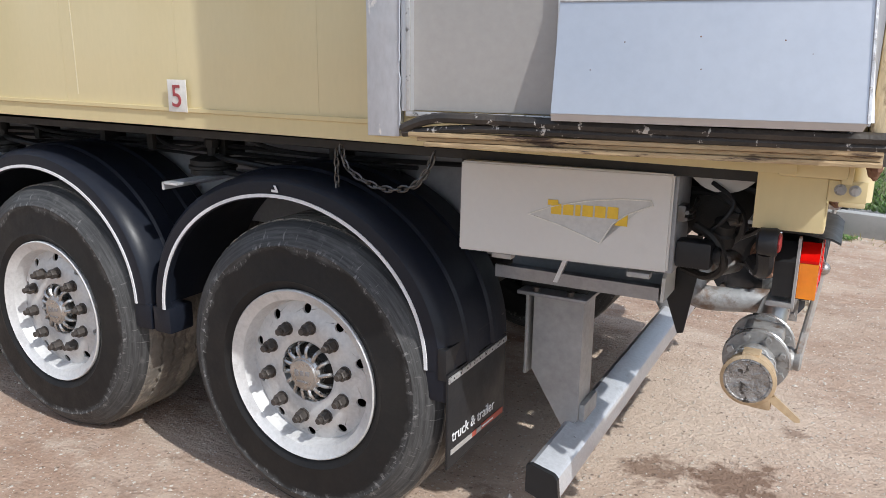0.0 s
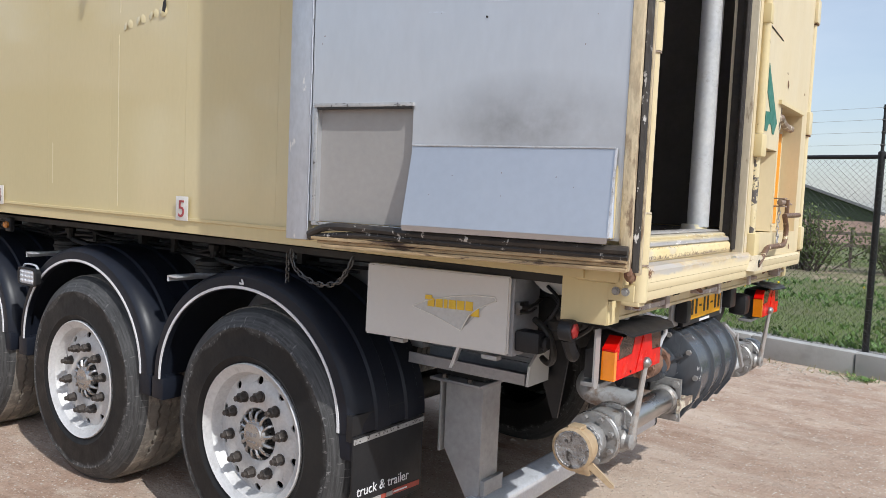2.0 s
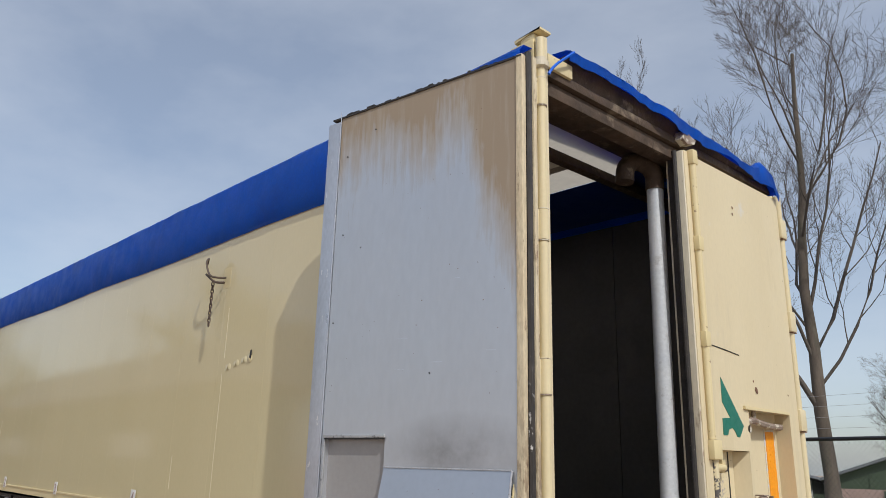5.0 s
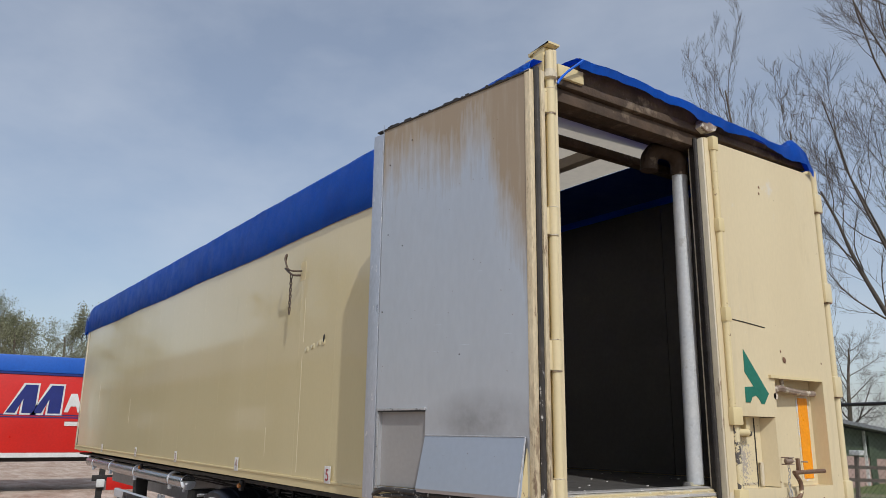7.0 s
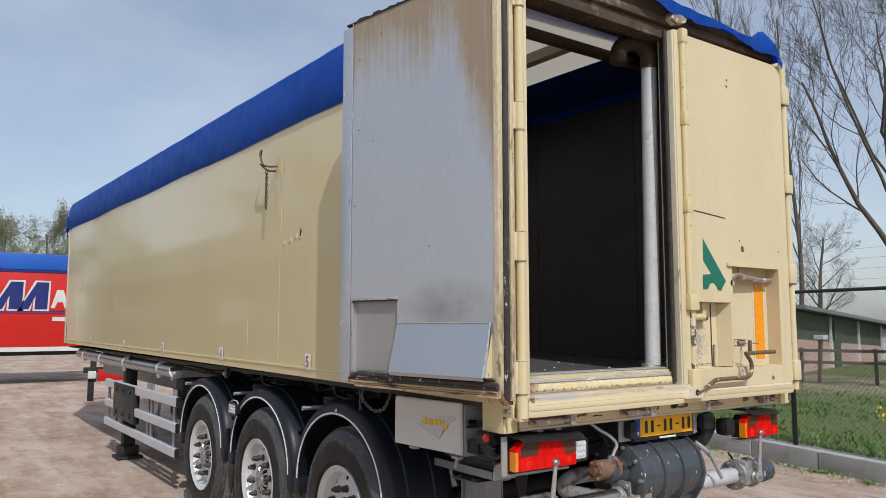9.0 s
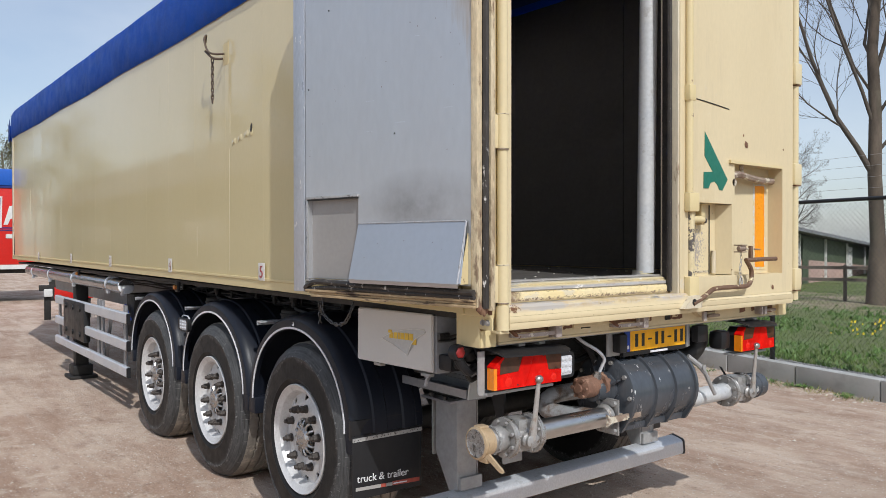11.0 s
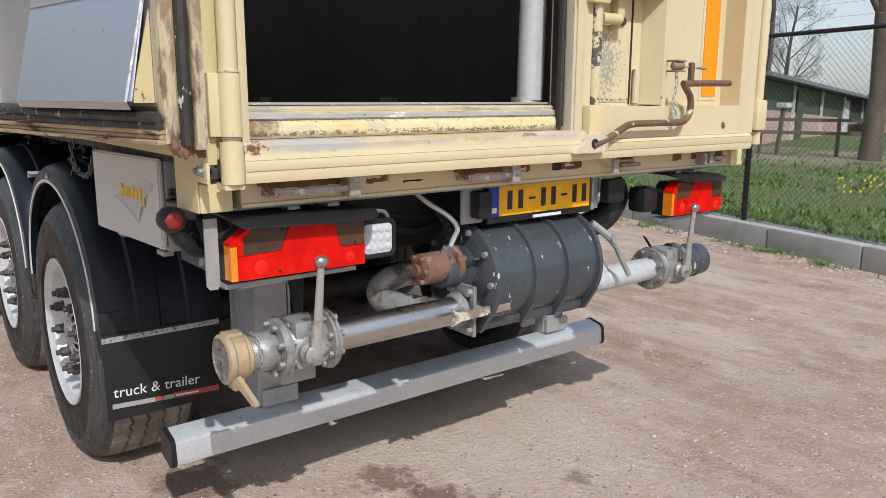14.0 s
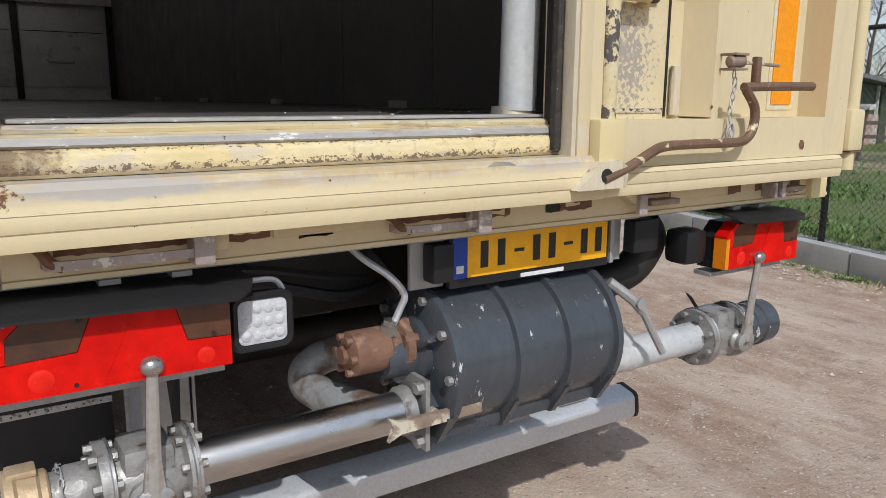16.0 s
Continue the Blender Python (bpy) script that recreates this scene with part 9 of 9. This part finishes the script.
# weathered post-and-rail fence across the meadow
WF0, WF1 = Vector((-19.0, 12.4, 0.3)), Vector((9.0, 24.2, 0.3))
wf = thing("wooden_fence", WF0, "weathered brown post-and-rail fence across the meadow", "fence")
nwf = 18
for k in range(nwf + 1):
    p = WF0.lerp(WF1, k / nwf)
    bm = BM()
    box(bm, p.x - 0.035, p.x + 0.035, p.y - 0.035, p.y + 0.035, p.z - 0.45, p.z + 0.75 + 0.05 * math.sin(k * 2.3), 0.01)
    part("fence_post", bm, M["old_wood"], wf)
wdir = (WF1 - WF0).normalized()
for z in (0.36, 0.66):
    bm = BM()
    slab(bm, [(0, -0.04), ((WF1 - WF0).length, -0.04), ((WF1 - WF0).length, 0.04), (0, 0.04)], WF0 + Vector((0, -0.07, z)), wdir, (0, 0, 1), 0.035)
    part("fence_rail", bm, M["old_wood"], wf)

# long farm shed
SH0, SH1 = Vector((-10.46, 20.8, 0.22)), Vector((-19.9, 59.6, -1.42))
shed = thing("farm_shed", SH0, "long farm shed, brick base, green upper wall, grey roof", "shed")
sd = (SH1 - SH0).normalized()
sn = Vector((sd.y, -sd.x, 0)).normalized()
L = (SH1 - SH0).length


def shed_box(a, b, off0, off1, z0, z1):
    bm = BM()
    rings(bm, [[SH0 + sd * a + sn * off0 + Vector((0, 0, z0)), SH0 + sd * b + sn * off0 + Vector((0, 0, z0)), SH0 + sd * b + sn * off0 + Vector((0, 0, z1)), SH0 + sd * a + sn * off0 + Vector((0, 0, z1))],
               [SH0 + sd * a + sn * off1 + Vector((0, 0, z0)), SH0 + sd * b + sn * off1 + Vector((0, 0, z0)), SH0 + sd * b + sn * off1 + Vector((0, 0, z1)), SH0 + sd * a + sn * off1 + Vector((0, 0, z1))]])
    return bm


part("brick_base", shed_box(0, L, -0.25, 0.0, -0.2, 0.95), M["shed_brick"], shed)
part("upper_wall", shed_box(0, L, -0.25, -0.03, 0.951, 1.85), M["shed_green"], shed)
bm = BM()
for off0, off1 in ((0.5, -6.5), (-13.5, -6.5)):
    pts = [SH0 + sd * -0.5 + sn * off0 + Vector((0, 0, 1.86)), SH0 + sd * (L + 0.5) + sn * off0 + Vector((0, 0, 1.86)),
           SH0 + sd * (L + 0.5) + sn * off1 + Vector((0, 0, 2.4)), SH0 + sd * -0.5 + sn * off1 + Vector((0, 0, 2.4))]
    rings(bm, [pts, [p + Vector((0, 0, 0.12)) for p in pts]])
part("roof", bm, M["shed_roof"], shed)
bm = BM()
rings(bm, [[SH0 + sn * 0.0 + Vector((0, 0, -0.2)), SH0 + sn * -13 + Vector((0, 0, -0.2)), SH0 + sn * -13 + Vector((0, 0, 1.9)), SH0 + sn * -6.5 + Vector((0, 0, 2.4)), SH0 + Vector((0, 0, 1.9))],
           [q + sd * 0.2 for q in [SH0 + sn * 0.0 + Vector((0, 0, -0.2)), SH0 + sn * -13 + Vector((0, 0, -0.2)), SH0 + sn * -13 + Vector((0, 0, 1.9)), SH0 + sn * -6.5 + Vector((0, 0, 2.4)), SH0 + Vector((0, 0, 1.9))]]])
part("gable_wall", bm, M["shed_green"], shed)
for k in range(9):
    part("downpipe", shed_box(4.0 + 4.1 * k, 4.09 + 4.1 * k, 0.0, 0.08, -0.1, 1.84), M["shed_white"], shed)
part("door", shed_box(4.6, 5.4, 0.002, 0.04, -0.1, 1.7), M["shed_green"], shed)
part("door", shed_box(12.6, 13.4, 0.002, 0.04, -0.1, 1.7), M["shed_white"], shed)


def gable_shed():
    """A wide shed seen on its gable: brick base, green gable boards, grey roof edges."""
    o, fwd, side = Vector((-7.7, 34.8, 0.0)), Vector((0.242, -0.97, 0)), Vector((0.97, 0.242, 0))
    barn = thing("gable_shed", o, "green gabled shed with a pale brick base behind the shrubs", "shed")

    def front(poly, d0, d1):
        bm = BM()
        rings(bm, [[o + side * u + fwd * d + Vector((0, 0, z)) for u, z in poly] for d in (d0, d1)])
        return bm

    part("brick_base", front([(-4.7, -0.2), (4.7, -0.2), (4.7, 1.1), (-4.7, 1.1)], 0.0, -24.0), M["shed_brick"], barn)
    part("gable_wall", front([(-4.7, 1.101), (4.7, 1.101), (4.7, 1.5), (0.0, 3.15), (-4.7, 1.5)], -0.03, -24.0), M["shed_green"], barn)
    for s in (-1, 1):
        part("roof", front([(0.0, 3.16), (5.0 * s, 1.4), (5.0 * s, 1.52), (0.0, 3.28)], 0.25, -24.2), M["shed_roof"], barn)
    for u in (-3.1, -1.5, 0.1, 1.7, 3.3):
        part("batten", front([(u, 1.11), (u + 0.07, 1.11), (u + 0.07, 1.75), (u, 1.75)], 0.0, -0.029), M["shed_green"], barn)
    part("door", front([(-2.6, -0.1), (-1.6, -0.1), (-1.6, 1.05), (-2.6, 1.05)], 0.04, 0.002), M["shed_green"], barn)


gable_shed()

bm = BM()
slab(bm, [(-0.04, -0.25), (0.04, -0.25), (0.14, 1.24), (0.06, 1.24)], (-7.75, 17.15, 0.0), (1, 0, 0), (0, 0, 1), 0.08)
post_box = thing("fence_box", (-7.7, 17.15, 0.0), "small pale box on a post by the fence", "box")
part("box_post", bm, M["old_wood"], post_box)
bm = BM()
box(bm, -7.78, -7.52, 17.0, 17.25, 1.241, 1.36, 0.02)
part("box_top", bm, M["shed_white"], post_box)

# trees
bare_tree((-5.6, 17.15, 0.25), 14.0, 0.185, "tall bare tree with a stout grey trunk behind the fence", 11, (0.05, 0.065), first=0.3, kids=8, spread=0.6, up=0.3, reach=0.95,
          extra=((3.05, (-0.45, -0.55, 0.8), 5.0, 0.075), (3.6, (0.6, 0.2, 0.8), 5.5, 0.045), (4.2, (-0.5, -0.3, 1.2), 6.0, 0.045), (5.0, (-0.6, -0.3, 1.2), 5.5, 0.035)))
bare_tree((-0.8, 17.5, 0.25), 14.0, 0.095, "slender bare tree with a pale upright trunk", 23, (-0.03, 0.0), first=0.22, kids=7, spread=0.7)
bare_tree((-17.3, 30.2, 0.3), 19.5, 0.16, "bare upright tree with fine twigs", 37, first=0.2, kids=8, spread=0.42, up=0.5, reach=0.85)
bare_tree((-15.7, 30.6, 0.3), 15.5, 0.12, "bare upright tree with fine twigs", 41, first=0.2, kids=8, spread=0.42, up=0.5, reach=0.8)
bare_tree((-32.0, 62.0, 0.3), 9.0, 0.25, "distant round bare tree beyond the shed", 51, first=0.2, kids=8, spread=0.8, levels=4)
bare_tree((-19.0, 66.0, 0.3), 9.0, 0.25, "distant round bare tree beyond the shed", 57, first=0.2, kids=8, spread=0.8, levels=4)
for k, (x, y, h) in enumerate(((-60, -3.0, 10.0), (-62, 0.5, 9.0), (-58, 3.2, 8.0), (-61, 6.0, 8.5), (-57, 8.5, 8.0), (-62, -7.0, 9.5), (-60, -12, 9.0))):
    bare_tree((x, y, 0), h, 0.22, "distant tree in thin young leaf", 70 + k, first=0.15, levels=3, leaf=0.05, kids=9, spread=0.75)


def shrub(base, size, label, seed):
    base = (base[0], base[1], lawn_z(base[0], base[1]))
    rnd = random.Random(seed)
    sh = thing("shrub", base, label, "shrub")
    stems, lv = Bits(), Bits()
    for _ in range(42):
        a, r = rnd.random() * 6.28, rnd.random()
        top = Vector(base) + Vector((math.cos(a) * r * size[0], math.sin(a) * r * size[1], size[2] * (1 - 0.5 * r * r) * rnd.uniform(0.75, 1.05)))
        b = Vector(base) + Vector((math.cos(a) * r * size[0] * 0.35, math.sin(a) * r * size[1] * 0.35, -0.05))
        mid = b.lerp(top, 0.5) + Vector((rnd.gauss(0, 0.1), rnd.gauss(0, 0.1), 0.05))
        stems.ring_tube([b, mid, top], [0.02, 0.014, 0.006], 4)
        for _l in range(62):
            t = rnd.uniform(0.2, 1.0)
            c = (b.lerp(mid, t * 2) if t < 0.5 else mid.lerp(top, t * 2 - 1)) + Vector((rnd.gauss(0, 0.16), rnd.gauss(0, 0.16), rnd.gauss(0, 0.12)))
            u = Vector((rnd.gauss(0, 1), rnd.gauss(0, 1), rnd.gauss(0, 1))).normalized() * 0.035
            w = Vector((rnd.gauss(0, 1), rnd.gauss(0, 1), rnd.gauss(0, 1))).normalized() * 0.035
            lv.quad(c - u, c - w, c + u, c + w)
    part("stems", stems.mesh("stems"), M["twig"], sh)
    part("leaves", lv.mesh("leaves"), M["shrub"], sh)


shrub((-2.6, 17.5, 0.25), (1.5, 1.1, 1.55), "leafy green shrub by the slender tree", 91)
shrub((-0.6, 18.5, 0.25), (1.2, 0.9, 1.2), "leafy green shrub by the slender tree", 92)
shrub((1.2, 18.0, 0.25), (1.4, 0.9, 0.9), "leafy green shrub by the slender tree", 93)

# red trailer parked across the far end of the yard
RX = -20.6
red = thing("red_trailer", (RX, -1.0, 0), "parked red trailer with a bright blue tarpaulin", "trailer")
bm = BM()
box(bm, RX - 2.5, RX, -1.45, 2.6, 1.02, 3.05, 0.02)
part("red_side", bm, M["red_body"], red)
bm = BM()
box(bm, RX - 2.55, RX + 0.03, -1.5, 2.65, 3.11, 3.56, 0.05)
part("blue_cover", bm, M["red_tarp"], red, "bright blue tarpaulin cover")
bm = BM()
box(bm, RX - 2.5, RX + 0.012, -1.45, 2.6, 0.9, 1.019)
part("white_rail", bm, M["shed_white"], red)
bm = BM()
box(bm, RX - 2.5, RX + 0.02, -1.47, 2.62, 3.051, 3.109)
part("cover_rail", bm, M["navy"], red)
# painted emblem: plain shapes
def emblem(poly, mt, x):
    bm = BM()
    slab(bm, poly, (RX + x, 0, 0), (0, 1, 0), (0, 0, 1), 0.004)
    part("painted_emblem", bm, M[mt], red)


def flag(y0, z0, s, grow):
    g = grow
    return [(y0 - g, z0 - g), (y0 + 0.55 * s - g, z0 + s + g), (y0 + 0.95 * s + g, z0 + s + g), (y0 + 0.92 * s + g, z0 - g), (y0 + 0.5 * s - g, z0 - g), (y0 + 0.52 * s - g, z0 + 0.5 * s - g), (y0 + 0.3 * s + g, z0 - g)]


for dy in (-0.32, 0.3):
    emblem(flag(dy, 2.04, 0.74, 0.045), "shed_white", 0.004)
    emblem(flag(dy, 2.04, 0.74, 0.0), "navy", 0.012)
for y0 in (1.07, 1.6):
    bm = BM()
    slab(bm, [(0, 0), (0.1, 0), (0.16, 0.16), (0.3, 0.16), (0.34, 0), (0.46, 0), (0.3, 0.5), (0.14, 0.5)], (RX + 0.002, y0, 2.08), (0, 1, 0), (0, 0, 1), 0.006)
    part("painted_emblem", bm, M["shed_white"], red)
for z in (1.98, 1.92):
    bm = BM()
    box(bm, RX + 0.001, RX + 0.006, -0.6, 2.4, z, z + 0.03)
    part("painted_line", bm, M["navy"], red)
bm = BM()
box(bm, RX + 0.001, RX + 0.008, 1.12, 1.5, 1.72, 1.84, 0.02)
part("painted_emblem", bm, M["shed_white"], red)
for y in (-1.0,):
    bm = BM()
    lathe(bm, [(0.3, 0), (0.5, 0.02), (0.52, 0.1), (0.52, 0.3), (0.3, 0.34)], (RX, y, 0.52), (-1, 0, 0), 24)
    part("wheel", bm, M["rubber"], red)
bm = BM()
box(bm, RX - 2.3, RX - 0.4, -1.4, 2.3, 0.78, 0.899)
part("chassis", bm, M["dark"], red)
bm = BM()
box(bm, RX - 0.3, RX - 0.15, 2.2, 2.34, 0.0, 0.8, 0.01)
part("landing_leg", bm, M["dark"], red)

def light_board():
    """A red board with a white lamp on dark legs, standing beyond the front of the trailer."""
    lb = thing("light_board", (-15.0, 1.5, 0.0), "red light board with a white lamp on dark legs", "light board")
    bm = BM()
    box(bm, -15.05, -15.0, 1.26, 2.0, 0.42, 0.67, 0.01)
    part("board", bm, M["red_body"], lb)
    bm = BM()
    box(bm, -15.04, -14.97, 1.06, 1.22, 0.48, 0.64, 0.02)
    part("lamp", bm, M["shed_white"], lb, "white square lamp")
    for y in (1.08, 1.85):
        bm = BM()
        box(bm, -15.12, -15.052, y, y + 0.12, 0.0, 0.66, 0.008)
        part("leg", bm, M["dark"], lb)
    bm = BM()
    box(bm, -15.1, -15.0515, 0.98, 2.05, 0.6, 0.72, 0.006)
    part("crossbar", bm, M["dark"], lb)


light_board()


# ---- the hall across the yard, mirrored in the trailer's side ----
def yard_hall():
    hall = thing("yard_hall", (-46.0, -13.0, 0.0), "long dark green farm hall across the yard with white doors", "hall")
    bm = BM()
    box(bm, -70.0, -23.0, -13.0, -11.0, 0.0, 4.6)
    part("wall", bm, M["shed_green"], hall)
    bm = BM()
    slab(bm, [(-10.6, 4.4), (-10.6, 4.6), (-13.0, 6.9), (-15.4, 4.6), (-15.4, 4.4)], (-70.5, 0, 0), (0, 1, 0), (0, 0, 1), 48.0)
    part("roof", bm, M["shed_roof"], hall)
    for x in (-35.5, -55.0):
        bm = BM()
        box(bm, x, x + 4.7, -11.0, -10.92, 1.65, 2.75, 0.02)
        part("window_panel", bm, M["shed_white"], hall)


yard_hall()
for k, (x, y, h) in enumerate(((-30.0, -24.0, 10.5), (-38.0, -25.0, 12.5), (-47.0, -23.0, 11.0), (-56.0, -25.0, 13.0), (-66.0, -24.0, 11.5), (-22.0, -24.0, 9.5))):
    bare_tree((x, y, 0), h, 0.2, "tree in young leaf behind the yard hall", 120 + k, first=0.15, levels=3, leaf=0.09, kids=7, spread=0.7)
